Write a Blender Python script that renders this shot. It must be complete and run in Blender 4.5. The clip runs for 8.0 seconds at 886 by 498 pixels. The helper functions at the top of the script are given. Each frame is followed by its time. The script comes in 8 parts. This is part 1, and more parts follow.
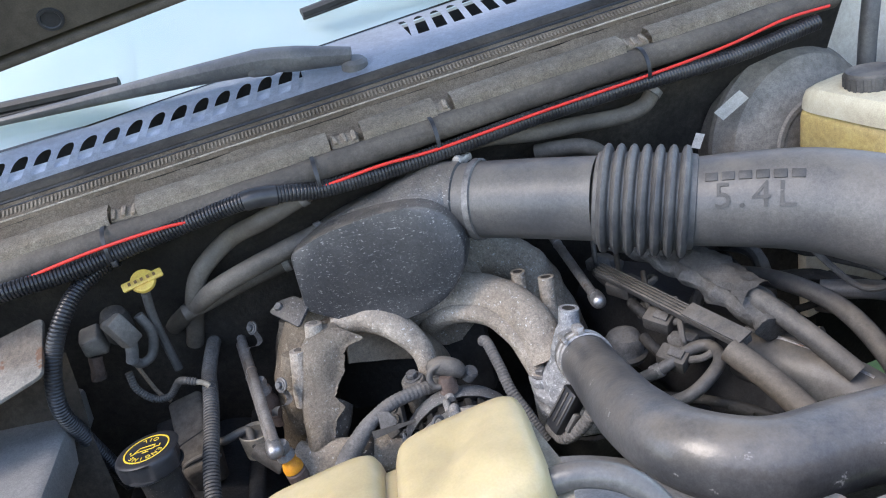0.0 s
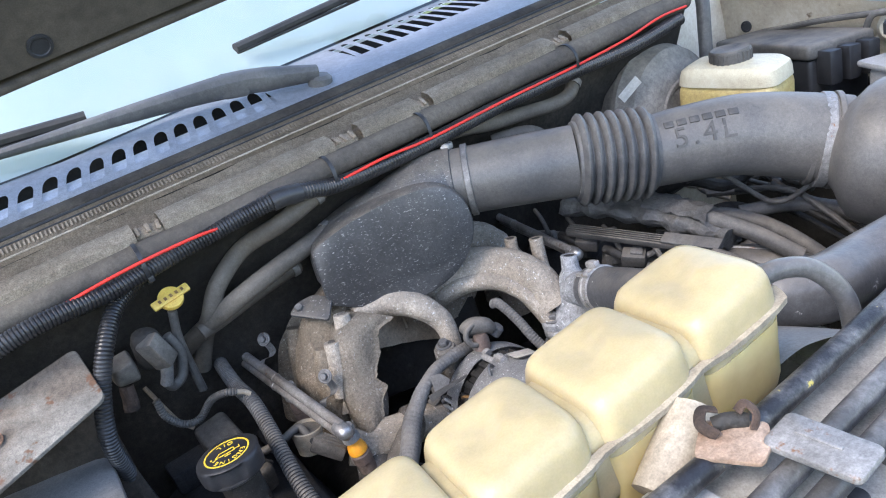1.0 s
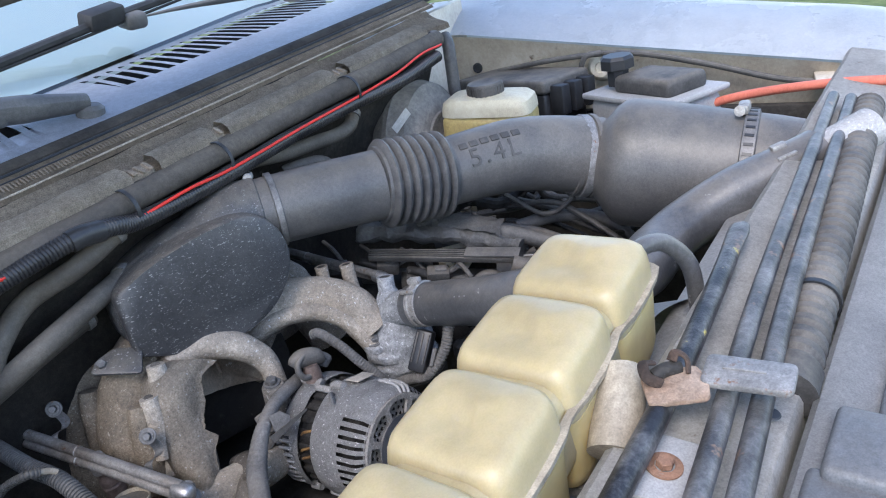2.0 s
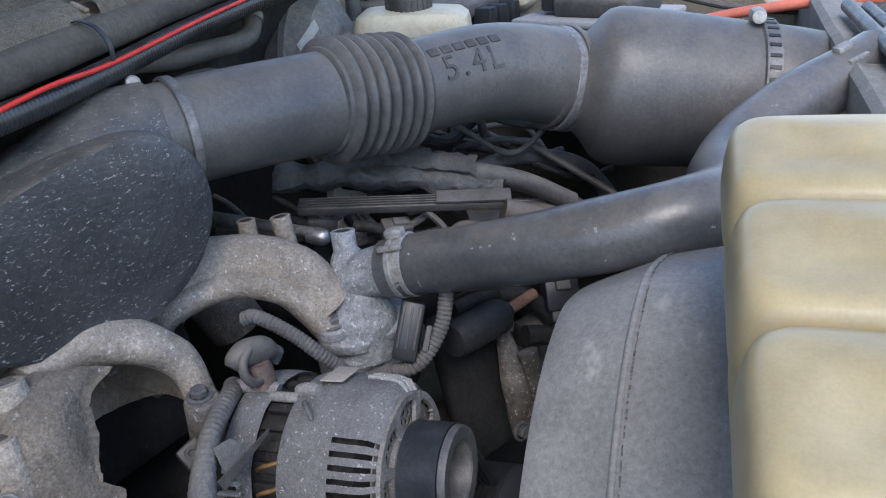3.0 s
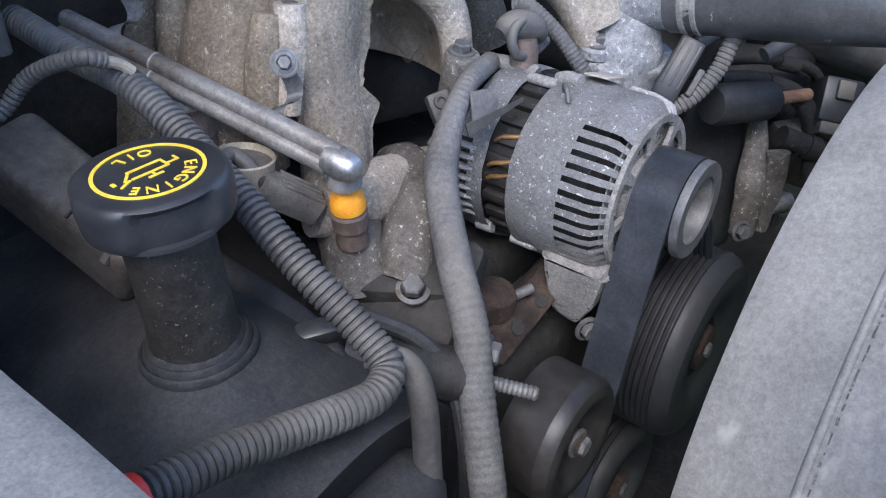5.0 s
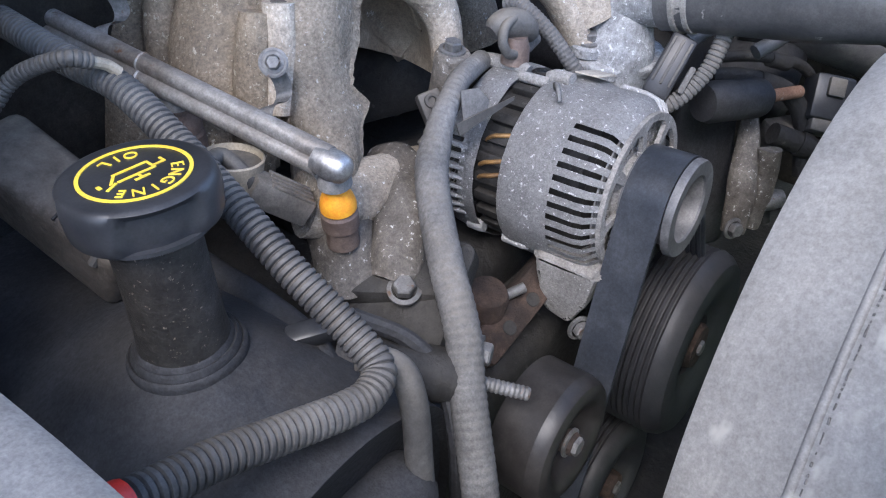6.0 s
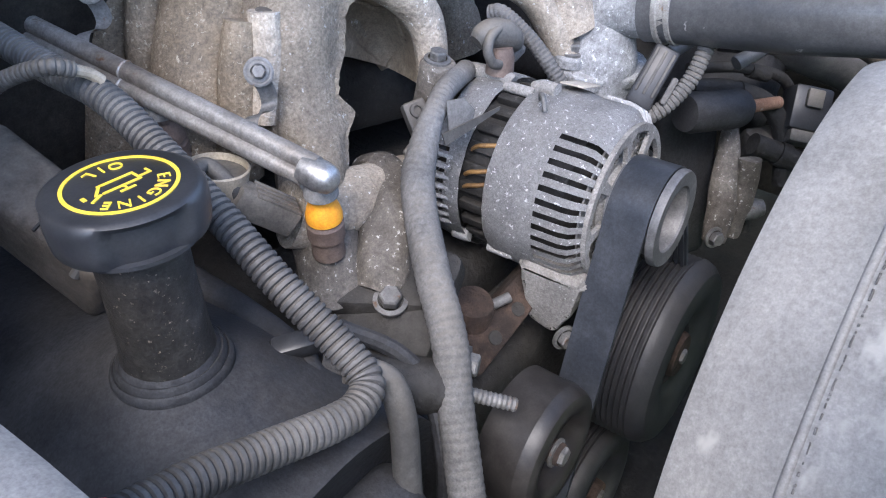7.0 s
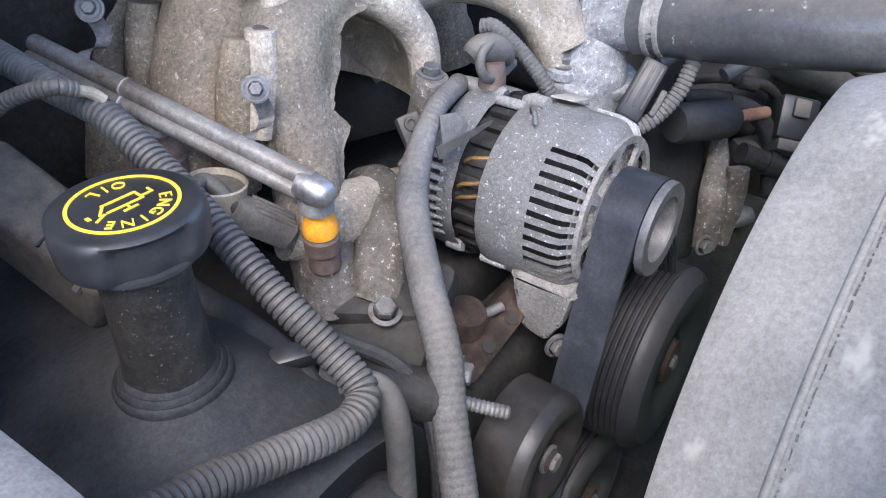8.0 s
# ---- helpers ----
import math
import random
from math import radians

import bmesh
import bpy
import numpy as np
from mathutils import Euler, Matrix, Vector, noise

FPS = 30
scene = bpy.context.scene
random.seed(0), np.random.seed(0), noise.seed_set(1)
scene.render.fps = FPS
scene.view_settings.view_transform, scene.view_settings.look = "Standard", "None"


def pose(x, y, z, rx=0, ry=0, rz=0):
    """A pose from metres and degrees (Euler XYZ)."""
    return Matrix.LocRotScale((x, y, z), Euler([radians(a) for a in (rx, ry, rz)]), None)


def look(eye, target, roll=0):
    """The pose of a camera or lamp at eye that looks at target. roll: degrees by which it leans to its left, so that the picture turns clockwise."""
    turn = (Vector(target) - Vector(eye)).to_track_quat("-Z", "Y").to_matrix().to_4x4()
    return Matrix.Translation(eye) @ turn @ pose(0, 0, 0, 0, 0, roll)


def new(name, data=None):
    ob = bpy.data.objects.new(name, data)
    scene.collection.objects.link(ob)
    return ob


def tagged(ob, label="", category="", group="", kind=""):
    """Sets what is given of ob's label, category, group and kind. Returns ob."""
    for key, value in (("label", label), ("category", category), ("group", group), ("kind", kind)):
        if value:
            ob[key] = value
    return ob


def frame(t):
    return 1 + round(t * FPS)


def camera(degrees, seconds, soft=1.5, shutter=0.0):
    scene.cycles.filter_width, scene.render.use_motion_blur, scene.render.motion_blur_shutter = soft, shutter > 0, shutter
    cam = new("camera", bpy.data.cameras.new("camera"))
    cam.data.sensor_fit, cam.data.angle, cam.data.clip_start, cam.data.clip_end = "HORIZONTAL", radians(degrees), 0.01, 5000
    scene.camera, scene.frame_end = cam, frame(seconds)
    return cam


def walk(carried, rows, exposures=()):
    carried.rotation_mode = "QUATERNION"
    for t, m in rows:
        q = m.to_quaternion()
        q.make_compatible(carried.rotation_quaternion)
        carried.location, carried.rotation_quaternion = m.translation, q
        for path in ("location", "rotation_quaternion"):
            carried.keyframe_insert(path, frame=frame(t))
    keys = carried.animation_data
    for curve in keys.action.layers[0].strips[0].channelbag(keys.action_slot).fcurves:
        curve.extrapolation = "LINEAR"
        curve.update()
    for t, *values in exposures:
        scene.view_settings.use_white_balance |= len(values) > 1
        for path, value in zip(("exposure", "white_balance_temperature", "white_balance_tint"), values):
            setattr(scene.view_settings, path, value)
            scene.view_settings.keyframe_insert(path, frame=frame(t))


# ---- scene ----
cam = camera(60.5, 8.0, soft=1.1)
PATH = [
    (0, (-0.101, -0.637, 1.626), (0.135, 1.184, 0.832), -14.5),
    (0.5, (-0.29, -0.564, 1.632), (0.189, 1.215, 0.853), -14.6),
    (1, (-0.474, -0.64, 1.618), (0.389, 1.001, 0.868), -16.1),
    (1.5, (-0.608, -0.67, 1.618), (0.577, 0.745, 0.847), -14.5),
    (1.7, (-0.621, -0.618, 1.62), (0.676, 0.691, 0.843), -13.7),
    (2.8, (-0.521, -0.26, 1.527), (1.176, 0.334, 0.65), -6.4),
    (3, (-0.497, -0.179, 1.478), (1.188, 0.415, 0.58), -6.6),
    (3.5, (-0.486, -0.118, 1.42), (1.075, 0.561, 0.369), -7.8),
    (4, (-0.508, -0.153, 1.424), (0.905, 0.727, 0.316), -11.0),
    (4.5, (-0.495, -0.152, 1.418), (0.881, 0.729, 0.264), -9.3),
    (4.6, (-0.495, -0.177, 1.419), (0.816, 0.758, 0.233), -8.0),
    (4.8, (-0.564, -0.138, 1.359), (0.79, 0.747, 0.183), 2.3),
    (5, (-0.572, -0.127, 1.343), (0.764, 0.763, 0.15), 4.2),
    (5.2, (-0.569, -0.135, 1.342), (0.752, 0.782, 0.153), 3.4),
    (6.5, (-0.568, -0.121, 1.344), (0.796, 0.722, 0.149), 5.0),
    (7, (-0.569, -0.12, 1.344), (0.814, 0.714, 0.163), 5.4),
    (7.5, (-0.577, -0.125, 1.354), (0.81, 0.701, 0.174), 5.5),
    (8, (-0.574, -0.124, 1.357), (0.818, 0.703, 0.182), 5.4),
]
walk(cam, [(t, look(eye, target, roll)) for t, eye, target, roll in PATH],
     [(0, 1.84, 6700, 13), (0.5, 1.95, 6750, 14), (1.0, 2.0, 6650, 13), (1.5, 1.8, 6400, 13), (2.8, 1.25, 6250, 13), (3.5, 1.12, 6100, 11), (4.0, 1.7, 6200, 12), (4.5, 2.0, 6200, 13), (5.0, 1.92, 6050, 13), (6.5, 2.2, 6150, 14), (8, 2.32, 6300, 14)])

# ---- world, sun and exposure ----
world = bpy.data.worlds.new("sky")
scene.world = world
world.use_nodes = True
wn, wl = world.node_tree.nodes, world.node_tree.links
sky = wn.new("ShaderNodeTexSky")
sky.sky_type = "NISHITA"
sky.sun_disc = False
sky.sun_elevation = radians(50)
sky.sun_rotation = radians(253.6)
sky.air_density = 1.0
sky.dust_density = 1.0
wl.new(sky.outputs[0], wn["Background"].inputs[0])
wn["Background"].inputs[1].default_value = 0.17

sun_data = bpy.data.lights.new("sun", "SUN")
sun_data.energy = 0.8
sun_data.angle = radians(28)
sun_data.color = (1.0, 0.95, 0.88)
sun = new("sun", sun_data)
sun.matrix_world = look((-2.55, -0.75, 4.6), (0, 0, 1))

# ---- materials ----


def material(name, base, second=None, rough=0.6, metal=0.0, scale=12.0, mix=(0.4, 0.65), bump=0.15, fine=140.0,
             speck=None, speck_scale=90.0, speck_cut=(0.62, 0.72), spec=0.5, coat=0.0, rough2=None, random_tone=0.0, vary=0.14, dust=0.0, speck_stretch=None, grit=0.18, grit_scale=620.0):
    """Principled surface: two tones by broad noise, fine grain in the relief, optional small specks of a third tone."""
    m = bpy.data.materials.new(name)
    m.use_nodes = True
    n, l = m.node_tree.nodes, m.node_tree.links
    bsdf = n["Principled BSDF"]
    co = n.new("ShaderNodeTexCoord")
    broad = n.new("ShaderNodeTexNoise")
    broad.inputs["Scale"].default_value = scale
    broad.inputs["Detail"].default_value = 7
    broad.inputs["Roughness"].default_value = 0.62
    l.new(co.outputs["Object"], broad.inputs["Vector"])
    ramp = n.new("ShaderNodeValToRGB")
    ramp.color_ramp.elements[0].position, ramp.color_ramp.elements[1].position = mix
    ramp.color_ramp.elements[0].color = (*base, 1)
    ramp.color_ramp.elements[1].color = (*(second or base), 1)
    l.new(broad.outputs["Fac"], ramp.inputs["Fac"])
    colour = ramp.outputs["Color"]
    grain = n.new("ShaderNodeTexNoise")
    grain.inputs["Scale"].default_value = fine
    grain.inputs["Detail"].default_value = 5
    l.new(co.outputs["Object"], grain.inputs["Vector"])
    stretch = n.new("ShaderNodeMapRange")
    stretch.inputs["From Min"].default_value, stretch.inputs["From Max"].default_value = 0.3, 0.7
    l.new(grain.outputs["Fac"], stretch.inputs["Value"])
    blotch = n.new("ShaderNodeTexNoise")
    blotch.inputs["Scale"].default_value = scale * 3.7
    blotch.inputs["Detail"].default_value = 6
    blotch.inputs["Roughness"].default_value = 0.7
    l.new(co.outputs["Object"], blotch.inputs["Vector"])
    spread = n.new("ShaderNodeMapRange")
    spread.inputs["From Min"].default_value, spread.inputs["From Max"].default_value = 0.3, 0.7
    l.new(blotch.outputs["Fac"], spread.inputs["Value"])
    for source, share in ((spread.outputs["Result"], vary), (stretch.outputs["Result"], vary * 0.8)):
        mul = n.new("ShaderNodeMix")
        mul.data_type, mul.blend_type = "RGBA", "OVERLAY"
        mul.inputs["Factor"].default_value = share
        l.new(colour, mul.inputs["A"])
        l.new(source, mul.inputs["B"])
        colour = mul.outputs["Result"]
    if grit:
        # millimetre-sized dust and grain
        gr = n.new("ShaderNodeTexNoise")
        gr.inputs["Scale"].default_value = grit_scale
        gr.inputs["Detail"].default_value = 3
        gr.inputs["Roughness"].default_value = 0.65
        l.new(co.outputs["Object"], gr.inputs["Vector"])
        gs = n.new("ShaderNodeMapRange")
        gs.inputs["From Min"].default_value, gs.inputs["From Max"].default_value = 0.32, 0.68
        l.new(gr.outputs["Fac"], gs.inputs["Value"])
        mg = n.new("ShaderNodeMix")
        mg.data_type, mg.blend_type = "RGBA", "OVERLAY"
        mg.inputs["Factor"].default_value = grit
        l.new(colour, mg.inputs["A"])
        l.new(gs.outputs["Result"], mg.inputs["B"])
        colour = mg.outputs["Result"]
    if speck:
        sp = n.new("ShaderNodeTexNoise")
        sp.inputs["Scale"].default_value = speck_scale
        sp.inputs["Detail"].default_value = 4
        sp.inputs["Roughness"].default_value = 0.7
        if speck_stretch:
            pull = n.new("ShaderNodeMapping")
            pull.inputs["Scale"].default_value = speck_stretch
            l.new(co.outputs["Object"], pull.inputs["Vector"])
            l.new(pull.outputs["Vector"], sp.inputs["Vector"])
        else:
            l.new(co.outputs["Object"], sp.inputs["Vector"])
        sr = n.new("ShaderNodeValToRGB")
        sr.color_ramp.elements[0].position, sr.color_ramp.elements[1].position = speck_cut
        l.new(sp.outputs["Fac"], sr.inputs["Fac"])
        ms = n.new("ShaderNodeMix")
        ms.data_type = "RGBA"
        ms.inputs["B"].default_value = (*speck, 1)
        l.new(sr.outputs["Color"], ms.inputs["Factor"])
        l.new(colour, ms.inputs["A"])
        colour = ms.outputs["Result"]
    if random_tone:
        info = n.new("ShaderNodeObjectInfo")
        hsv = n.new("ShaderNodeHueSaturation")
        mr = n.new("ShaderNodeMapRange")
        mr.inputs["To Min"].default_value, mr.inputs["To Max"].default_value = 1 - random_tone, 1 + random_tone
        l.new(info.outputs["Random"], mr.inputs["Value"])
        l.new(mr.outputs["Result"], hsv.inputs["Value"])
        l.new(colour, hsv.inputs["Color"])
        colour = hsv.outputs["Color"]
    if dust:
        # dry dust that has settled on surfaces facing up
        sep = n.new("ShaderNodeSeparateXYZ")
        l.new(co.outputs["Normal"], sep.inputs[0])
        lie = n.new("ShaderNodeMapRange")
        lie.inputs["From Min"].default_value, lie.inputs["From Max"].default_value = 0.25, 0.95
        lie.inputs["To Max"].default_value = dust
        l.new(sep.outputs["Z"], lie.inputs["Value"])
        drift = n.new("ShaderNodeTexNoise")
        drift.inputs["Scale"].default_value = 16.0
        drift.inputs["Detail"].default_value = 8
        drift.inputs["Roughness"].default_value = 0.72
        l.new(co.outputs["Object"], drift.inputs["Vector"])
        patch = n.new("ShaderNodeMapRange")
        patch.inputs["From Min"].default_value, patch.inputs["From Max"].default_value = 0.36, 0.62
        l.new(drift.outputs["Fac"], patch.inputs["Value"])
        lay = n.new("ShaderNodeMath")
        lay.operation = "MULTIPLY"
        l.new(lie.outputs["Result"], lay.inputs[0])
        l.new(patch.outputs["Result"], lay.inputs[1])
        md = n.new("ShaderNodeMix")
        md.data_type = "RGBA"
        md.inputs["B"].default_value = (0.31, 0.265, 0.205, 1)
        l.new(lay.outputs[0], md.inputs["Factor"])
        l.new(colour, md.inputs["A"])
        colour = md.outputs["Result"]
    l.new(colour, bsdf.inputs["Base Color"])
    rr = n.new("ShaderNodeMapRange")
    rr.inputs["To Min"].default_value = rough
    rr.inputs["To Max"].default_value = rough2 if rough2 is not None else min(1.0, rough + 0.2)
    l.new(broad.outputs["Fac"], rr.inputs["Value"])
    l.new(rr.outputs["Result"], bsdf.inputs["Roughness"])
    bsdf.inputs["Metallic"].default_value = metal
    bsdf.inputs["Specular IOR Level"].default_value = spec
    bsdf.inputs["Coat Weight"].default_value = coat
    if bump:
        b = n.new("ShaderNodeBump")
        b.inputs["Strength"].default_value = bump
        b.inputs["Distance"].default_value = 0.003
        both = n.new("ShaderNodeMath")
        both.operation = "MULTIPLY_ADD"
        both.inputs[1].default_value = 1.6
        l.new(blotch.outputs["Fac"], both.inputs[0])
        l.new(grain.outputs["Fac"], both.inputs[2])
        l.new(both.outputs[0], b.inputs["Height"])
        l.new(b.outputs["Normal"], bsdf.inputs["Normal"])
    return m


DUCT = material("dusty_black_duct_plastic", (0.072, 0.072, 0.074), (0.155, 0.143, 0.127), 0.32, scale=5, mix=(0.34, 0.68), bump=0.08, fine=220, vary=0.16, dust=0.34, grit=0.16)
DUCTMARK = material("worn_raised_lettering", (0.055, 0.053, 0.05), (0.085, 0.08, 0.075), 0.5, scale=30, bump=0.05)
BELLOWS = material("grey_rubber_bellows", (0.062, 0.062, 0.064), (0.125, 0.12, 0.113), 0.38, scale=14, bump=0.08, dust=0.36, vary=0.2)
# Stretched pale specks paint the glints of the embossed face.
COVER = material("textured_cover_painted_glints", (0.048, 0.049, 0.052), (0.082, 0.081, 0.08), 0.30, scale=5, bump=0.4, fine=210, vary=0.16, dust=0.45,
                 speck=(0.33, 0.326, 0.32), speck_scale=210, speck_cut=(0.605, 0.65), speck_stretch=(1.0, 1.0, 2.2))
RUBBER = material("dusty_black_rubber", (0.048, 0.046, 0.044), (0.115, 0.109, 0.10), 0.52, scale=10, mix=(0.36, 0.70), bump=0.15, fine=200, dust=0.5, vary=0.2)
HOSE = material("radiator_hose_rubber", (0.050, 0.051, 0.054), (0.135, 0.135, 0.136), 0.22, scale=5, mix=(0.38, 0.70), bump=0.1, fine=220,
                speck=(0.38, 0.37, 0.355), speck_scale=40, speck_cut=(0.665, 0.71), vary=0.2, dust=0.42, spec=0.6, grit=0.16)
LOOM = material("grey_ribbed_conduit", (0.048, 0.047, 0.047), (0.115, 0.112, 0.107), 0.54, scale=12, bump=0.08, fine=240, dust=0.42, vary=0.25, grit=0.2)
LOOMBLACK = material("black_ribbed_conduit", (0.018, 0.018, 0.02), (0.04, 0.04, 0.042), 0.22, scale=16, bump=0.05)
TAPE = material("dusty_cloth_tape", (0.105, 0.103, 0.10), (0.165, 0.16, 0.153), 0.7, scale=12, bump=0.35, fine=260, vary=0.22, dust=0.35, grit=0.2)
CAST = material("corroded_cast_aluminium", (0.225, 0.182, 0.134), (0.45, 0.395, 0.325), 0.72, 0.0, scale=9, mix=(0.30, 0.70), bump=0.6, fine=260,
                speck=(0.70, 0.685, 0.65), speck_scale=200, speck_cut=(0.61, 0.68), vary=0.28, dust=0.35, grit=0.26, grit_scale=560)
# Darker, browner copy of the casting: hood shade put into its colour.
CASTREAR = material("shade_darkened_brown_casting", (0.125, 0.093, 0.06), (0.255, 0.207, 0.15), 0.72, 0.0, scale=9, mix=(0.30, 0.70), bump=0.6, fine=260,
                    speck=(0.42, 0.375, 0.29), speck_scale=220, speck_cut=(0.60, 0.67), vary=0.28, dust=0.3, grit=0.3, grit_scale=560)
CASTBROWN = material("brown_stained_casting", (0.25, 0.20, 0.145), (0.36, 0.302, 0.23), 0.7, 0.0, scale=14, bump=0.3, fine=200, vary=0.2, grit=0.22)
CASTGREY = material("grey_cast_aluminium", (0.35, 0.346, 0.341), (0.43, 0.426, 0.421), 0.62, 0.0, scale=12, bump=0.5, fine=320,
                    speck=(0.92, 0.92, 0.92), speck_scale=230, speck_cut=(0.615, 0.645), vary=0.16, dust=0.22, grit=0.24, grit_scale=760)
# Darker copy of the grey casting: dust on the face, shade on the ear.
FACEGREY = material("dusty_and_shaded_cast_grey", (0.21, 0.20, 0.187), (0.32, 0.308, 0.29), 0.7, 0.0, scale=18, bump=0.45, fine=300,
                    speck=(0.62, 0.61, 0.60), speck_scale=260, speck_cut=(0.65, 0.69), vary=0.2, dust=0.3, grit=0.28)
FLAP = material("pale_tan_flap", (0.42, 0.375, 0.31), (0.50, 0.455, 0.39), 0.7, scale=30, bump=0.1, vary=0.12)
THERMOCAST = material("blue_grey_pitted_casting", (0.24, 0.247, 0.252), (0.36, 0.362, 0.362), 0.6, 0.05, scale=16, bump=0.6, fine=220,
                      speck=(0.62, 0.635, 0.65), speck_scale=170, speck_cut=(0.60, 0.65), vary=0.3, dust=0.2, grit=0.25)
BOLTGREY = material("dull_bolt_steel", (0.14, 0.137, 0.132), (0.25, 0.243, 0.235), 0.5, 0.45, scale=40, bump=0.2, fine=220,
                    speck=(0.16, 0.09, 0.055), speck_scale=90, speck_cut=(0.6, 0.7))
CLIPSTEEL = material("dull_scuffed_sheet_steel", (0.22, 0.215, 0.208), (0.32, 0.313, 0.305), 0.42, 0.3, scale=16, bump=0.15, fine=200,
                     speck=(0.22, 0.12, 0.07), speck_scale=60, speck_cut=(0.60, 0.68), vary=0.25)
FLAKED = material("flaking_painted_steel", (0.23, 0.212, 0.183), (0.135, 0.112, 0.09), 0.6, scale=10, mix=(0.42, 0.58), bump=0.4, fine=160,
                  speck=(0.14, 0.075, 0.045), speck_scale=26, speck_cut=(0.58, 0.63), vary=0.3, grit=0.25)
PIPEEND = material("polished_pipe_end", (0.50, 0.495, 0.49), (0.40, 0.39, 0.38), 0.34, 0.85, scale=30, bump=0.08, fine=220, vary=0.2)
APRON = material("dim_dusty_apron", (0.062, 0.051, 0.041), (0.11, 0.094, 0.076), 0.8, scale=8, bump=0.4, fine=160, vary=0.3, dust=0.25)
SEAMDARK = material("gritty_seam", (0.125, 0.119, 0.112), (0.21, 0.202, 0.192), 0.7, scale=60, bump=0.4, fine=300, vary=0.4)
# Oily casting; also carries the shadow tone of the runner root.
CASTDIRTSHADE = material("oily_and_shaded_brown_casting", (0.085, 0.073, 0.06), (0.185, 0.166, 0.142), 0.62, 0.05, scale=12, bump=0.5, fine=190,
                     speck=(0.48, 0.465, 0.44), speck_scale=190, speck_cut=(0.62, 0.66), vary=0.3, grit=0.25)
STEEL = material("dull_steel_pipe", (0.15, 0.122, 0.097), (0.31, 0.298, 0.284), 0.40, 0.45, scale=14, mix=(0.30, 0.56), bump=0.15, fine=240,
                 speck=(0.15, 0.075, 0.04), speck_scale=46, speck_cut=(0.61, 0.69), vary=0.25, dust=0.3)
ZINC = material("dusty_plated_steel", (0.34, 0.325, 0.30), (0.46, 0.445, 0.42), 0.45, 0.45, scale=30, bump=0.15, fine=220,
                speck=(0.26, 0.17, 0.10), speck_scale=60, speck_cut=(0.60, 0.70), vary=0.2)
RUST = material("rusty_steel", (0.20, 0.10, 0.06), (0.34, 0.20, 0.13), 0.8, 0.1, scale=22, bump=0.5, speck=(0.42, 0.36, 0.32), speck_cut=(0.6, 0.75))
DARKRUST = material("dark_rusty_iron", (0.035, 0.025, 0.02), (0.10, 0.065, 0.048), 0.8, 0.1, scale=24, bump=0.6, fine=160, vary=0.3)
BELT = material("black_drive_belt", (0.027, 0.031, 0.038), (0.047, 0.052, 0.061), 0.30, scale=30, bump=0.05, fine=300, vary=0.2)
PULLEY = material("black_painted_pulley", (0.018, 0.019, 0.022), (0.040, 0.040, 0.042), 0.42, scale=20, bump=0.1, dust=0.1)
IDLER = material("brown_tinted_pulley_steel", (0.018, 0.0158, 0.0148), (0.036, 0.0325, 0.030), 0.34, scale=24, bump=0.08, vary=0.25)
FOLDED = material("folded_dusty_sheet_steel", (0.29, 0.243, 0.185), (0.385, 0.333, 0.265), 0.8, scale=9, bump=0.2, fine=160, vary=0.2, grit=0.35)
PULLEYGREY = material("worn_grey_pulley_rim", (0.105, 0.105, 0.107), (0.165, 0.165, 0.165), 0.42, 0.1, scale=25, bump=0.1, vary=0.2)
GRIME = material("dark_greasy_engine", (0.016, 0.015, 0.014), (0.036, 0.033, 0.029), 0.6, scale=12, bump=0.5, fine=130,
                 speck=(0.085, 0.08, 0.072), speck_scale=90, speck_cut=(0.63, 0.75), vary=0.3, dust=0.05)
VALVE = material("dark_grey_valve_cover", (0.023, 0.0235, 0.0256), (0.045, 0.0445, 0.0455), 0.50, scale=6, mix=(0.35, 0.7), bump=0.22, fine=220, vary=0.28, spec=0.35, dust=0.07, grit=0.3)
NECK = material("oily_filler_neck", (0.019, 0.0177, 0.0165), (0.042, 0.039, 0.035), 0.42, scale=30, bump=0.22, fine=420,
                speck=(0.20, 0.17, 0.135), speck_scale=380, speck_cut=(0.63, 0.69), vary=0.3)
CAPBLACK = material("black_cap_plastic", (0.020, 0.021, 0.024), (0.036, 0.037, 0.04), 0.3, scale=14, bump=0.05)
YELLOW = material("yellow_print", (0.82, 0.58, 0.05), (0.72, 0.50, 0.06), 0.5, scale=20, bump=0.03)
YELLOWPLASTIC = material("yellow_handle_plastic", (0.75, 0.52, 0.10), (0.62, 0.42, 0.10), 0.45, scale=30, bump=0.05)
ORANGE = material("orange_injector_plastic", (0.85, 0.36, 0.03), (0.62, 0.24, 0.03), 0.4, scale=40, bump=0.1)
BROWN = material("brown_injector_body", (0.12, 0.085, 0.07), (0.2, 0.15, 0.12), 0.55, scale=40, bump=0.2)
CREAM = material("aged_cream_tank_plastic", (0.49, 0.405, 0.236), (0.40, 0.325, 0.183), 0.25, scale=5, mix=(0.38, 0.7), bump=0.03, fine=60, vary=0.08, grit=0.05)
TANKLOW = material("yellowed_tank_plastic", (0.60, 0.475, 0.22), (0.50, 0.385, 0.175), 0.36, scale=6, bump=0.03, fine=60, vary=0.08, grit=0.0)
for shell_plastic in (CREAM, TANKLOW):
    node = shell_plastic.node_tree.nodes["Principled BSDF"]
    node.inputs["Subsurface Weight"].default_value = 0.35
    node.inputs["Subsurface Radius"].default_value = (0.02, 0.015, 0.006)
    node.inputs["Subsurface Scale"].default_value = 1.0
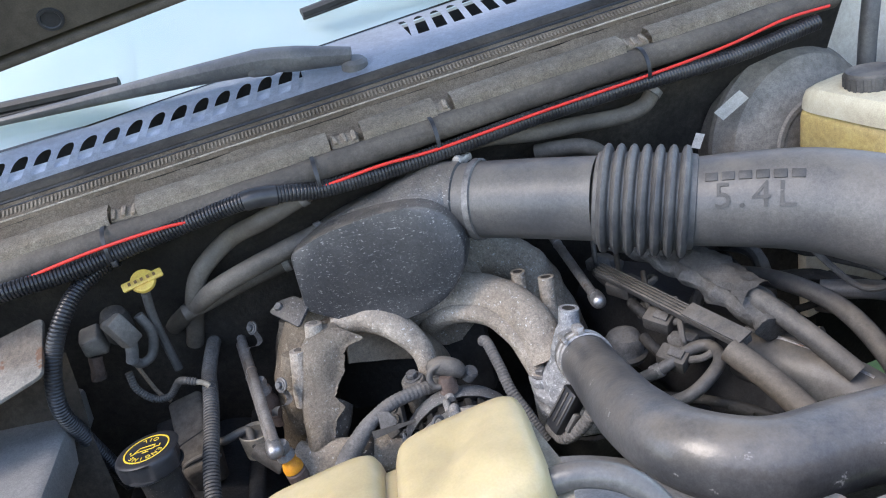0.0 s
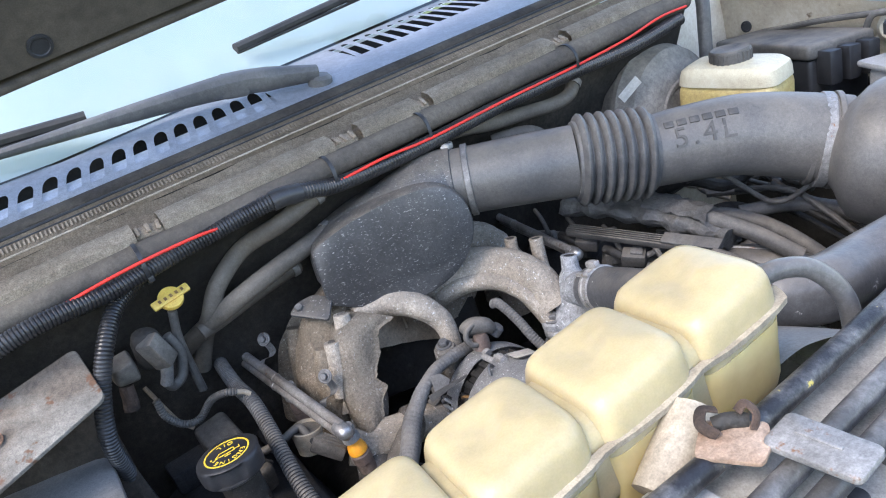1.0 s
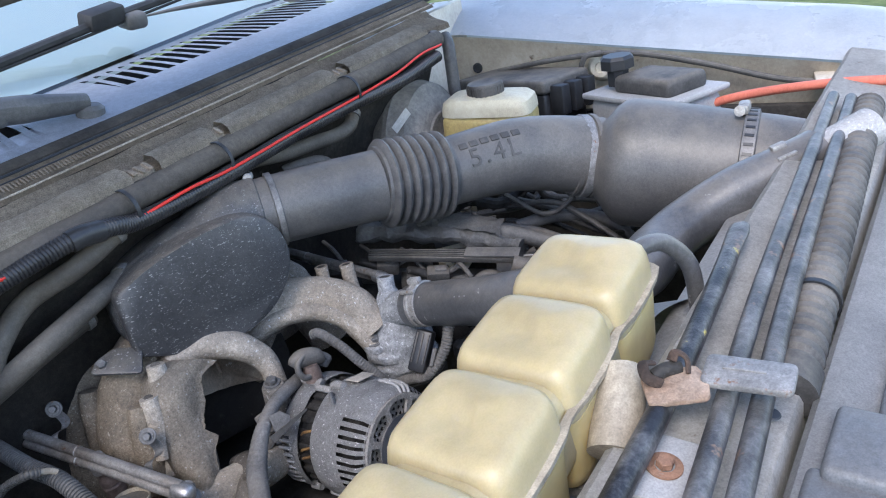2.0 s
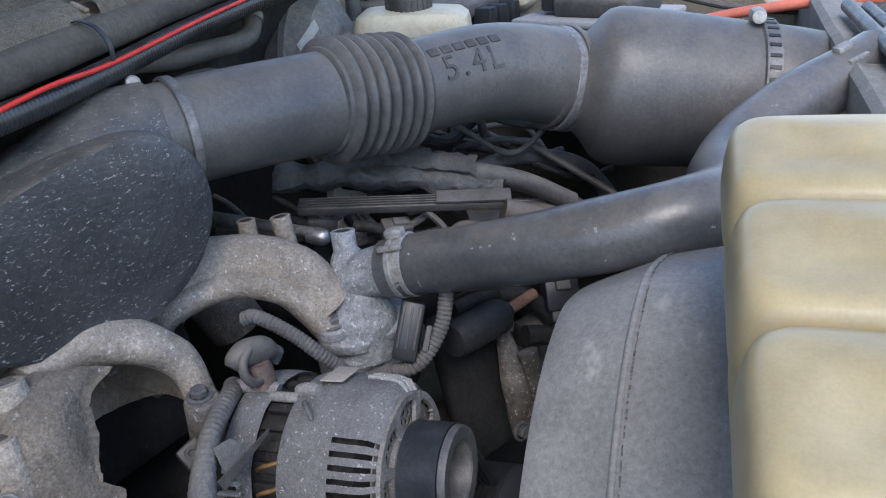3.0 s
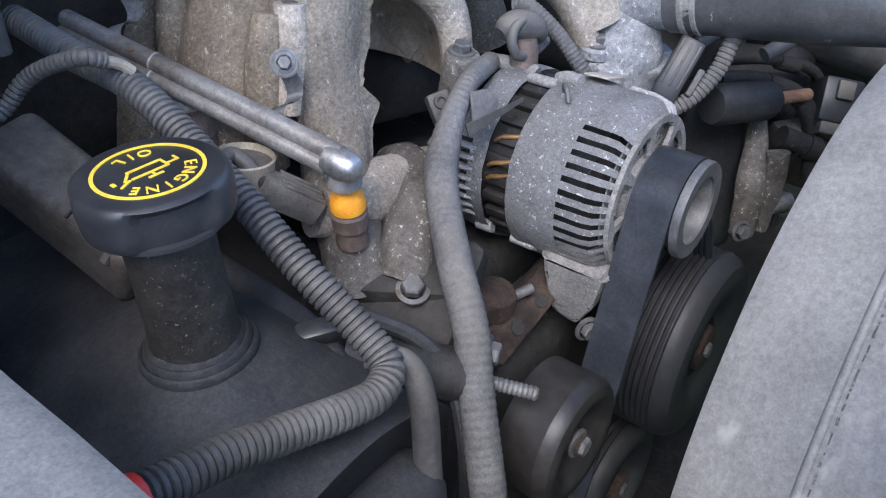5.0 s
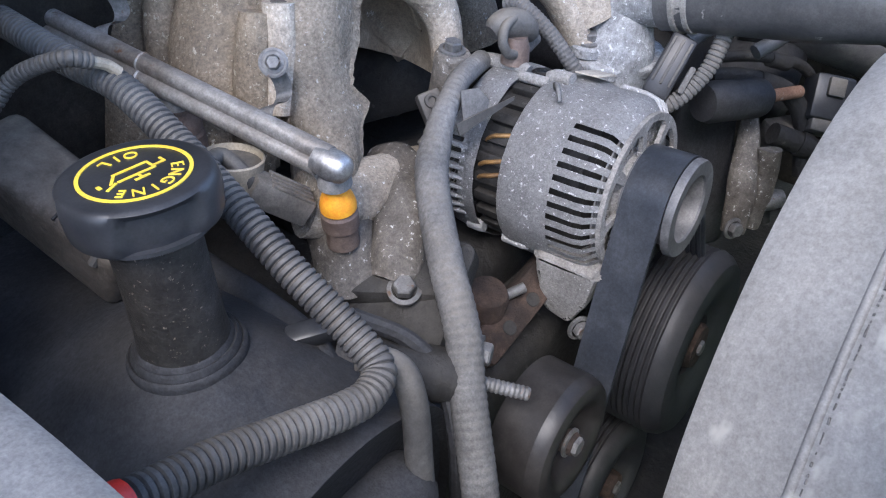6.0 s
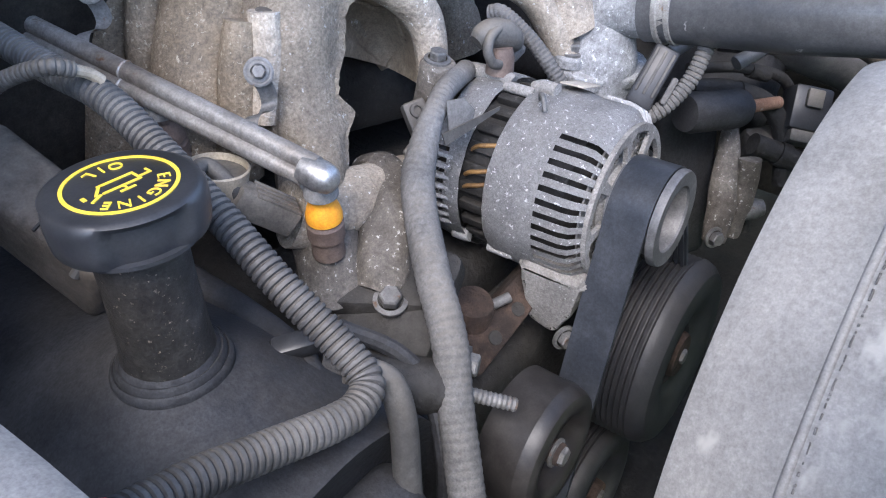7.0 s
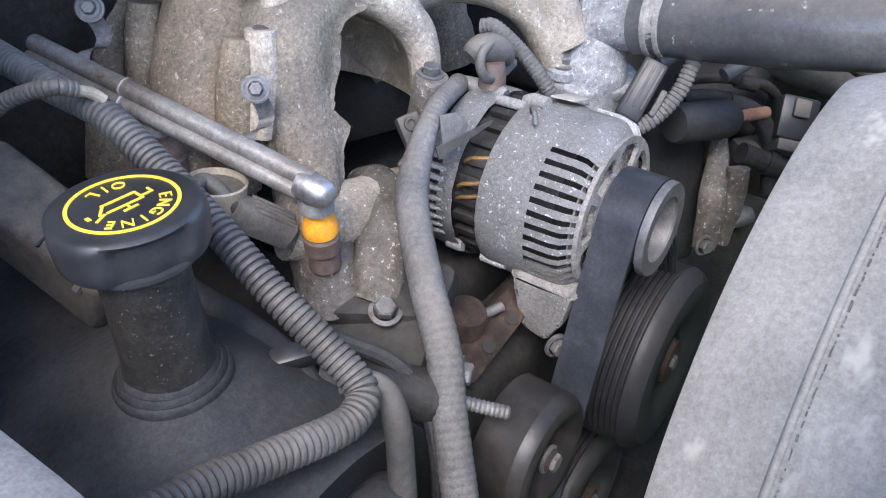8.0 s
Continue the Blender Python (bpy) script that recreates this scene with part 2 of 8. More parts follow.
CREAMDULL = material("tank_seam_flange", (0.43, 0.375, 0.285), (0.28, 0.235, 0.175), 0.5, scale=14, mix=(0.36, 0.62), bump=0.08, vary=0.2)
AMBER = material("amber_fluid_tank", (0.62, 0.47, 0.17), (0.54, 0.43, 0.20), 0.3, scale=8, bump=0.02, vary=0.2)
RESTOP = material("milky_reservoir_plastic", (0.66, 0.60, 0.44), (0.58, 0.52, 0.37), 0.32, scale=8, bump=0.02, vary=0.12)
WHITEPLASTIC = material("stained_white_plastic", (0.6, 0.56, 0.46), (0.5, 0.45, 0.34), 0.4, scale=12, bump=0.04)
SHROUD = material("grey_fan_shroud", (0.215, 0.208, 0.198), (0.295, 0.287, 0.274), 0.42, scale=3.5, mix=(0.32, 0.68), bump=0.14, fine=240,
                  speck=(0.43, 0.415, 0.385), speck_scale=15, speck_cut=(0.60, 0.69), speck_stretch=(1.0, 1.4, 0.7), vary=0.2, dust=0.12, grit=0.14)
PAINT = material("dusty_cream_body_paint", (0.68, 0.61, 0.50), (0.52, 0.455, 0.36), 0.42, scale=5, bump=0.06,
                 speck=(0.2, 0.14, 0.09), speck_scale=22, speck_cut=(0.67, 0.74), vary=0.16, grit=0.15)
BOOSTER = material("dusty_booster_steel", (0.155, 0.136, 0.112), (0.25, 0.222, 0.185), 0.6, scale=8, bump=0.15, vary=0.25, dust=0.3, grit=0.25)
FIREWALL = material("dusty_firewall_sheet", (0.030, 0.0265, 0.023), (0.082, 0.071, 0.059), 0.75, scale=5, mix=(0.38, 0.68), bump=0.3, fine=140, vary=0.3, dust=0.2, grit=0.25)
PAINTCLEAN = material("white_body_paint", (0.70, 0.72, 0.74), (0.64, 0.66, 0.68), 0.18, scale=5, bump=0.01, coat=0.5)
SUPPORT = material("dusty_support_panel", (0.46, 0.44, 0.405), (0.58, 0.56, 0.52), 0.55, scale=8, bump=0.15, fine=200,
                   speck=(0.22, 0.16, 0.115), speck_scale=36, speck_cut=(0.66, 0.72), vary=0.16)
TRAY = material("pale_grey_plastic", (0.36, 0.355, 0.345), (0.45, 0.443, 0.43), 0.48, scale=5, bump=0.08, fine=200, vary=0.12)
BOXGREY = material("blue_grey_box_plastic", (0.105, 0.112, 0.121), (0.16, 0.167, 0.176), 0.40, scale=7, bump=0.08, fine=200, vary=0.18, dust=0.2, grit=0.2)
RODSTEEL = material("worn_black_rod", (0.055, 0.056, 0.060), (0.19, 0.188, 0.187), 0.30, 0.2, scale=26, mix=(0.42, 0.66), bump=0.15, fine=240,
                    speck=(0.24, 0.15, 0.105), speck_scale=30, speck_cut=(0.60, 0.66), vary=0.25, dust=0.15)
RODYELLOW = material("scuffed_black_rod_with_yellow_paint", (0.024, 0.024, 0.027), (0.14, 0.138, 0.138), 0.28, 0.2, scale=30, mix=(0.46, 0.68), bump=0.15, fine=240,
                     speck=(0.50, 0.40, 0.10), speck_scale=60, speck_cut=(0.66, 0.70), vary=0.25)
STRAPSTEEL = material("dull_grey_strap", (0.16, 0.155, 0.15), (0.27, 0.26, 0.25), 0.5, 0.5, scale=40, bump=0.1)
COWLDUST = material("dust_caked_cowl_metal", (0.205, 0.163, 0.118), (0.315, 0.262, 0.20), 0.85, scale=6, mix=(0.36, 0.66), bump=0.3, fine=160,
                    speck=(0.42, 0.36, 0.285), speck_scale=20, speck_cut=(0.66, 0.76), vary=0.2, grit=0.35)
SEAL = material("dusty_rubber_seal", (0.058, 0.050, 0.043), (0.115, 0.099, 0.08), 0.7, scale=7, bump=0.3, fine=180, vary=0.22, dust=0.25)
STRIP = material("tan_ribbed_seal", (0.175, 0.135, 0.094), (0.265, 0.212, 0.155), 0.8, scale=7, bump=0.3, fine=160, vary=0.2, grit=0.3)
# Sky reflection is put into this pale blue base colour.
GRILLE = material("sky_tinted_grille_plastic", (0.39, 0.42, 0.475), (0.46, 0.49, 0.54), 0.25, scale=8, bump=0.03)
WIPER = material("grey_wiper_arm", (0.075, 0.075, 0.078), (0.13, 0.127, 0.122), 0.42, scale=10, bump=0.08, fine=200, dust=0.25)
BLADE = material("black_wiper_rubber", (0.02, 0.02, 0.021), (0.04, 0.04, 0.04), 0.5, scale=16, bump=0.05)
HOODMAT = material("brown_hood_lining", (0.062, 0.052, 0.043), (0.10, 0.084, 0.068), 0.85, scale=3, bump=0.2, fine=60, vary=0.2)
HEATERHOSE = material("dusty_brown_hose_rubber", (0.072, 0.062, 0.051), (0.15, 0.13, 0.106), 0.55, scale=9, mix=(0.36, 0.7), bump=0.12, fine=200, vary=0.2, dust=0.3)
CLIPTAN = material("pale_rusted_tab", (0.25, 0.16, 0.105), (0.40, 0.30, 0.225), 0.7, 0.1, scale=24, bump=0.3, fine=160, vary=0.25)
PLUGBROWN = material("dusty_brown_plug", (0.10, 0.091, 0.08), (0.175, 0.16, 0.14), 0.5, scale=30, bump=0.15, fine=200, vary=0.2, dust=0.2)
RED = material("red_wire", (0.75, 0.04, 0.025), (0.6, 0.04, 0.03), 0.35, scale=30, bump=0.02)
REDCABLE = material("faded_red_cable", (0.72, 0.20, 0.13), (0.6, 0.17, 0.11), 0.45, scale=20, bump=0.04)
FOIL = material("crumpled_harness_foil", (0.075, 0.073, 0.07), (0.15, 0.146, 0.138), 0.55, 0.1, scale=22, bump=0.7, fine=140, vary=0.25, dust=0.25)
LABEL = material("pale_label", (0.62, 0.60, 0.55), (0.5, 0.48, 0.44), 0.5, scale=30, bump=0.02)
PRINTWHITE = material("pale_print", (0.27, 0.268, 0.262), (0.17, 0.169, 0.166), 0.6, scale=60, bump=0.0)
PRINTBLACK = material("black_print", (0.03, 0.03, 0.03), (0.05, 0.05, 0.05), 0.5, scale=60, bump=0.0)
COPPER = material("varnished_winding", (0.30, 0.17, 0.06), (0.16, 0.09, 0.04), 0.45, 0.3, scale=60, bump=0.1)
GRASS = material("grass_field", (0.07, 0.11, 0.025), (0.16, 0.19, 0.06), 0.9, scale=3, bump=0.5, fine=30, speck=(0.3, 0.3, 0.1), speck_scale=6)
# Bright sky tone for the panel behind the windshield.
SKYPANEL = material("sky_bright_panel", (0.74, 0.87, 0.93), (0.82, 0.92, 0.96), 0.5, scale=3, bump=0.03, vary=0.05)
INTERIOR = material("dark_cabin", (0.03, 0.03, 0.032), (0.05, 0.05, 0.05), 0.8, scale=5, bump=0.05)

GLASS = bpy.data.materials.new("windshield_glass")
GLASS.use_nodes = True
gb = GLASS.node_tree.nodes["Principled BSDF"]
gb.inputs["Base Color"].default_value = (0.72, 0.82, 0.86, 1)
gb.inputs["Roughness"].default_value = 0.02
gb.inputs["Transmission Weight"].default_value = 1.0
gb.inputs["IOR"].default_value = 1.5

# ---- mesh helpers ----


def part(name, bm, mat, parent=None, label="", smooth=True, angle=35):
    """Links a bmesh as one mesh object, under a thing or a part when given."""
    bmesh.ops.recalc_face_normals(bm, faces=bm.faces)
    for e in bm.edges:
        if len(e.link_faces) == 2:
            e.smooth = e.calc_face_angle(0) < radians(angle)
    for f in bm.faces:
        f.smooth = smooth
    me = bpy.data.meshes.new(name)
    bm.to_mesh(me)
    bm.free()
    me.materials.append(mat)
    ob = new(name, me)
    if parent is not None:
        ob.parent = parent
        if parent.parent is None:
            ob.matrix_parent_inverse = Matrix.Translation(-parent.location)
    if label:
        tagged(ob, label)
    return ob


def thing(name, at, label, category, group="", kind=""):
    ob = new(name)
    ob.location = at
    ob.empty_display_size = 0.05
    return tagged(ob, label, category, group, kind)


def catmull(points, steps=8):
    """A smooth line through points."""
    p = [Vector(q) for q in points]
    p = [2 * p[0] - p[1]] + p + [2 * p[-1] - p[-2]]
    out = []
    for i in range(1, len(p) - 2):
        for k in range(steps):
            t = k / steps
            a, b, c, d = p[i - 1], p[i], p[i + 1], p[i + 2]
            out.append(0.5 * ((2 * b) + (c - a) * t + (2 * a - 5 * b + 4 * c - d) * t * t + (3 * b - a - 3 * c + d) * t ** 3))
    out.append(p[-2])
    return out


def resample(line, gap):
    total = sum((b - a).length for a, b in zip(line, line[1:]))
    count = max(2, int(total / gap))
    out, want, gone, i = [], 0.0, 0.0, 0
    for k in range(count + 1):
        want = total * k / count
        while i < len(line) - 2 and gone + (line[i + 1] - line[i]).length < want:
            gone += (line[i + 1] - line[i]).length
            i += 1
        seg = (line[i + 1] - line[i]).length or 1e-9
        out.append(line[i].lerp(line[i + 1], min(1.0, (want - gone) / seg)))
    return out


def sweep(bm, line, radius, sides=14, caps=True, flat=1.0, up=None):
    """A tube along line; radius is a number or a function of (index, share of the way). flat squeezes it across."""
    n = len(line)
    tang = [(line[min(i + 1, n - 1)] - line[max(i - 1, 0)]).normalized() for i in range(n)]
    side = tang[0].cross(Vector(up) if up else Vector((0.13, 0.2, 1))).normalized()
    rings = []
    for i in range(n):
        if up:
            side = tang[i].cross(Vector(up)).normalized()
        else:
            side = (side - tang[i] * side.dot(tang[i])).normalized()
        other = tang[i].cross(side)
        r = radius(i, i / (n - 1)) if callable(radius) else radius
        rings.append([bm.verts.new(line[i] + r * (math.cos(2 * math.pi * k / sides) * side + flat * math.sin(2 * math.pi * k / sides) * other))
                      for k in range(sides)])
    for a, b in zip(rings, rings[1:]):
        for k in range(sides):
            bm.faces.new((a[k], a[(k + 1) % sides], b[(k + 1) % sides], b[k]))
    if caps:
        bm.faces.new(rings[0])
        bm.faces.new(rings[-1])
    return rings


def tube(points, radius, sides=14, steps=8, gap=None, flat=1.0, up=None):
    bm = bmesh.new()
    line = catmull(points, steps) if len(points) > 2 else [Vector(q) for q in points]
    if gap:
        line = resample(line, gap)
    sweep(bm, line, radius, sides, True, flat, up)
    return bm


def ribbed(points, radius, pitch=0.0045, depth=0.0014, sides=14, soft=False):
    """A corrugated conduit: flat ribs with narrow grooves along the line, or soft rounded ones under tape."""
    bm = bmesh.new()
    line = resample(catmull(points, 12), pitch / 6)
    wide = radius if callable(radius) else (lambda share: radius)
    step = (0.0, 0.25, 0.7, 1.0, 0.7, 0.25) if soft else (0.0, 0.0, 0.0, 0.1, 1.0, 0.6)
    sweep(bm, line, lambda i, s: wide(s) - depth * step[i % 6], sides)
    return bm


def wrapped(points, radius, pitch=0.009, sides=12):
    """A taped bundle: each turn of the tape steps up a little."""
    bm = bmesh.new()
    line = resample(catmull(points, 12), pitch / 5)
    sweep(bm, line, lambda i, s: radius * (0.94 + 0.07 * (i % 5) / 4 + 0.03 * math.sin(i * 0.31)), sides)
    return bm


def basis(axis, up=(0, 0, 1)):
    a = Vector(axis).normalized()
    x = Vector(up).cross(a)
    if x.length < 1e-4:
        x = Vector((1, 0, 0)).cross(a)
    x.normalize()
    return x, a.cross(x), a


def lathe(origin, axis, profile, sides=40, bm=None, start=0.0, turn=360.0):
    """Turns a profile of (radius, height) about an axis."""
    bm = bm or bmesh.new()
    x, y, a = basis(axis)
    o = Vector(origin)
    full = turn >= 359.9
    count = sides if full else sides + 1
    rings = []
    for r, h in profile:
        if r < 1e-6:
            rings.append([bm.verts.new(o + a * h)])
        else:
            rings.append([bm.verts.new(o + a * h + r * (math.cos(radians(start + turn * k / sides)) * x + math.sin(radians(start + turn * k / sides)) * y))
                          for k in range(count)])
    for p, q in zip(rings, rings[1:]):
        for k in range(sides):
            k2 = (k + 1) % count
            if len(p) == 1 and len(q) == 1:
                continue
            if len(p) == 1:
                bm.faces.new((p[0], q[k], q[k2]))
            elif len(q) == 1:
                bm.faces.new((p[k], p[k2], q[0]))
            else:
                bm.faces.new((p[k], p[k2], q[k2], q[k]))
    return bm


def box(m, size, bevel=0.003, segments=2, bm=None):
    """A bevelled block of that size at the pose m."""
    own = bmesh.new()
    bmesh.ops.create_cube(own, size=1.0)
    for v in own.verts:
        v.co = Vector((v.co.x * size[0], v.co.y * size[1], v.co.z * size[2]))
    if bevel:
        bmesh.ops.bevel(own, geom=own.edges[:], offset=min(bevel, min(size) * 0.45), segments=segments, profile=0.5, affect="EDGES")
    own.transform(m)
    if bm is None:
        return own
    me = bpy.data.meshes.new("tmp")
    own.to_mesh(me)
    own.free()
    bm.from_mesh(me)
    bpy.data.meshes.remove(me)
    return bm


def frame_of(origin, x, y):
    """A pose whose first two axes lie along x and (about) y."""
    x = Vector(x).normalized()
    z = x.cross(Vector(y)).normalized()
    y = z.cross(x)
    m = Matrix((x, y, z)).transposed().to_4x4()
    m.translation = origin
    return m


def prism(m, outline, depth, bevel=0.003, segments=2):
    """A plate: an outline in x and y, depth thick along -z, with rounded edges."""
    bm = bmesh.new()
    face = bm.faces.new([bm.verts.new((px, py, 0)) for px, py in outline])
    got = bmesh.ops.extrude_face_region(bm, geom=[face])
    for v in got["geom"]:
        if isinstance(v, bmesh.types.BMVert):
            v.co.z -= depth
    if bevel:
        bmesh.ops.bevel(bm, geom=bm.edges[:], offset=bevel, segments=segments, profile=0.5, affect="EDGES")
    bm.transform(m)
    return bm


def rounded(corners, radius, steps=5):
    """A polygon with its corners rounded; radius one number or one for each corner."""
    out = []
    n = len(corners)
    for i, c in enumerate(corners):
        r = radius[i] if isinstance(radius, (list, tuple)) else radius
        c = Vector(c)
        a, b = (Vector(corners[i - 1]) - c), (Vector(corners[(i + 1) % n]) - c)
        ra, rb = min(r, a.length * 0.48), min(r, b.length * 0.48)
        p, q = c + a.normalized() * ra, c + b.normalized() * rb
        for k in range(steps + 1):
            t = k / steps
            out.append(((1 - t) ** 2) * p + 2 * t * (1 - t) * c + t * t * q)
    return out


def join_into(bm, other):
    me = bpy.data.meshes.new("tmp")
    other.to_mesh(me)
    other.free()
    bm.from_mesh(me)
    bpy.data.meshes.remove(me)
    return bm


def lumpy(bm, amount, scale, seed=0.0):
    """Uneven cast or worn surface: moves the points by smooth noise."""
    for v in bm.verts:
        q = v.co * scale + Vector((seed, seed * 0.7, seed * 1.3))
        v.co += amount * noise.noise_vector(q)
    return bm


def letters(text, size, depth=0.0006, spacing=1.0):
    """Built-in font as a mesh lying in x, y, centred."""
    cu = bpy.data.curves.new("text", "FONT")
    cu.body, cu.size, cu.extrude, cu.align_x, cu.align_y = text, size, depth, "CENTER", "CENTER"
    cu.space_character = spacing
    ob = bpy.data.objects.new("text", cu)
    scene.collection.objects.link(ob)
    bpy.context.view_layer.update()
    me = ob.evaluated_get(bpy.context.evaluated_depsgraph_get()).to_mesh()
    bm = bmesh.new()
    bm.from_mesh(me)
    ob.evaluated_get(bpy.context.evaluated_depsgraph_get()).to_mesh_clear()
    bpy.data.objects.remove(ob)
    bpy.data.curves.remove(cu)
    return bm


def hex_bolt(name, at, axis, size, parent, mat=None, label=""):
    """A flanged hex bolt head."""
    bm = lathe(at, axis, [(size * 1.5, 0), (size * 1.5, size * 0.25), (size * 1.1, size * 0.35)], 20)
    x, y, a = basis(axis)
    join_into(bm, lathe(Vector(at) + a * size * 0.3, axis, [(size, 0), (size, size * 0.75), (size * 0.85, size * 0.9), (0, size * 0.9)], 6))
    return part(name, bm, mat or ZINC, parent, label, angle=20)


def shell(points, radius, start, end, thick=0.005, ragged=0.0, arcs=14, steps=8, up=(0, 0, 1), squash=1.0, seed=1):
    """A trough: part of a tube's wall along a line, from one angle to another, its far edge torn."""
    bm = bmesh.new()
    line = catmull(points, steps)
    n = len(line)
    rnd = random.Random(seed)
    rows = []
    for i, p in enumerate(line):
        t = (line[min(i + 1, n - 1)] - line[max(i - 1, 0)]).normalized()
        a = t.cross(Vector(up)).normalized()
        b = a.cross(t)
        r = radius(i, i / (n - 1)) if callable(radius) else radius
        e = end(i / (n - 1)) if callable(end) else end
        e += ragged * rnd.uniform(-1, 1)
        rows.append([bm.verts.new(p + r * (math.cos(radians(start + (e - start) * k / arcs)) * a + squash * math.sin(radians(start + (e - start) * k / arcs)) * b)) for k in range(arcs + 1)])
    for p, q in zip(rows, rows[1:]):
        for k in range(arcs):
            bm.faces.new((p[k], p[k + 1], q[k + 1], q[k]))
    bmesh.ops.solidify(bm, geom=bm.faces[:], thickness=thick)
    return bm

# ---- ground and vehicle shell ----
bm = bmesh.new()
bmesh.ops.create_grid(bm, x_segments=60, y_segments=60, size=1.0)
for v in bm.verts:
    s = max(abs(v.co.x), abs(v.co.y))
    v.co.xy = v.co.xy * (2.0 + 600.0 * s ** 3)
tagged(part("ground", bm, GRASS), "green grassy field around the parked truck", "ground", kind="structure")

ALONG = Vector((1.0, 0.015, 0.036))  # the cowl runs a little up and back towards the driver


def extruded(profile, x0, x1, cuts=1, thick=0.0, along=ALONG):
    """A sheet that carries a (y, z) profile along the cowl."""
    bm = bmesh.new()
    rows = []
    for k in range(cuts + 1):
        x = x0 + (x1 - x0) * k / cuts
        rows.append([bm.verts.new(Vector((0, y, z)) + along * x) for y, z in profile])
    for a, b in zip(rows, rows[1:]):
        for i in range(len(profile) - 1):
            bm.faces.new((a[i], a[i + 1], b[i + 1], b[i]))
    if thick:
        bmesh.ops.solidify(bm, geom=bm.faces[:], thickness=thick)
    return bm


# Firewall and the dust-caked ledge above it
bm = extruded([(0.44, 0.55), (0.42, 1.0), (0.395, 1.25), (0.345, 1.36), (0.336, 1.384)], -1.0, 0.68, 24, 0.004)
lumpy(bm, 0.004, 6)
tagged(part("firewall", bm, FIREWALL), "dark grimy metal firewall behind the engine", "firewall", kind="structure")
cowl = thing("cowl_panel", (0, 0.36, 1.39), "dust-caked metal cowl panel under the windshield", "cowl panel", kind="structure")
bm = extruded([(0.334, 1.378), (0.336, 1.388), (0.345, 1.392), (0.362, 1.398), (0.376, 1.407), (0.381, 1.414)], -1.0, 0.72, 90, 0.003)
lumpy(bm, 0.0025, 22)
part("ledge", bm, COWLDUST, cowl, "lumpy ledge caked with dry brown dust")
bm = extruded([(0.382, 1.4145), (0.386, 1.420), (0.398, 1.4255), (0.410, 1.434), (0.414, 1.4365)], -1.0, 0.75, 60, 0.003)
lumpy(bm, 0.001, 30)
part("strip", bm, STRIP, cowl, "tan ribbed weather strip")
bm = bmesh.new()
for k in range(330):
    x = -0.98 + k * 0.0052
    join_into(bm, box(Matrix.Translation(Vector((0, 0.3985, 1.4275)) + ALONG * x) @ pose(0, 0, 0, 35), (0.0026, 0.010, 0.0006), 0.0))
part("strip_ribs", bm, STRIP, cowl)
for y, z, r, shade in ((0.4065, 1.4312, 0.0013, CAPBLACK), (0.3865, 1.4205, 0.0014, FOLDED), (0.4145, 1.4368, 0.0022, CAPBLACK)):
    part("strip_edge", tube([Vector((0, y, z)) + ALONG * x for x in (-1.0, -0.4, 0.2, 0.76)], r, 8, 6), shade, cowl)
bm = extruded([(0.414, 1.434), (0.415, 1.441), (0.420, 1.4455), (0.427, 1.448), (0.433, 1.449), (0.434, 1.445)], -1.0, 0.8, 60, 0.004)
part("rubber_seal", bm, SEAL, cowl, "dusty black rubber hood seal")
# pieces of the ledge: folded sheet strips and clips
for x0, x1 in ((-0.335, -0.085), (-0.04, 0.06), (0.085, 0.33), (0.37, 0.62), (-0.62, -0.37)):
    bm = extruded([(0.320, 1.3855), (0.3225, 1.3975), (0.333, 1.4045), (0.349, 1.4075), (0.354, 1.398)], x0, x1, 16, 0.002)
    lumpy(bm, 0.0011, 24, x0)
    part("flange_strip", bm, FOLDED, cowl)
for x in (-0.352, -0.064, 0.062, 0.348):
    at = Vector((0, 0.337, 1.391)) + ALONG * x
    bm = box(Matrix.Translation(at) @ pose(0, 0, 0, 22), (0.038, 0.020, 0.010), 0.003)
    for d in (-0.013, 0.0, 0.013):
        box(Matrix.Translation(at + Vector((d, -0.004, 0.006))) @ pose(0, 0, 0, 22), (0.006, 0.018, 0.004), 0.0015, bm=bm)
    part("clip", lumpy(bm, 0.002, 60, x), COWLDUST, cowl)

# Cowl grille in front of the glass
grille = thing("cowl_grille", (0, 0.5, 1.46), "slotted plastic cowl grille with sky reflection in its colour", "cowl grille", kind="structure")


def cowl_at(x, s):
    """A place on the grille: x along it, s from its front edge (0) to the glass (1)."""
    back = 0.50 + 0.36 * max(0.0, min(1.0, (x + 0.40) / 1.1)) - 0.02 * max(0.0, -x - 0.4)
    front = 0.434 + 0.015 * x
    zf, zb = 1.447 + 0.036 * x, 1.478 + 0.02 * x
    return Vector((x, front + (back - front) * s, zf + (zb - zf) * (1 - (1 - s) ** 1.6)))


def grille_sheet(x0, x1, s0, s1, nx=30, ns=4):
    bm = bmesh.new()
    rows = [[bm.verts.new(cowl_at(x0 + (x1 - x0) * i / nx, s0 + (s1 - s0) * j / ns)) for j in range(ns + 1)] for i in range(nx + 1)]
    for a, b in zip(rows, rows[1:]):
        for j in range(ns):
            bm.faces.new((a[j], a[j + 1], b[j + 1], b[j]))
    bmesh.ops.solidify(bm, geom=bm.faces[:], thickness=0.003)
    return bm


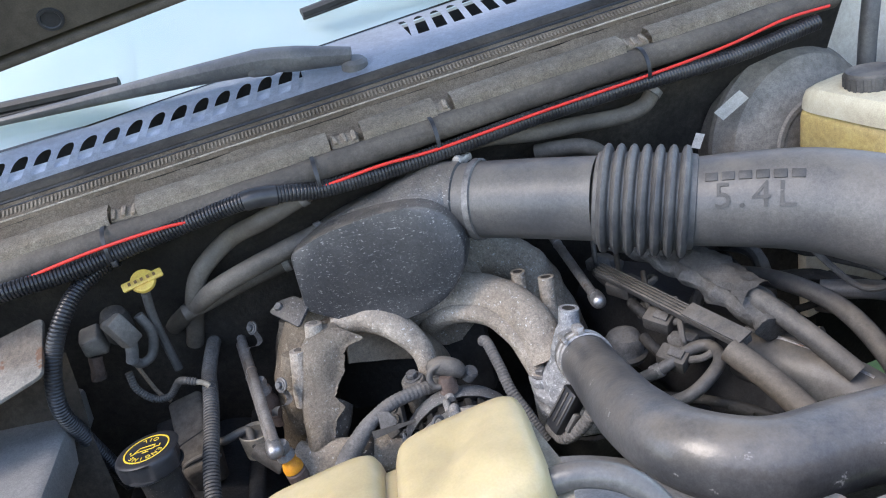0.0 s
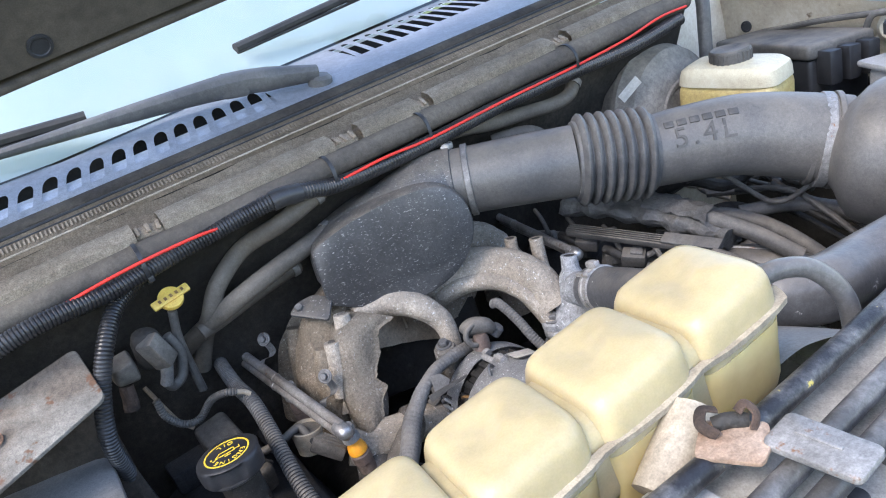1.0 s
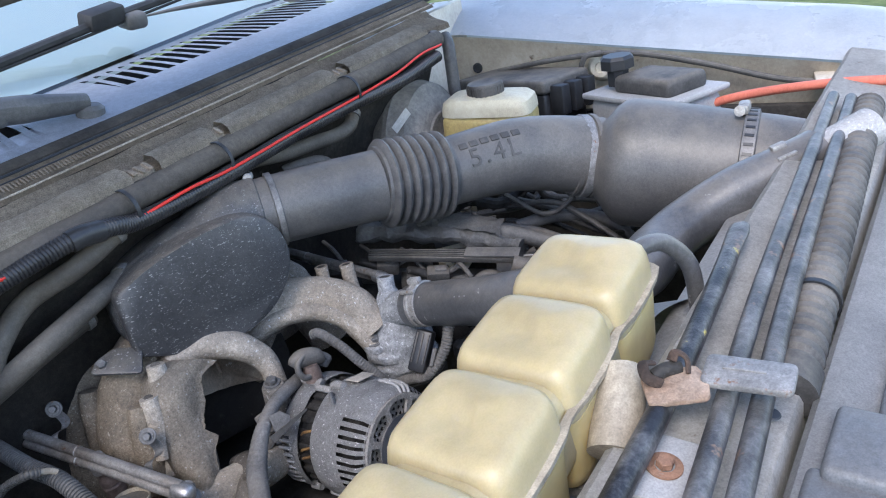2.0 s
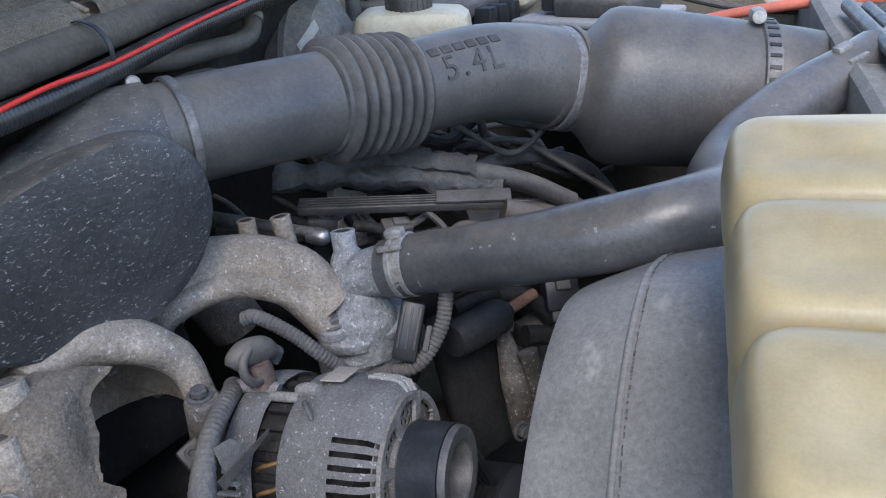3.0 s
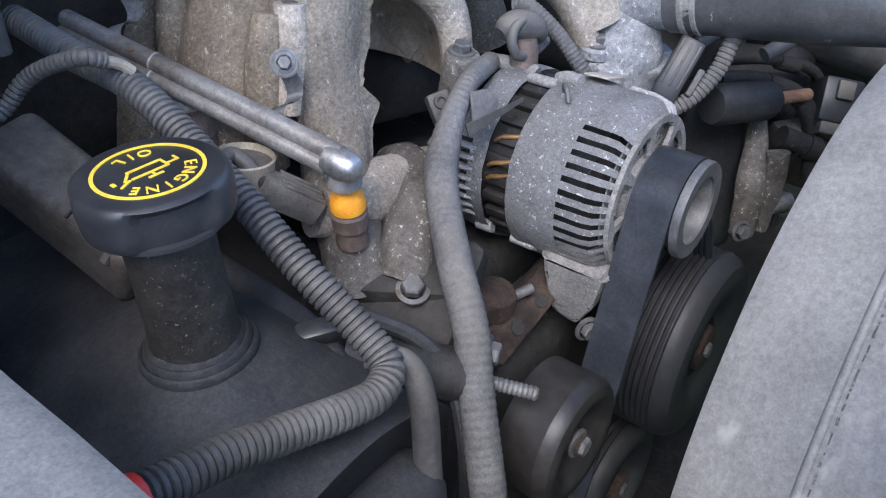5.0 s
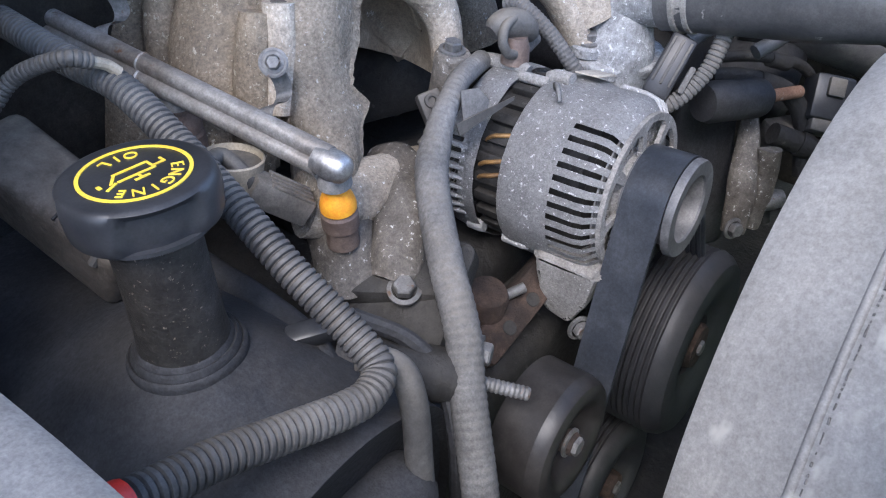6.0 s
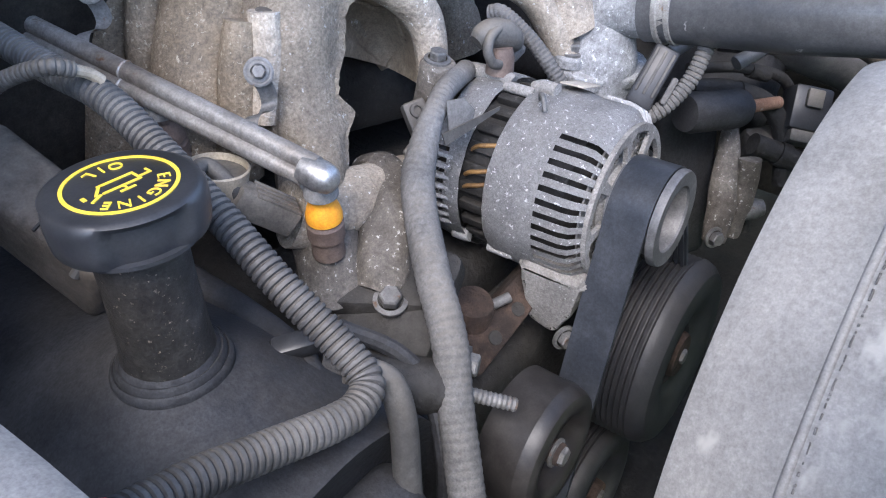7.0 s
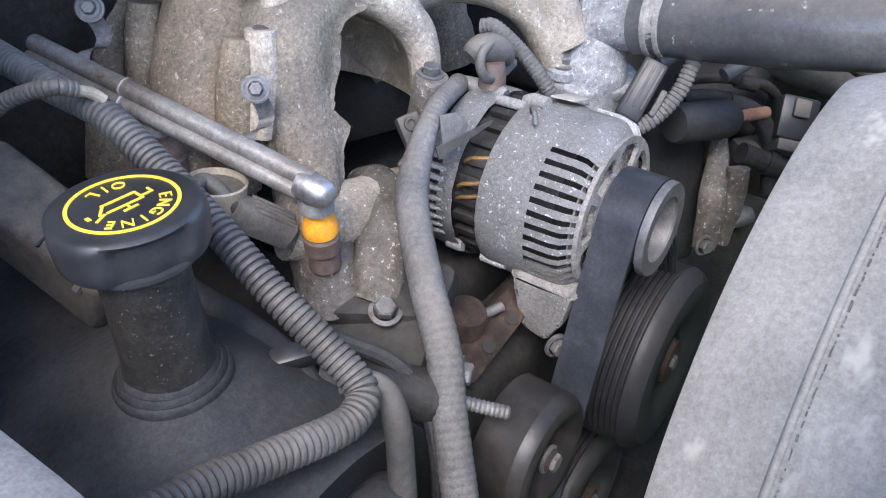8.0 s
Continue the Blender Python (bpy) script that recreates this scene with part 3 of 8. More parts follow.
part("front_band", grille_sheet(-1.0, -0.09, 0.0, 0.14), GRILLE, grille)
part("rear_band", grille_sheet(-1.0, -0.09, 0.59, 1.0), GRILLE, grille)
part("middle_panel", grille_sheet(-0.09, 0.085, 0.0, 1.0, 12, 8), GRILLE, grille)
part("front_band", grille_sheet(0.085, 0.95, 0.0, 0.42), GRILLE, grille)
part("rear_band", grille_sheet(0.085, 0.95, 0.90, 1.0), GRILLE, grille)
for x0, x1, s0, s1, pitch in ((-0.98, -0.09, 0.13, 0.60, 0.031), (0.085, 0.93, 0.41, 0.91, 0.030)):
    x = x0
    while x < x1:
        w = 0.011
        bm = bmesh.new()
        rows = []
        for j in range(17):
            s = s0 + (s1 - s0) * j / 16
            half = (pitch - w) / 2
            u = max(0.0, (j / 16 - 0.62) / 0.38)
            arch = half - half * math.sqrt(max(0.0, 1.0 - u * u)) + 0.0002  # the openings end in round arches
            a, b = cowl_at(x - arch + (s - s0) * 0.03, s), cowl_at(x + w + arch + (s - s0) * 0.03, s)
            rows.append([bm.verts.new(a), bm.verts.new(b)])
        for a, b in zip(rows, rows[1:]):
            bm.faces.new((a[0], a[1], b[1], b[0]))
        bmesh.ops.solidify(bm, geom=bm.faces[:], thickness=0.012)
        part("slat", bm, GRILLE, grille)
        x += pitch
bm = bmesh.new()
rows = [[bm.verts.new(cowl_at(-1.0 + 1.95 * i / 20, s) - Vector((0, 0, drop))) for s, drop in ((0.02, 0.0035), (0.30, 0.0055), (0.50, 0.011), (0.66, 0.022))] for i in range(21)]
for a, b in zip(rows, rows[1:]):
    for j in range(3):
        bm.faces.new((a[j], a[j + 1], b[j + 1], b[j]))
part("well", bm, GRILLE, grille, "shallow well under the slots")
bm = bmesh.new()
rows = [[bm.verts.new(cowl_at(-1.0 + 1.95 * i / 20, s) - Vector((0, 0, drop))) for s, drop in ((0.0, 0.030), (0.5, 0.055), (0.97, 0.050), (1.0, 0.014))] for i in range(21)]
for a, b in zip(rows, rows[1:]):
    for j in range(3):
        bm.faces.new((a[j], a[j + 1], b[j + 1], b[j]))
bmesh.ops.solidify(bm, geom=bm.faces[:], thickness=0.003)
part("plenum_floor", bm, INTERIOR, grille, "dark plenum under the grille")

# Windshield with the dark cabin behind it
shield = thing("windshield", (0, 0.66, 1.49), "slanting windshield reflecting a bright pale sky", "windshield", kind="structure")
bm = bmesh.new()
rows = []
for i in range(25):
    x = -1.0 + 2.0 * i / 24
    base = cowl_at(x, 1.0) + Vector((0, -0.012, -0.006))
    rows.append([bm.verts.new(base + Vector((0, 0.86, 0.52)) * (0.95 * j / 6) + Vector((0, 0, 0.02 * math.sin(math.pi * j / 6)))) for j in range(7)])
for a, b in zip(rows, rows[1:]):
    for j in range(6):
        bm.faces.new((a[j], a[j + 1], b[j + 1], b[j]))
glass = part("pane", bm, GLASS, shield)
glass.visible_shadow = False
cabin = thing("cabin", (0, 1.3, 1.2), "dim truck cabin behind the glass", "cabin", kind="structure")
part("dashboard", box(pose(0, 1.25, 1.27, -8), (1.9, 0.7, 0.20), 0.05), INTERIOR, cabin)
part("cab_shell", box(pose(0, 2.2, 1.45), (1.9, 1.0, 1.1), 0.06), PAINTCLEAN, cabin, "white painted cab shell")
# Pale panel added behind the glass in place of the sky's reflection.
ss = thing("sunshade", (0, 0.8, 1.5), "pale blue panel added behind the windshield for sky brightness", "sunshade")
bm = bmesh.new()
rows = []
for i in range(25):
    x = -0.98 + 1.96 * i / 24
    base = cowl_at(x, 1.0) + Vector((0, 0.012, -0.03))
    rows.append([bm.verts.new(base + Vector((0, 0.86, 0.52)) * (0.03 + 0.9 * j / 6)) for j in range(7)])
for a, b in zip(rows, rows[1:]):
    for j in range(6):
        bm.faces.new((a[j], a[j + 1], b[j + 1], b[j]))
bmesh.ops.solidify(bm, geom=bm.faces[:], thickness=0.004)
part("panel", bm, SKYPANEL, ss)

# Hood, propped open from its hinges at the cowl
hood = thing("hood", (0, 0.465, 1.6), "raised truck hood seen from its dark lined underside", "hood", kind="structure")
HOODM = frame_of((0, 0.462, 1.622), (1, 0.0, 0.105), (0, -0.5, 0.866))
part("lining", box(HOODM @ pose(0, 0.62, 0.0), (1.7, 1.2, 0.02), 0.006), HOODMAT, hood)
part("edge_rim", box(HOODM @ pose(0, 0.006, -0.004), (1.72, 0.012, 0.026), 0.005), HOODMAT, hood, "dusty rolled rear edge")
part("outer_skin", box(HOODM @ pose(0, 0.62, -0.022), (1.74, 1.24, 0.012), 0.005), PAINTCLEAN, hood)
for x in (-0.63, -0.365, 0.365, 0.63):
    part("lining_hole", lathe(HOODM @ Vector((x, 0.045, 0.0105)), HOODM.to_3x3() @ Vector((0, 0, 1)), [(0.016, 0), (0.0155, 0.002), (0.012, 0.0022), (0.011, 0.0005), (0, 0.0005)], 24), CAPBLACK, hood)

# Wipers
def wiper(points, blade, name_label, bulk=1.0):
    w = thing("wiper", points[-1], name_label, "wiper", "wipers")
    part("arm", tube(points, lambda i, s: bulk * (0.008 + 0.017 * min(1.0, max(0.0, (s - 0.2) / 0.4)) - 0.008 * max(0.0, s - 0.8) / 0.2), 14, 10, flat=0.72), WIPER, w)
    part("pivot_cover", lathe(Vector(points[-1]) + Vector((0.0, 0.0, -0.022)), (0.1, -0.2, 1), [(0.019, 0), (0.019, 0.014), (0.014, 0.019), (0, 0.020)], 24), WIPER, w)
    elbow = Vector(points[-3]).lerp(Vector(points[-2]), 0.2)
    part("elbow_collar", box(frame_of(elbow, Vector(points[-2]) - Vector(points[-3]), (0, 1, 0.3)), (0.046, 0.044, 0.030), 0.010, 3), WIPER, w)
    if blade:
        a, b = Vector(blade[0]), Vector(blade[1])
        part("blade", tube([a, a.lerp(b, 0.5) + Vector((0, 0, 0.004)), b], 0.0085, 8, 10), BLADE, w)
        part("squeegee", tube([a - Vector((0, 0.004, 0.008)), b - Vector((0, 0.004, 0.008))], 0.003, 6), BLADE, w)
        mid = a.lerp(b, 0.42)
        part("bridge", box(frame_of(mid + Vector((0, 0, 0.012)), b - a, (0, 1, 0.4)), (0.085, 0.034, 0.032), 0.007), BLADE, w)
    return w


wiper([(-0.75, 0.56, 1.512), (-0.5, 0.53, 1.504), (-0.30, 0.512, 1.500), (-0.150, 0.497, 1.494), (-0.09, 0.484, 1.486), (-0.015, 0.472, 1.472)],
      [(-1.0, 0.60, 1.53), (-0.34, 0.535, 1.513)], "grey windshield wiper arm parked on the glass")
wiper([(0.25, 0.74, 1.545), (0.45, 0.735, 1.54), (0.70, 0.73, 1.52)],
      [(-0.059, 0.676, 1.528), (0.62, 0.80, 1.578)], "black windshield wiper blade resting on the glass", 0.35)

# Driver-side inner fender and outer fender
fender = thing("driver_fender", (0.96, 0.1, 1.2), "white truck fender with a dusty inner panel", "fender", kind="structure")


def fender_edge(y):
    return 1.285 + 0.14 * y if y < 0.45 else 1.348


bm = bmesh.new()
rows = []
for i in range(31):
    y = -0.75 + 1.4 * i / 30
    z = fender_edge(y)
    bulge = 0.012 * math.sin(9 * y)
    rows.append([bm.verts.new(q) for q in ((0.93 + bulge, y, 0.62), (0.935 + bulge, y, 0.95), (0.935, y, z - 0.10), (0.932, y, z - 0.05), (0.926, y, z - 0.02), (0.916, y, z))])
for a, b in zip(rows, rows[1:]):
    for j in range(5):
        bm.faces.new((a[j], a[j + 1], b[j + 1], b[j]))
bmesh.ops.solidify(bm, geom=bm.faces[:], thickness=0.003)
part("inner_panel", bm, PAINT, fender, "dusty cream-painted inner panel")
bm = bmesh.new()
rows = []
for i in range(31):
    y = -0.95 + 1.9 * i / 30
    z = fender_edge(min(y, 0.5)) + 0.004
    tail = 0.0 if y > -0.35 else 0.5 * (-0.35 - y) ** 1.5
    rows.append([bm.verts.new(q) for q in ((0.918, y, z), (0.93, y, z + 0.006), (1.0, y, z + 0.03 - tail), (1.10, y, z + 0.055 - tail), (1.22, y, z + 0.04 - tail), (1.27, y, z - 0.2), (1.27, y, z - 0.7))])
for a, b in zip(rows, rows[1:]):
    for j in range(6):
        bm.faces.new((a[j], a[j + 1], b[j + 1], b[j]))
bmesh.ops.solidify(bm, geom=bm.faces[:], thickness=-0.002)
part("outer_panel", bm, PAINTCLEAN, fender, "glossy white outer panel")
for y, z in ((0.42, 1.27), (0.33, 1.255), (0.02, 1.22), (0.55, 1.29)):
    part("panel_hole", lathe((0.9275, y, z), (-1, 0, 0), [(0.012, 0.0), (0.0118, 0.004), (0.009, 0.0045), (0.008, 0.001), (0, 0.001)], 16), CAPBLACK, fender)
part("grommet", lathe((0.925, 0.115, 1.255), (-1, -0.1, 0.1), [(0.03, 0), (0.028, 0.006), (0.02, 0.012), (0.012, 0.012), (0.010, 0.006), (0, 0.006)], 28), WHITEPLASTIC, fender)
part("edge_bracket", box(pose(0.935, -0.36, 1.215, 0, 0, 12), (0.10, 0.13, 0.012), 0.004), PAINT, fender)
bm = box(pose(0.84, 0.47, 1.12, 0, 0, 12), (0.40, 0.02, 0.60), 0.004)
part("rear_corner_panel", lumpy(bm, 0.006, 8), PAINT, fender, "cream-painted corner beside the firewall")
# Dark sheets added to hide the pale panel where the bay reads black.
bm = extruded([(0.46, 0.6), (0.46, 1.06)], 0.62, 0.93, 2, 0.004)
bm2 = box(pose(0.90, -0.15, 0.88), (0.02, 1.3, 0.58), 0.004)
join_into(bm, bm2)
part("dark_backing", bm, GRIME, fender, "dark sheet added low on the inner panel")
# passenger side
pf = thing("passenger_fender", (-0.66, 0.1, 1.15), "dusty painted passenger-side inner fender rail", "fender", kind="structure")
bm = bmesh.new()
rows = []
for i in range(25):
    y = -0.85 + 1.5 * i / 24
    rows.append([bm.verts.new(q) for q in ((-0.98, y, 0.65), (-0.98, y, 1.16 + 0.16 * y), (-0.955, y, 1.185 + 0.16 * y), (-0.93, y, 1.19 + 0.16 * y), (-1.15, y, 1.23 + 0.16 * y))])
for a, b in zip(rows, rows[1:]):
    for j in range(4):
        bm.faces.new((a[j], a[j + 1], b[j + 1], b[j]))
bmesh.ops.solidify(bm, geom=bm.faces[:], thickness=0.003)
part("inner_panel", bm, PAINT, pf)
plate = thing("fender_brace_plate", (-0.56, 0.25, 1.27), "scuffed bare metal brace plate with flaking rust", "brace plate")
bm = prism(frame_of((-0.560, 0.243, 1.262), (1, 0.12, 0.16), (0, 1, 0.42)), [tuple(q) for q in rounded([(-0.22, -0.085), (0.075, -0.045), (0.085, 0.050), (-0.22, 0.05)], 0.01, 3)], 0.006, 0.0015)
lumpy(bm, 0.003, 18)
part("plate", bm, FLAKED, plate)
hex_bolt("bolt", (-0.593, 0.235, 1.258), (0, -0.4, 1), 0.007, plate, RUST)
near = thing("fender_lip", (-0.56, 0.0, 1.12), "pale painted fender lip close to the engine", "fender lip", kind="structure")
bm = bmesh.new()
rows = []
for i in range(19):
    y = -0.26 + 0.62 * i / 18
    rows.append([bm.verts.new((x, y, z + 0.02 * (y - 0.05))) for x, z in ((-0.510, 1.098), (-0.507, 1.128), (-0.505, 1.141), (-0.5065, 1.1465), (-0.511, 1.1495), (-0.520, 1.1515), (-0.56, 1.154), (-0.66, 1.160))])
for a, b in zip(rows, rows[1:]):
    for j in range(7):
        bm.faces.new((a[j], a[j + 1], b[j + 1], b[j]))
bmesh.ops.solidify(bm, geom=bm.faces[:], thickness=0.002)
part("lip", lumpy(bm, 0.001, 20), TRAY, near)

# Floor added under the engine bay, so that no light comes from below
bm = box(pose(0, -0.1, 0.55), (2.1, 1.2, 0.04), 0.01)
tagged(part("bay_floor", bm, GRIME), "dark greasy floor added under the engine bay to block light", "bay floor", kind="structure")

# ---- air intake ----
intake = thing("air_intake_duct", (0.3, 0.13, 1.2), "dusty black plastic air intake duct with a ribbed bellows", "intake duct")
LINE = [(0.040, 0.300, 1.282), (0.075, 0.275, 1.281), (0.140, 0.228, 1.277), (0.205, 0.182, 1.271)]
part("inlet_tube", tube(LINE, lambda i, s: 0.048 + 0.004 * s + (0.003 if s < 0.12 else 0), 36, 8), DUCT, intake)
axis = (Vector((0.301, 0.128, 1.253)) - Vector((0.203, 0.186, 1.271)))
prof = [(0.050, 0.0), (0.056, 0.002)]
RIBS, SPAN = 7, axis.length
for k in range(RIBS):
    h = 0.006 + k * (SPAN - 0.01) / RIBS
    w = (SPAN - 0.01) / RIBS
    prof += [(0.057, h), (0.064, h + 0.18 * w), (0.067, h + 0.4 * w), (0.066, h + 0.62 * w), (0.062, h + 0.78 * w), (0.057, h + 0.86 * w)]
prof += [(0.056, SPAN), (0.050, SPAN + 0.002)]
part("bellows", lathe((0.203, 0.186, 1.271), axis, prof, 56), BELLOWS, intake, "ribbed grey rubber bellows", angle=50)
OUT = [(0.297, 0.130, 1.254), (0.350, 0.094, 1.252), (0.405, 0.055, 1.246), (0.455, 0.012, 1.230), (0.505, -0.035, 1.207)]
part("outlet_tube", tube(OUT, lambda i, s: 0.052 + 0.012 * s, 36, 8), DUCT, intake)
for r, h, w, m in ((0.0655, -0.040, 0.004, DUCT), (0.0675, -0.024, 0.0075, CLIPSTEEL), (0.0690, -0.010, 0.004, DUCT)):
    part("clamp_ring", lathe((0.503, -0.033, 1.208), (0.62, -0.75, -0.22), [(r - 0.008, h - w), (r - 0.001, h - w), (r, h - w + 0.0012), (r, h + w - 0.0012), (r - 0.001, h + w), (r - 0.008, h + w)], 48), m, intake)
hc = part("hose_clamp", lathe((0.080, 0.272, 1.281), (0.8, -0.58, -0.04), [(0.050, -0.005), (0.0532, -0.004), (0.0532, 0.004), (0.050, 0.005)], 40), STRAPSTEEL, intake, "dull worm-drive clamp")
bm = box(frame_of((0.079, 0.306, 1.330), (0.75, 0.6, 0), (0, 0, 1)), (0.020, 0.011, 0.011), 0.003)
join_into(bm, lathe((0.070, 0.297, 1.332), (-0.75, -0.6, 0.2), [(0.007, 0), (0.007, 0.006), (0.0055, 0.008), (0, 0.008)], 12))
part("clamp_screw", bm, ZINC, hc)
# raised marks and lettering on the tube
TC, TA = Vector((0.375, 0.077, 1.250)), Vector((0.80, -0.57, -0.06)).normalized()
TN = (Vector((-0.30, -0.62, 0.73)) - TA * Vector((-0.30, -0.62, 0.73)).dot(TA)).normalized()


CENTRE = resample(catmull(OUT, 12), 0.004)
START = min(range(len(CENTRE)), key=lambda i: (CENTRE[i] - TC).length)


def on_tube(bm, shift_x, shift_y, lift):
    """Bends flat lettering round the tube and along its bend."""
    last = len(CENTRE) - 2
    for v in bm.verts:
        u = (v.co.x + shift_x) / 0.004 + START
        i = max(1, min(last, int(u)))
        along = (CENTRE[i + 1] - CENTRE[i - 1]).normalized()
        middle = CENTRE[i] + along * (u - i) * 0.004
        out = (TN - along * TN.dot(along)).normalized()
        radius = 0.052 + 0.012 * u / len(CENTRE) + lift
        a = (v.co.y + shift_y) / radius
        v.co = middle + (radius + v.co.z) * (math.cos(a) * out + math.sin(a) * out.cross(along))
    return bm


part("lettering", on_tube(letters("5.4L", 0.040, 0.0016, 1.25), -0.026, -0.019, 0.0002), DUCTMARK, intake, "raised lettering 5.4L")
for k in range(6):
    part("raised_mark", on_tube(box(pose(-0.043 + k * 0.0170, 0.0, 0), (0.013, 0.0105, 0.0030), 0.0008), -0.026, 0.005, 0.0002), DUCTMARK, intake)

# Throttle cover: a deep shell with a flat textured face
cover = thing("throttle_cover", (-0.06, 0.30, 1.2), "dark grey moulded plastic throttle cover with a textured face", "throttle cover")
FACE = frame_of((-0.181, 0.291, 1.194), (0.935, -0.345, 0.0), (0.03, 0.10, 0.99))
corners = [(0.0, 0.0), (0.065, -0.030), (0.135, -0.036), (0.195, -0.014), (0.232, 0.035), (0.228, 0.085), (0.195, 0.118), (0.13, 0.118), (0.05, 0.103), (0.0, 0.082)]
outline = rounded(corners, [0.004, 0.02, 0.03, 0.03, 0.03, 0.03, 0.03, 0.03, 0.03, 0.012], 4)
bm = bmesh.new()
mid = sum((Vector(q) for q in outline), Vector((0, 0))) / len(outline)
rings = []
for depth, grow, lift in ((0.0, 0.965, 0.0), (0.0035, 0.99, 0.0), (0.010, 1.0, 0.0), (0.030, 1.0, 0.004), (0.055, 0.97, 0.010), (0.080, 0.90, 0.018), (0.105, 0.76, 0.026), (0.12, 0.55, 0.03)):
    rings.append([bm.verts.new(FACE @ Vector((mid.x + (q.x - mid.x) * grow + 0.35 * lift, mid.y + (q.y - mid.y) * grow + lift * (1.0 if q.y > mid.y else 0.25), -depth))) for q in outline])
bm.faces.new(rings[0])
for a, b in zip(rings, rings[1:]):
    for k in range(len(a)):
        bm.faces.new((a[k], a[(k + 1) % len(a)], b[(k + 1) % len(a)], b[k]))
bm.faces.new(rings[-1])
part("shell", bm, COVER, cover, angle=60)
bm = bmesh.new()
rows = []
for x, cy, cz, ry, rz in ((-0.004, 0.046, -0.045, 0.018, 0.018), (0.003, 0.048, -0.045, 0.036, 0.030), (0.015, 0.050, -0.047, 0.046, 0.040), (0.05, 0.054, -0.052, 0.056, 0.046),
                          (0.095, 0.062, -0.059, 0.062, 0.052), (0.14, 0.074, -0.066, 0.063, 0.056), (0.175, 0.085, -0.071, 0.060, 0.056), (0.198, 0.0925, -0.0735, 0.056, 0.0545), (0.214, 0.095, -0.0745, 0.0535, 0.0535), (0.2145, 0.095, -0.0745, 0.047, 0.047)):
    rows.append([bm.verts.new(FACE @ Vector((x, cy + ry * math.sin(2 * math.pi * k / 40), cz + rz * math.cos(2 * math.pi * k / 40)))) for k in range(40)])
for a, b in zip(rows, rows[1:]):
    for k in range(40):
        bm.faces.new((a[k], a[(k + 1) % 40], b[(k + 1) % 40], b[k]))
bm.faces.new(rows[0])
part("upper_elbow", lumpy(bm, 0.002, 9), COVER, cover, "smooth sloping upper elbow of the cover", angle=60)
bm = prism(frame_of((-0.198, 0.300, 1.198), (0.55, -0.80, -0.20), (0.55, 0.45, 0.45)), [tuple(q) for q in rounded([(-0.034, -0.016), (0.028, -0.014), (0.020, 0.022), (-0.012, 0.020), (-0.030, 0.004)], 0.006, 3)], 0.005, 0.0012)
part("mounting_tab", bm, COVER, cover)
part("outlet_collar", lathe((0.045, 0.298, 1.282), (0.8, -0.58, -0.04), [(0.046, -0.05), (0.052, -0.03), (0.053, 0.0), (0.053, 0.022), (0.048, 0.024)], 40), COVER, cover)
hex_bolt("bolt", (-0.212, 0.318, 1.199), (-0.3, -0.5, 0.8), 0.006, cover, BOLTGREY)

# Air cleaner drum
drum = thing("air_cleaner_housing", (0.54, -0.2, 1.1), "smooth dark grey air cleaner drum with a strap clamp", "air cleaner")
AX = Vector((0.14, -0.97, -0.13)).normalized()
DC = Vector((0.505, -0.045, 1.200))
part("body", lathe(DC, AX, [(0.060, -0.01), (0.068, 0.0), (0.073, 0.005), (0.090, 0.018), (0.098, 0.028), (0.1018, 0.040), (0.1025, 0.055), (0.1008, 0.10), (0.097, 0.15), (0.091, 0.222)], 64), DUCT, drum)
part("end_section", lathe(DC, AX, [(0.086, 0.215), (0.091, 0.228), (0.089, 0.26), (0.078, 0.36), (0.070, 0.42), (0.069, 0.6)], 56), DUCT, drum)
strap = part("strap", lathe(DC, AX, [(0.091, 0.208), (0.0965, 0.210), (0.0965, 0.228), (0.091, 0.230)], 56), STRAPSTEEL, drum, "slotted steel strap clamp")
X, Y, Z = basis(AX)
for k in range(40):
    a = 2 * math.pi * k / 40
    out = math.cos(a) * X + math.sin(a) * Y
    part("strap_slot", box(frame_of(DC + AX * 0.219 + out * 0.0972, AX, out.cross(AX)), (0.013, 0.0045, 0.0012), 0.0), CAPBLACK, strap)
top = DC + AX * 0.219 + Vector((0.0, 0, 0.102))
bm = box(frame_of(top, (1, 0.1, 0), (0, 1, 0)), (0.034, 0.017, 0.016), 0.005)
join_into(bm, lathe(top + Vector((-0.022, 0, 0.002)), (-1, 0, 0.2), [(0.008, 0), (0.008, 0.007), (0, 0.008)], 12))
part("strap_screw", bm, ZINC, strap)

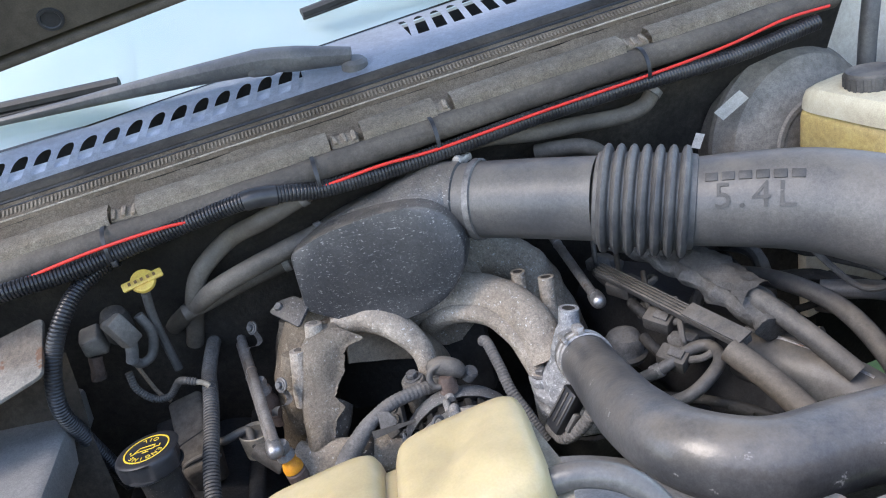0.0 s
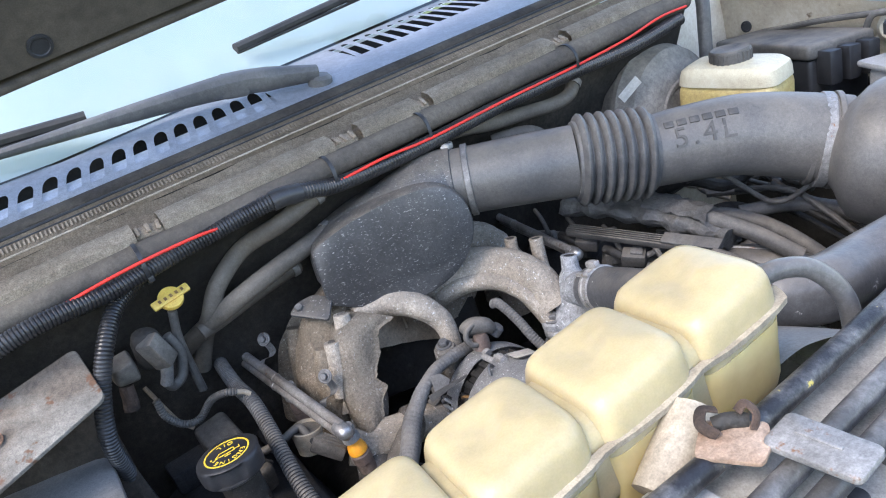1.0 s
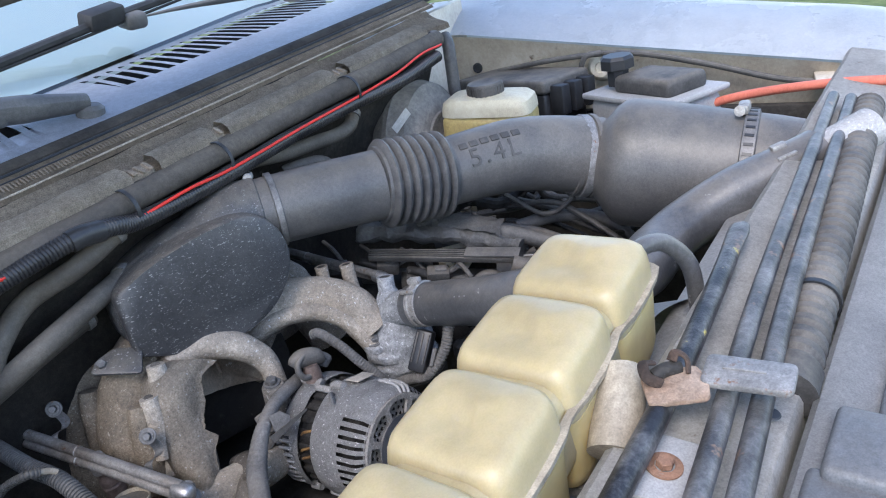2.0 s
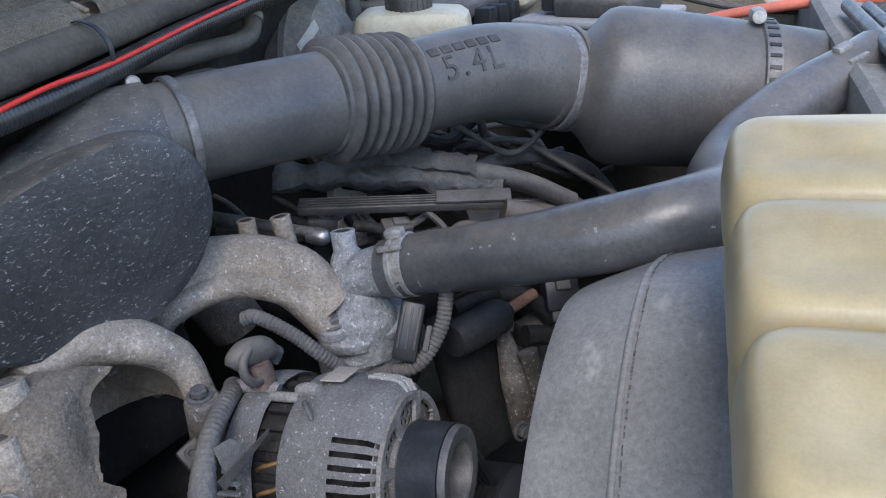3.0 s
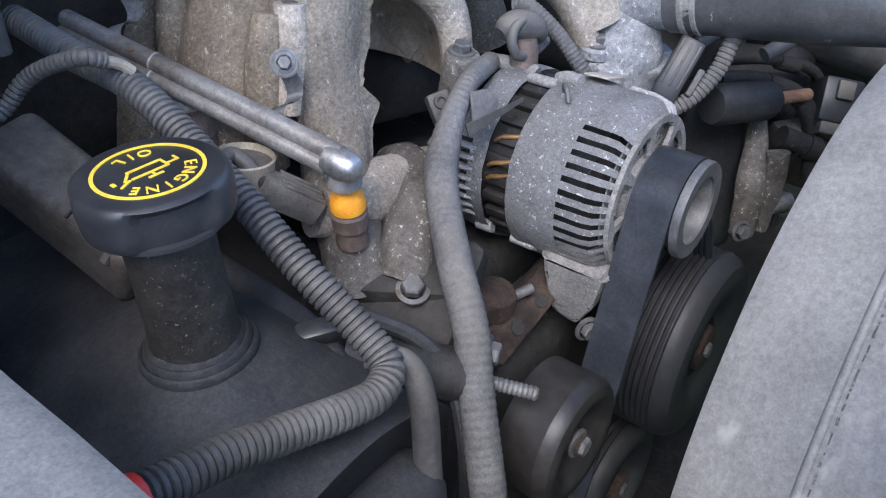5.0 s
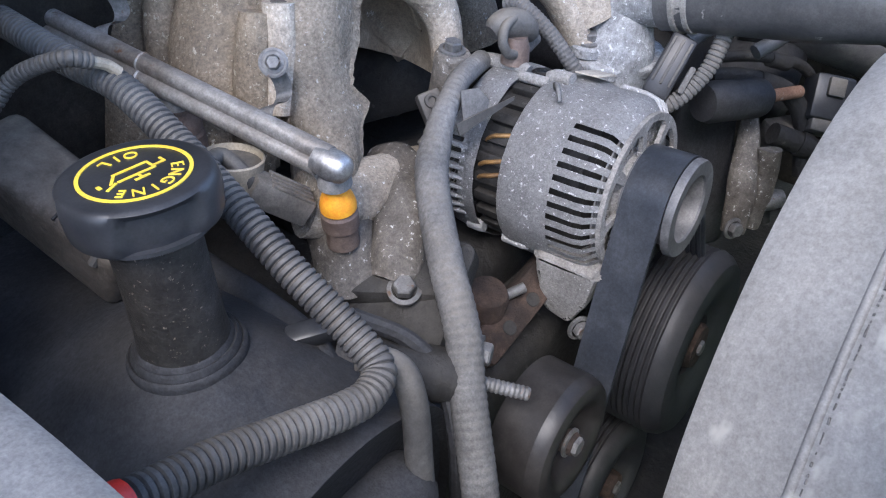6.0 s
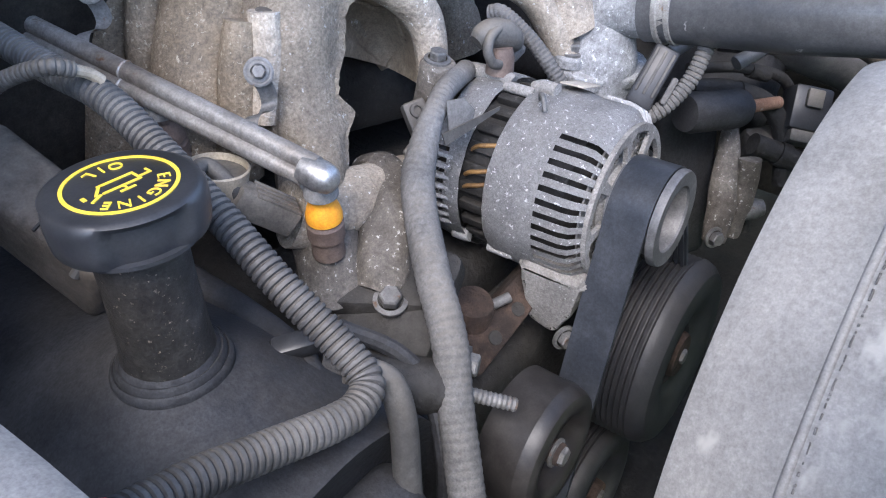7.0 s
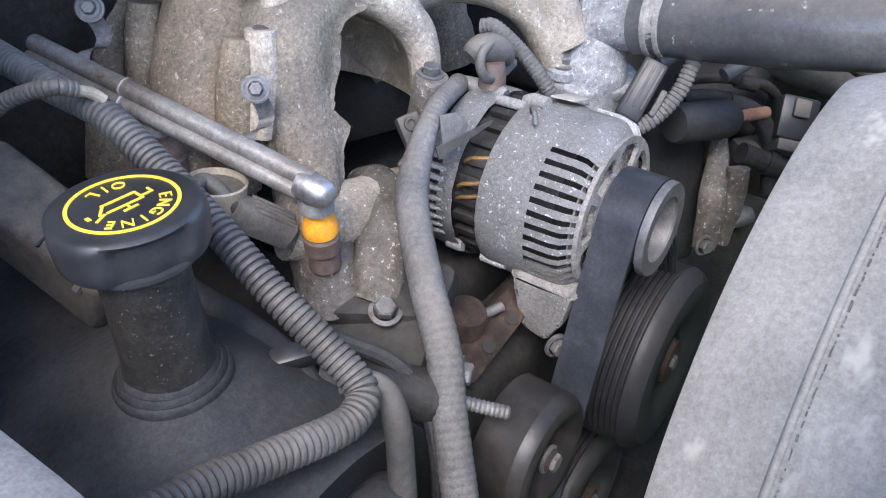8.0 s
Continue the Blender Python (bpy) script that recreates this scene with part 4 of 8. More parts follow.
# ---- upper radiator hose ----
rh = thing("radiator_hose", (0.25, -0.1, 1.1), "grey dusty upper radiator hose with steel clamps", "radiator hose")
RH = [(0.120, 0.100, 1.124), (0.117, 0.050, 1.136), (0.108, -0.030, 1.155), (0.101, -0.110, 1.178), (0.112, -0.180, 1.192), (0.160, -0.217, 1.188), (0.235, -0.218, 1.180), (0.300, -0.240, 1.190), (0.352, -0.290, 1.214), (0.400, -0.350, 1.232), (0.425, -0.375, 1.24)]
part("hose", tube(RH, lambda i, s: 0.0295 + 0.006 * min(1, 2.2 * s), 28, 10), HOSE, rh)
for p, d in (((0.1195, 0.078, 1.130), (-0.05, -0.97, 0.23)), ((0.392, -0.340, 1.229), (0.6, -0.76, 0.22))):
    cl = part("clamp", lathe(p, d, [(0.0302, -0.009), (0.0325, -0.008), (0.0325, -0.004), (0.0308, -0.003), (0.0308, 0.003), (0.0325, 0.004), (0.0325, 0.008), (0.0302, 0.009)], 36), ZINC, rh, "spring steel hose clamp")
    x, y, a = basis(d)
    part("clamp_ear", box(frame_of(Vector(p) + y * 0.036, d, x), (0.02, 0.012, 0.01), 0.003), ZINC, cl)
    part("clamp_ear", box(frame_of(Vector(p) - x * 0.02 + y * 0.029, d, x), (0.026, 0.006, 0.006), 0.002), ZINC, cl)
part("neck", lathe((0.42, -0.372, 1.238), (0.74, -0.62, 0.2), [(0.0, 0), (0.027, 0), (0.027, 0.09)], 28), CASTGREY, rh)
# printed code on the hose, too small to read
bm = bmesh.new()
for k in range(14):
    if k not in (3, 4, 11):
        s = k / 14
        p = Vector((0.112, -0.005, 1.149)).lerp(Vector((0.098, -0.125, 1.182)), s) + Vector((-0.0262, 0.004, 0.0185))
        box(frame_of(p, (-0.1, -0.96, 0.26), (0.55, 0.15, 0.8)), (0.0026, 0.0046, 0.0005), 0.0, bm=bm)
part("printed_code", bm, PRINTWHITE, rh)

# ---- coolant tank ----
tank = thing("coolant_tank", (-0.21, -0.27, 1.2), "aged cream plastic coolant tank with four rounded lobes", "coolant tank")
LOBES = ((-0.022, -0.120), (-0.123, -0.220), (-0.223, -0.319), (-0.322, -0.416))


def soft_box(cx, hx, cy, hy, rows_of, power=0.34, lean=0.0, sides=48):
    """A moulded block: rounded-square rings stacked by (height, share of the size)."""
    bm = bmesh.new()
    rows = []
    for z, g in rows_of:
        row = []
        for k in range(sides):
            a = 2 * math.pi * (k + 0.5) / sides
            c, s = math.cos(a), math.sin(a)
            px = hx * math.copysign(abs(c) ** power, c)
            py = hy * math.copysign(abs(s) ** power, s)
            row.append(bm.verts.new((cx + px * g + lean * py, cy + py * g, z - 0.04 * py + 0.09 * (cx + px + 0.11))))
        rows.append(row)
    for a, b in zip(rows, rows[1:]):
        for k in range(sides):
            bm.faces.new((a[k], a[(k + 1) % sides], b[(k + 1) % sides], b[k]))
    bm.faces.new(rows[0])
    bm.faces.new(rows[-1])
    return bm


for xa, xb in LOBES:
    cx, hx = (xa + xb) / 2, (xa - xb) / 2
    bm = soft_box(cx, hx, -0.256, 0.055, ((1.276, 0.99), (1.286, 1.0), (1.299, 0.985), (1.309, 0.955), (1.3155, 0.91), (1.3195, 0.83), (1.3215, 0.70), (1.3225, 0.45), (1.3225, 0.2)), lean=0.10)
    part("lobe", bm, CREAM, tank, angle=80)
    bm = soft_box(cx, hx * 0.99, -0.258, 0.053, ((1.212, 0.86), (1.216, 0.94), (1.226, 0.98), (1.276, 1.0)), lean=0.10)
    part("lower_lobe", bm, TANKLOW, tank, "yellower lower half of the tank", angle=80)
part("inner_body", box(pose(-0.219, -0.260, 1.260, -4, -5), (0.36, 0.090, 0.080), 0.02, 4), CREAM, tank)
# seam flange: a thin wavy rim that follows the lobes
rim = []
for xa, xb in LOBES:
    for share in (0.04, 0.2, 0.5, 0.8, 0.96):
        rim.append((xa + (xb - xa) * share, -0.309 - 0.007 * math.sin(math.pi * share) ** 0.5))
bm = bmesh.new()
rows = []
for x, y in [(-0.018, -0.205), (-0.013, -0.262), (-0.0135, -0.284), (-0.018, -0.298), (-0.022, -0.306)] + rim + [(-0.423, -0.310), (-0.425, -0.205)]:
    z = 1.288 + 0.09 * (x + 0.11) - 0.04 * (y + 0.256)
    inner = Vector((max(-0.405, min(-0.036, x)), max(y, -0.306) + 0.001, z))
    out = Vector((x, y, z))
    rows.append([bm.verts.new(inner + Vector((0, 0, 0.002))), bm.verts.new(out + Vector((0, 0, 0.002))), bm.verts.new(out - Vector((0, -0.001, 0.0035))), bm.verts.new(inner - Vector((0, 0, 0.0035)))])
for a, b in zip(rows, rows[1:]):
    for k in range(4):
        bm.faces.new((a[k], a[(k + 1) % 4], b[(k + 1) % 4], b[k]))
part("seam_flange", lumpy(bm, 0.0012, 40), CREAMDULL, tank, "thin wavy welded seam round the tank")
TN2 = Vector((-0.05, -0.12, 0.99)).normalized()
CT = Vector((-0.456, -0.211, 1.279))
tcap = part("cap", lathe(CT, TN2, [(0.03, -0.02), (0.034, -0.014), (0.034, 0.012), (0.031, 0.016), (0, 0.016)], 24), CAPBLACK, tank, "black ribbed pressure cap")
part("cap_label", lathe(CT + TN2 * 0.0163, TN2, [(0.0295, 0.0), (0.0295, 0.0006), (0, 0.0007)], 36), YELLOW, tcap, "yellow-rimmed white warning label")
part("cap_label_field", lathe(CT + TN2 * 0.0171, TN2, [(0.024, 0.0), (0.024, 0.0005), (0, 0.0006)], 36), LABEL, tcap)
LM = frame_of(CT + TN2 * 0.0179, (0.75, -0.6, 0), (0.6, 0.75, 0.1))
bm = bmesh.new()
for px, py, sx, sy in ((-0.010, 0.008, 0.008, 0.006), (0.007, 0.009, 0.009, 0.006), (-0.009, -0.007, 0.008, 0.004), (0.008, -0.006, 0.010, 0.003), (0.001, -0.001, 0.014, 0.002)):
    box(LM @ pose(px, py, 0, 0, 0, 20), (sx, sy, 0.0005), 0.0, bm=bm)
part("cap_symbol", bm, PRINTBLACK, tcap)
part("warning_triangle", prism(LM @ pose(-0.008, 0.012, 0.0006), [(-0.006, -0.004), (0.006, -0.004), (0.0, 0.006)], 0.0005, 0.0), ORANGE, tcap)
part("vent_hose", tube([(-0.04, -0.285, 1.305), (-0.01, -0.292, 1.310), (0.018, -0.305, 1.300), (0.034, -0.32, 1.270), (0.038, -0.325, 1.22)], 0.0085, 14, 8), HOSE, tank, "grey rubber vent hose")
part("filler_neck", tube([(-0.150, -0.316, 1.270), (-0.165, -0.322, 1.262), (-0.205, -0.330, 1.238)], 0.020, 24), CREAMDULL, tank)

# ---- fan shroud ----
shroud = thing("fan_shroud", (0.0, -0.18, 0.85), "dusty grey plastic fan shroud curving round the fan", "fan shroud")


def shroud_ring(y, grow, sides=96):
    """The edge of the shroud at a distance y in front of its engine-side rim: a round opening with slightly flattened flanks."""
    pts = []
    for k in range(sides + 1):
        a = math.pi * (1.12 - 1.16 * k / sides)
        c, q = math.cos(a), math.sin(a)
        px = 0.0202 + (0.3011 + grow) * math.copysign(abs(c) ** 1.268, c)
        pz = 0.8595 + (0.2986 + grow) * math.copysign(abs(q) ** 1.268, q)
        pts.append(Vector((px, y - 0.125 + 0.2257 * (pz - 1.0) - 0.1764 * px, pz)))
    return pts


def shroud_skin(steps):
    bm = bmesh.new()
    rows = [[bm.verts.new(p) for p in shroud_ring(y, g)] for y, g in steps]
    for a, b in zip(rows, rows[1:]):
        for k in range(len(a) - 1):
            bm.faces.new((a[k], a[k + 1], b[k + 1], b[k]))
    return bm


part("barrel", shroud_skin([(-0.004, -0.014), (0.0, -0.006), (0.0005, -0.002), (-0.002, 0.0), (-0.018, 0.0075), (-0.045, 0.0185), (-0.062, 0.0255)]), SHROUD, shroud)
part("bell", shroud_skin([(-0.062, 0.0255), (-0.069, 0.0290), (-0.078, 0.0323), (-0.11, 0.038), (-0.16, 0.049), (-0.21, 0.062)]), SHROUD, shroud)
bm = bmesh.new()
sweep(bm, shroud_ring(-0.0700, 0.0284), lambda i, s: 0.0030, 16)
part("moulding_ridge", bm, SHROUD, shroud, "low rounded ridge beside the seam", angle=180)
bm = bmesh.new()
line = resample(shroud_ring(-0.0760, 0.0329), 0.0014)
rnd = random.Random(8)
k = 0
while k < len(line) - 12:
    run = rnd.choice((1, 1, 2, 2, 3, 5))
    wide = rnd.uniform(0.0004, 0.0008)
    sweep(bm, line[k:k + run + 1], lambda i, s: wide, 6)
    k += run + rnd.choice((1, 1, 2, 3))
part("moulding_seam", lumpy(bm, 0.0005, 200), SEAMDARK, shroud, "broken gritty moulding seam")
part("top_shelf", box(pose(0.10, -0.325, 1.200, -12), (0.62, 0.08, 0.012), 0.005), SHROUD, shroud)
bm = bmesh.new()
for k in range(7):
    box(frame_of((-0.035 + 0.011 * k, -0.345, 1.219), (1, 0, 0), (0, 1, 0.2)), (0.007, 0.013, 0.001), 0.0, bm=bm)
part("raised_mark", bm, GRIME, shroud)

# ---- radiator support with its rods ----
sup = thing("radiator_support", (0, -0.42, 1.2), "dusty grey radiator support panel", "radiator support", kind="structure")
bm = extruded([(-0.355, 1.10), (-0.352, 1.246), (-0.36, 1.253), (-0.44, 1.238), (-0.459, 1.234), (-0.462, 1.228), (-0.463, 1.15)], -0.95, 0.95, 60, 0.003, Vector((1, -0.02, 0.004)))
lumpy(bm, 0.0015, 14)
part("top_panel", bm, SUPPORT, sup)
bm = extruded([(-0.468, 1.20), (-0.469, 1.230), (-0.474, 1.235), (-0.485, 1.236), (-0.50, 1.230), (-0.60, 1.205), (-0.78, 1.16), (-0.80, 0.7)], -0.95, 0.95, 20, 0.003, Vector((1, -0.02, 0.0)))
part("front_cover", bm, TRAY, sup, "pale grey plastic sight shield")
part("bolt_plate", prism(frame_of((-0.224, -0.396, 1.255), (1, 0.08, 0), (0, 1, 0.17)), [tuple(q) for q in rounded([(-0.032, -0.026), (0.032, -0.026), (0.032, 0.026), (-0.032, 0.026)], 0.009, 4)], 0.004, 0.001), TRAY, sup)
hex_bolt("bolt", (-0.224, -0.396, 1.255), (0, -0.17, 1), 0.0062, sup, RUST)
part("washer", lathe((-0.224, -0.396, 1.2555), (0, -0.17, 1), [(0.0125, 0), (0.0125, 0.0012), (0.008, 0.0016)], 28), RUST, sup)
for x in (-0.05, -0.13, 0.05):
    part("panel_hole", lathe((x, -0.445, 1.2415), (0, -0.2, 1), [(0.007, 0), (0.006, 0.001), (0, 0.0012)], 16), CAPBLACK, sup)

rod = thing("brace_rod", (-0.1, -0.38, 1.27), "scuffed black steel brace rod with a flattened tip", "brace rod", "brace rods")
part("shaft", tube([(-0.62, -0.384, 1.268), (-0.3, -0.382, 1.269), (-0.142, -0.381, 1.270), (0.02, -0.374, 1.271), (0.065, -0.371, 1.271)], 0.0090, 20, 8), RODYELLOW, rod)
bm = tube([(0.055, -0.3715, 1.271), (0.08, -0.370, 1.2715), (0.105, -0.369, 1.272), (0.124, -0.3675, 1.272)], lambda i, s: 0.0090 + 0.003 * s - 0.008 * max(0, s - 0.75), 16, 6, flat=0.6)
part("flattened_tip", bm, RODSTEEL, rod)
for yy, zz, xe in ((-0.410, 1.263, 0.60), (-0.433, 1.259, 0.60)):
    rod = thing("support_rod", (0, yy, zz), "long worn steel rod lying across the radiator support", "support rod", "brace rods")
    part("shaft", tube([(-0.62, yy - 0.03, zz - 0.004), (-0.3, yy - 0.018, zz), (0.0, yy, zz + 0.001), (0.3, yy + 0.01, zz + 0.002), (xe, yy + 0.018, zz + 0.004)], 0.0082, 20, 8), RODSTEEL, rod)
clip = thing("rod_clip", (-0.13, -0.42, 1.28), "bent rusty retaining clip gripping the rods", "clip")
bm = prism(frame_of((-0.143, -0.433, 1.285), (0.05, -1, 0), (1, 0.05, 0.1)), [tuple(q) for q in rounded([(-0.031, -0.017), (0.031, -0.016), (0.031, 0.015), (-0.031, 0.016)], 0.006, 4)], 0.006, 0.0016)
part("plate", bm, CLIPSTEEL, clip)
part("plate_slot", box(frame_of((-0.142, -0.430, 1.2856), (0.05, -1, 0), (1, 0.05, 0.1)), (0.030, 0.003, 0.0012), 0.0005), CLIPSTEEL, clip)
bm = prism(frame_of((-0.168, -0.388, 1.282), (0.5, -0.85, 0.02), (0.85, 0.5, 0.1)), [tuple(q) for q in rounded([(-0.022, -0.017), (0.020, -0.019), (0.024, 0.0), (0.020, 0.018), (-0.022, 0.016)], 0.005, 3)], 0.004, 0.001)
part("rusty_foot", bm, CLIPTAN, clip)
part("hook", tube([(-0.172, -0.380, 1.283), (-0.176, -0.371, 1.290), (-0.168, -0.366, 1.295), (-0.160, -0.370, 1.292)], 0.0018, 10, 6, flat=2.4), DARKRUST, clip)
part("hook", tube([(-0.154, -0.394, 1.283), (-0.147, -0.391, 1.291), (-0.148, -0.384, 1.296), (-0.154, -0.382, 1.292)], 0.0018, 10, 6, flat=2.4), DARKRUST, clip)
part("saddle", tube([(-0.166, -0.372, 1.284), (-0.158, -0.379, 1.2865), (-0.150, -0.386, 1.284)], 0.0055, 12, 6), GRIME, clip)
cd = thing("corrugated_drain_hose", (0.2, -0.46, 1.25), "fat black corrugated hose beside the rods", "hose")
part("hose", ribbed([(-0.085, -0.449, 1.232), (0.05, -0.447, 1.236), (0.2, -0.445, 1.241), (0.45, -0.441, 1.247), (0.6, -0.438, 1.25)], 0.021, 0.0185, 0.0045, 20), LOOM, cd)
part("end_cuff", tube([(-0.092, -0.4492, 1.2318), (-0.080, -0.449, 1.232), (-0.062, -0.4488, 1.2327)], 0.0225, 20, 6), RUBBER, cd, "smooth end cuff")
part("tie_strap", lathe((0.05, -0.447, 1.236), (1, 0.015, 0.033), [(0.0215, -0.003), (0.0236, -0.003), (0.0236, 0.003), (0.0215, 0.003)], 24), CAPBLACK, cd)
fb = thing("plastic_relay_box", (-0.06, -0.53, 1.2), "grey plastic box on the front sight shield", "plastic box")
part("body", box(frame_of((-0.150, -0.512, 1.230), (1, -0.03, 0), (0, 1, 0.05)), (0.075, 0.055, 0.036), 0.006, 3), BOXGREY, fb)
part("base", box(frame_of((-0.245, -0.545, 1.222), (1, -0.03, 0), (0, 1, 0.05)), (0.14, 0.145, 0.030), 0.006, 3), BOXGREY, fb)
part("front_step", box(frame_of((-0.08, -0.57, 1.215), (1, -0.03, 0), (0, 1, 0.1)), (0.26, 0.12, 0.03), 0.006, 3), BOXGREY, fb)

for ob in list(scene.collection.objects):
    if ob.parent is None and ob.name.split(".")[0] in ("radiator_support", "brace_rod", "support_rod", "rod_clip", "corrugated_drain_hose", "plastic_relay_box"):
        ob.location.y += 0.022
# ---- engine ----
block = thing("engine_block", (0, 0.3, 0.8), "dark greasy engine block under the manifold", "engine block")
part("block", lumpy(box(pose(0.0, 0.37, 0.71), (0.50, 0.60, 0.34), 0.05, 3), 0.012, 9), GRIME, block)
part("timing_cover", lumpy(box(pose(0.04, 0.10, 0.70), (0.42, 0.07, 0.36), 0.03, 3), 0.006, 12), GRIME, block)
part("valley", lumpy(box(pose(-0.02, 0.36, 0.88), (0.22, 0.46, 0.10), 0.03, 3), 0.008, 12), GRIME, block)

# Intake manifold: plenum, runners and the broken front mouth
man = thing("intake_manifold", (-0.05, 0.3, 1.05), "corroded dusty intake manifold with a broken front runner", "intake manifold")


def cast(points, radius, mat=CAST, name="runner", rough=0.004, sides=20, flat=1.0, up=None, label=""):
    bm = tube(points, radius, sides, 8, flat=flat, up=up)
    lumpy(bm, rough, 35, points[0][0] * 9)
    return part(name, bm, mat, man, label)


cast([(0.0, 0.30, 1.13), (0.0, 0.40, 1.14), (0.0, 0.55, 1.14), (0.0, 0.66, 1.12)], lambda i, s: 0.075, CAST, "plenum", flat=0.8)
for y in (0.335, 0.435, 0.535):
    cast([(-0.03, y + 0.02, 1.17), (-0.10, y + 0.012, 1.178), (-0.165, y, 1.160), (-0.205, y - 0.012, 1.115), (-0.222, y - 0.025, 1.06), (-0.232, y - 0.03, 1.0)], 0.037, CASTREAR, "runner", label="brown runner darkened for the shade under the hood")
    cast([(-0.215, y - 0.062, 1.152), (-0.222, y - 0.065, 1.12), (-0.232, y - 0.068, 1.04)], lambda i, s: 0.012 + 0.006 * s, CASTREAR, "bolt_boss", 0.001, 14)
    cast([(0.03, y + 0.05, 1.16), (0.09, y + 0.04, 1.155), (0.14, y + 0.03, 1.12), (0.165, y + 0.02, 1.06), (0.175, y, 1.0)], 0.036, CAST, "runner")
# the front passenger runner, open where the casting has broken away
PATH_R = [(-0.118, 0.292, 1.168), (-0.140, 0.280, 1.148), (-0.158, 0.268, 1.115), (-0.178, 0.252, 1.075), (-0.203, 0.222, 1.040), (-0.226, 0.190, 1.010), (-0.238, 0.165, 0.970)]
LEFT = catmull([(-0.150, 0.292, 1.176), (-0.186, 0.272, 1.170), (-0.204, 0.258, 1.145), (-0.213, 0.252, 1.112), (-0.222, 0.225, 1.07), (-0.232, 0.188, 1.025), (-0.238, 0.165, 0.97)], 7)
TORN = catmull([(-0.113, 0.234, 1.160), (-0.138, 0.236, 1.151), (-0.152, 0.232, 1.130), (-0.160, 0.225, 1.108), (-0.170, 0.213, 1.085), (-0.180, 0.199, 1.058), (-0.197, 0.165, 0.99)], 7)
bm = bmesh.new()
rnd = random.Random(3)
BITE = [rnd.uniform(-0.010, 0.006) for _ in range(20)]
rows = []
for i, (p, q) in enumerate(zip(LEFT, TORN)):
    tear = Vector((BITE[i // 4] + (BITE[i // 4 + 1] - BITE[i // 4]) * (i % 4) / 4 + rnd.uniform(-0.0016, 0.0016), 0.0, rnd.uniform(-0.001, 0.001)))
    row = [bm.verts.new(p + Vector((0.030, 0.055, -0.012))), bm.verts.new(p + Vector((0.004, 0.03, -0.004)))]
    for k in range(13):
        u = k / 12
        swell = 0.015 * math.sin(math.pi * min(1.0, u * 1.15)) ** 0.8
        row.append(bm.verts.new(p.lerp(q, u) + Vector((-0.55, -0.70, 0.35)) * swell + tear * (max(0.0, u - 0.6) / 0.4)))
    rows.append(row)
for a, b in zip(rows, rows[1:]):
    for k in range(len(a) - 1):
        bm.faces.new((a[k], a[k + 1], b[k + 1], b[k]))
bmesh.ops.solidify(bm, geom=bm.faces[:], thickness=0.005)
part("broken_runner", lumpy(bm, 0.005, 22), CAST, man, "front runner torn open along its ragged edge")
# Darker casting tone stands in for the shadow on this root.
bm = tube([p for p in PATH_R[3:]], 0.026, 18, 8)
part("runner_root", lumpy(bm, 0.004, 35), CASTDIRTSHADE, man)
for px, py, pz in ((-0.174, 0.272, 1.184), (-0.203, 0.262, 1.158)):
    cast([(px, py, pz), (px - 0.005, py - 0.004, pz - 0.03), (px - 0.012, py - 0.010, pz - 0.075)], lambda i, s: 0.0115 + 0.003 * s, CAST, "bolt_boss", 0.001, 16)
    part("boss_hole", lathe((px, py, pz), (0.05, -0.1, 1), [(0.006, 0.0004), (0.0055, 0.001), (0, 0.0011)], 14), CASTDIRTSHADE, man)
cast([(-0.190, 0.285, 1.115), (-0.198, 0.270, 1.085), (-0.208, 0.255, 1.05)], lambda i, s: 0.016 + 0.006 * s, CAST, "bracket_boss", 0.0015, 16)
# the loop over the first opening
cast([(-0.150, 0.286, 1.163), (-0.134, 0.286, 1.166), (-0.108, 0.276, 1.167), (-0.080, 0.257, 1.158), (-0.059, 0.241, 1.137), (-0.047, 0.228, 1.108), (-0.050, 0.218, 1.07)],
     lambda i, s: 0.0145 + 0.006 * math.sin(math.pi * min(1.0, s * 1.25)), CAST, "front_loop", 0.002, 22)
RIM = catmull([Vector(q) for q in ((-0.147, 0.268, 1.112), (-0.145, 0.270, 1.120), (-0.140, 0.274, 1.136), (-0.122, 0.282, 1.158), (-0.095, 0.270, 1.169), (-0.070, 0.253, 1.155), (-0.055, 0.240, 1.132), (-0.047, 0.231, 1.105), (-0.049, 0.222, 1.060))], 6)
APEX = Vector((-0.020, 0.294, 1.052))
bm = bmesh.new()
rows = []
for i, p in enumerate(RIM):
    row = []
    for j in range(11):
        c = j / 10
        step = 0.004 if 0.28 < i / (len(RIM) - 1) < 0.86 and j >= 4 else 0.0
        row.append(bm.verts.new(p.lerp(APEX, c) + Vector((0.69, 0.645, -0.32)) * (0.022 * math.sin(math.pi * c) ** 0.7 + step)))
    rows.append(row)
for a, b in zip(rows, rows[1:]):
    for j in range(10):
        bm.faces.new((a[j], a[j + 1], b[j + 1], b[j]))
bmesh.ops.remove_doubles(bm, verts=bm.verts[:], dist=0.0002)
bmesh.ops.solidify(bm, geom=bm.faces[:], thickness=0.003)
part("cavity_wall", lumpy(bm, 0.0012, 40), CASTBROWN, man, "brown-stained inner wall of the runner", angle=60)
ridge = [p.lerp(APEX, 0.34 + 0.05 * math.sin(i * 0.55)) + Vector((0.69, 0.645, -0.32)) * 0.0200 for i, p in enumerate(RIM) if 0.26 < i / (len(RIM) - 1) < 0.84]
bm = bmesh.new()
sweep(bm, ridge, 0.0024, 8)
part("cavity_ridge", lumpy(bm, 0.001, 120), CASTBROWN, man, "curved step inside the runner")
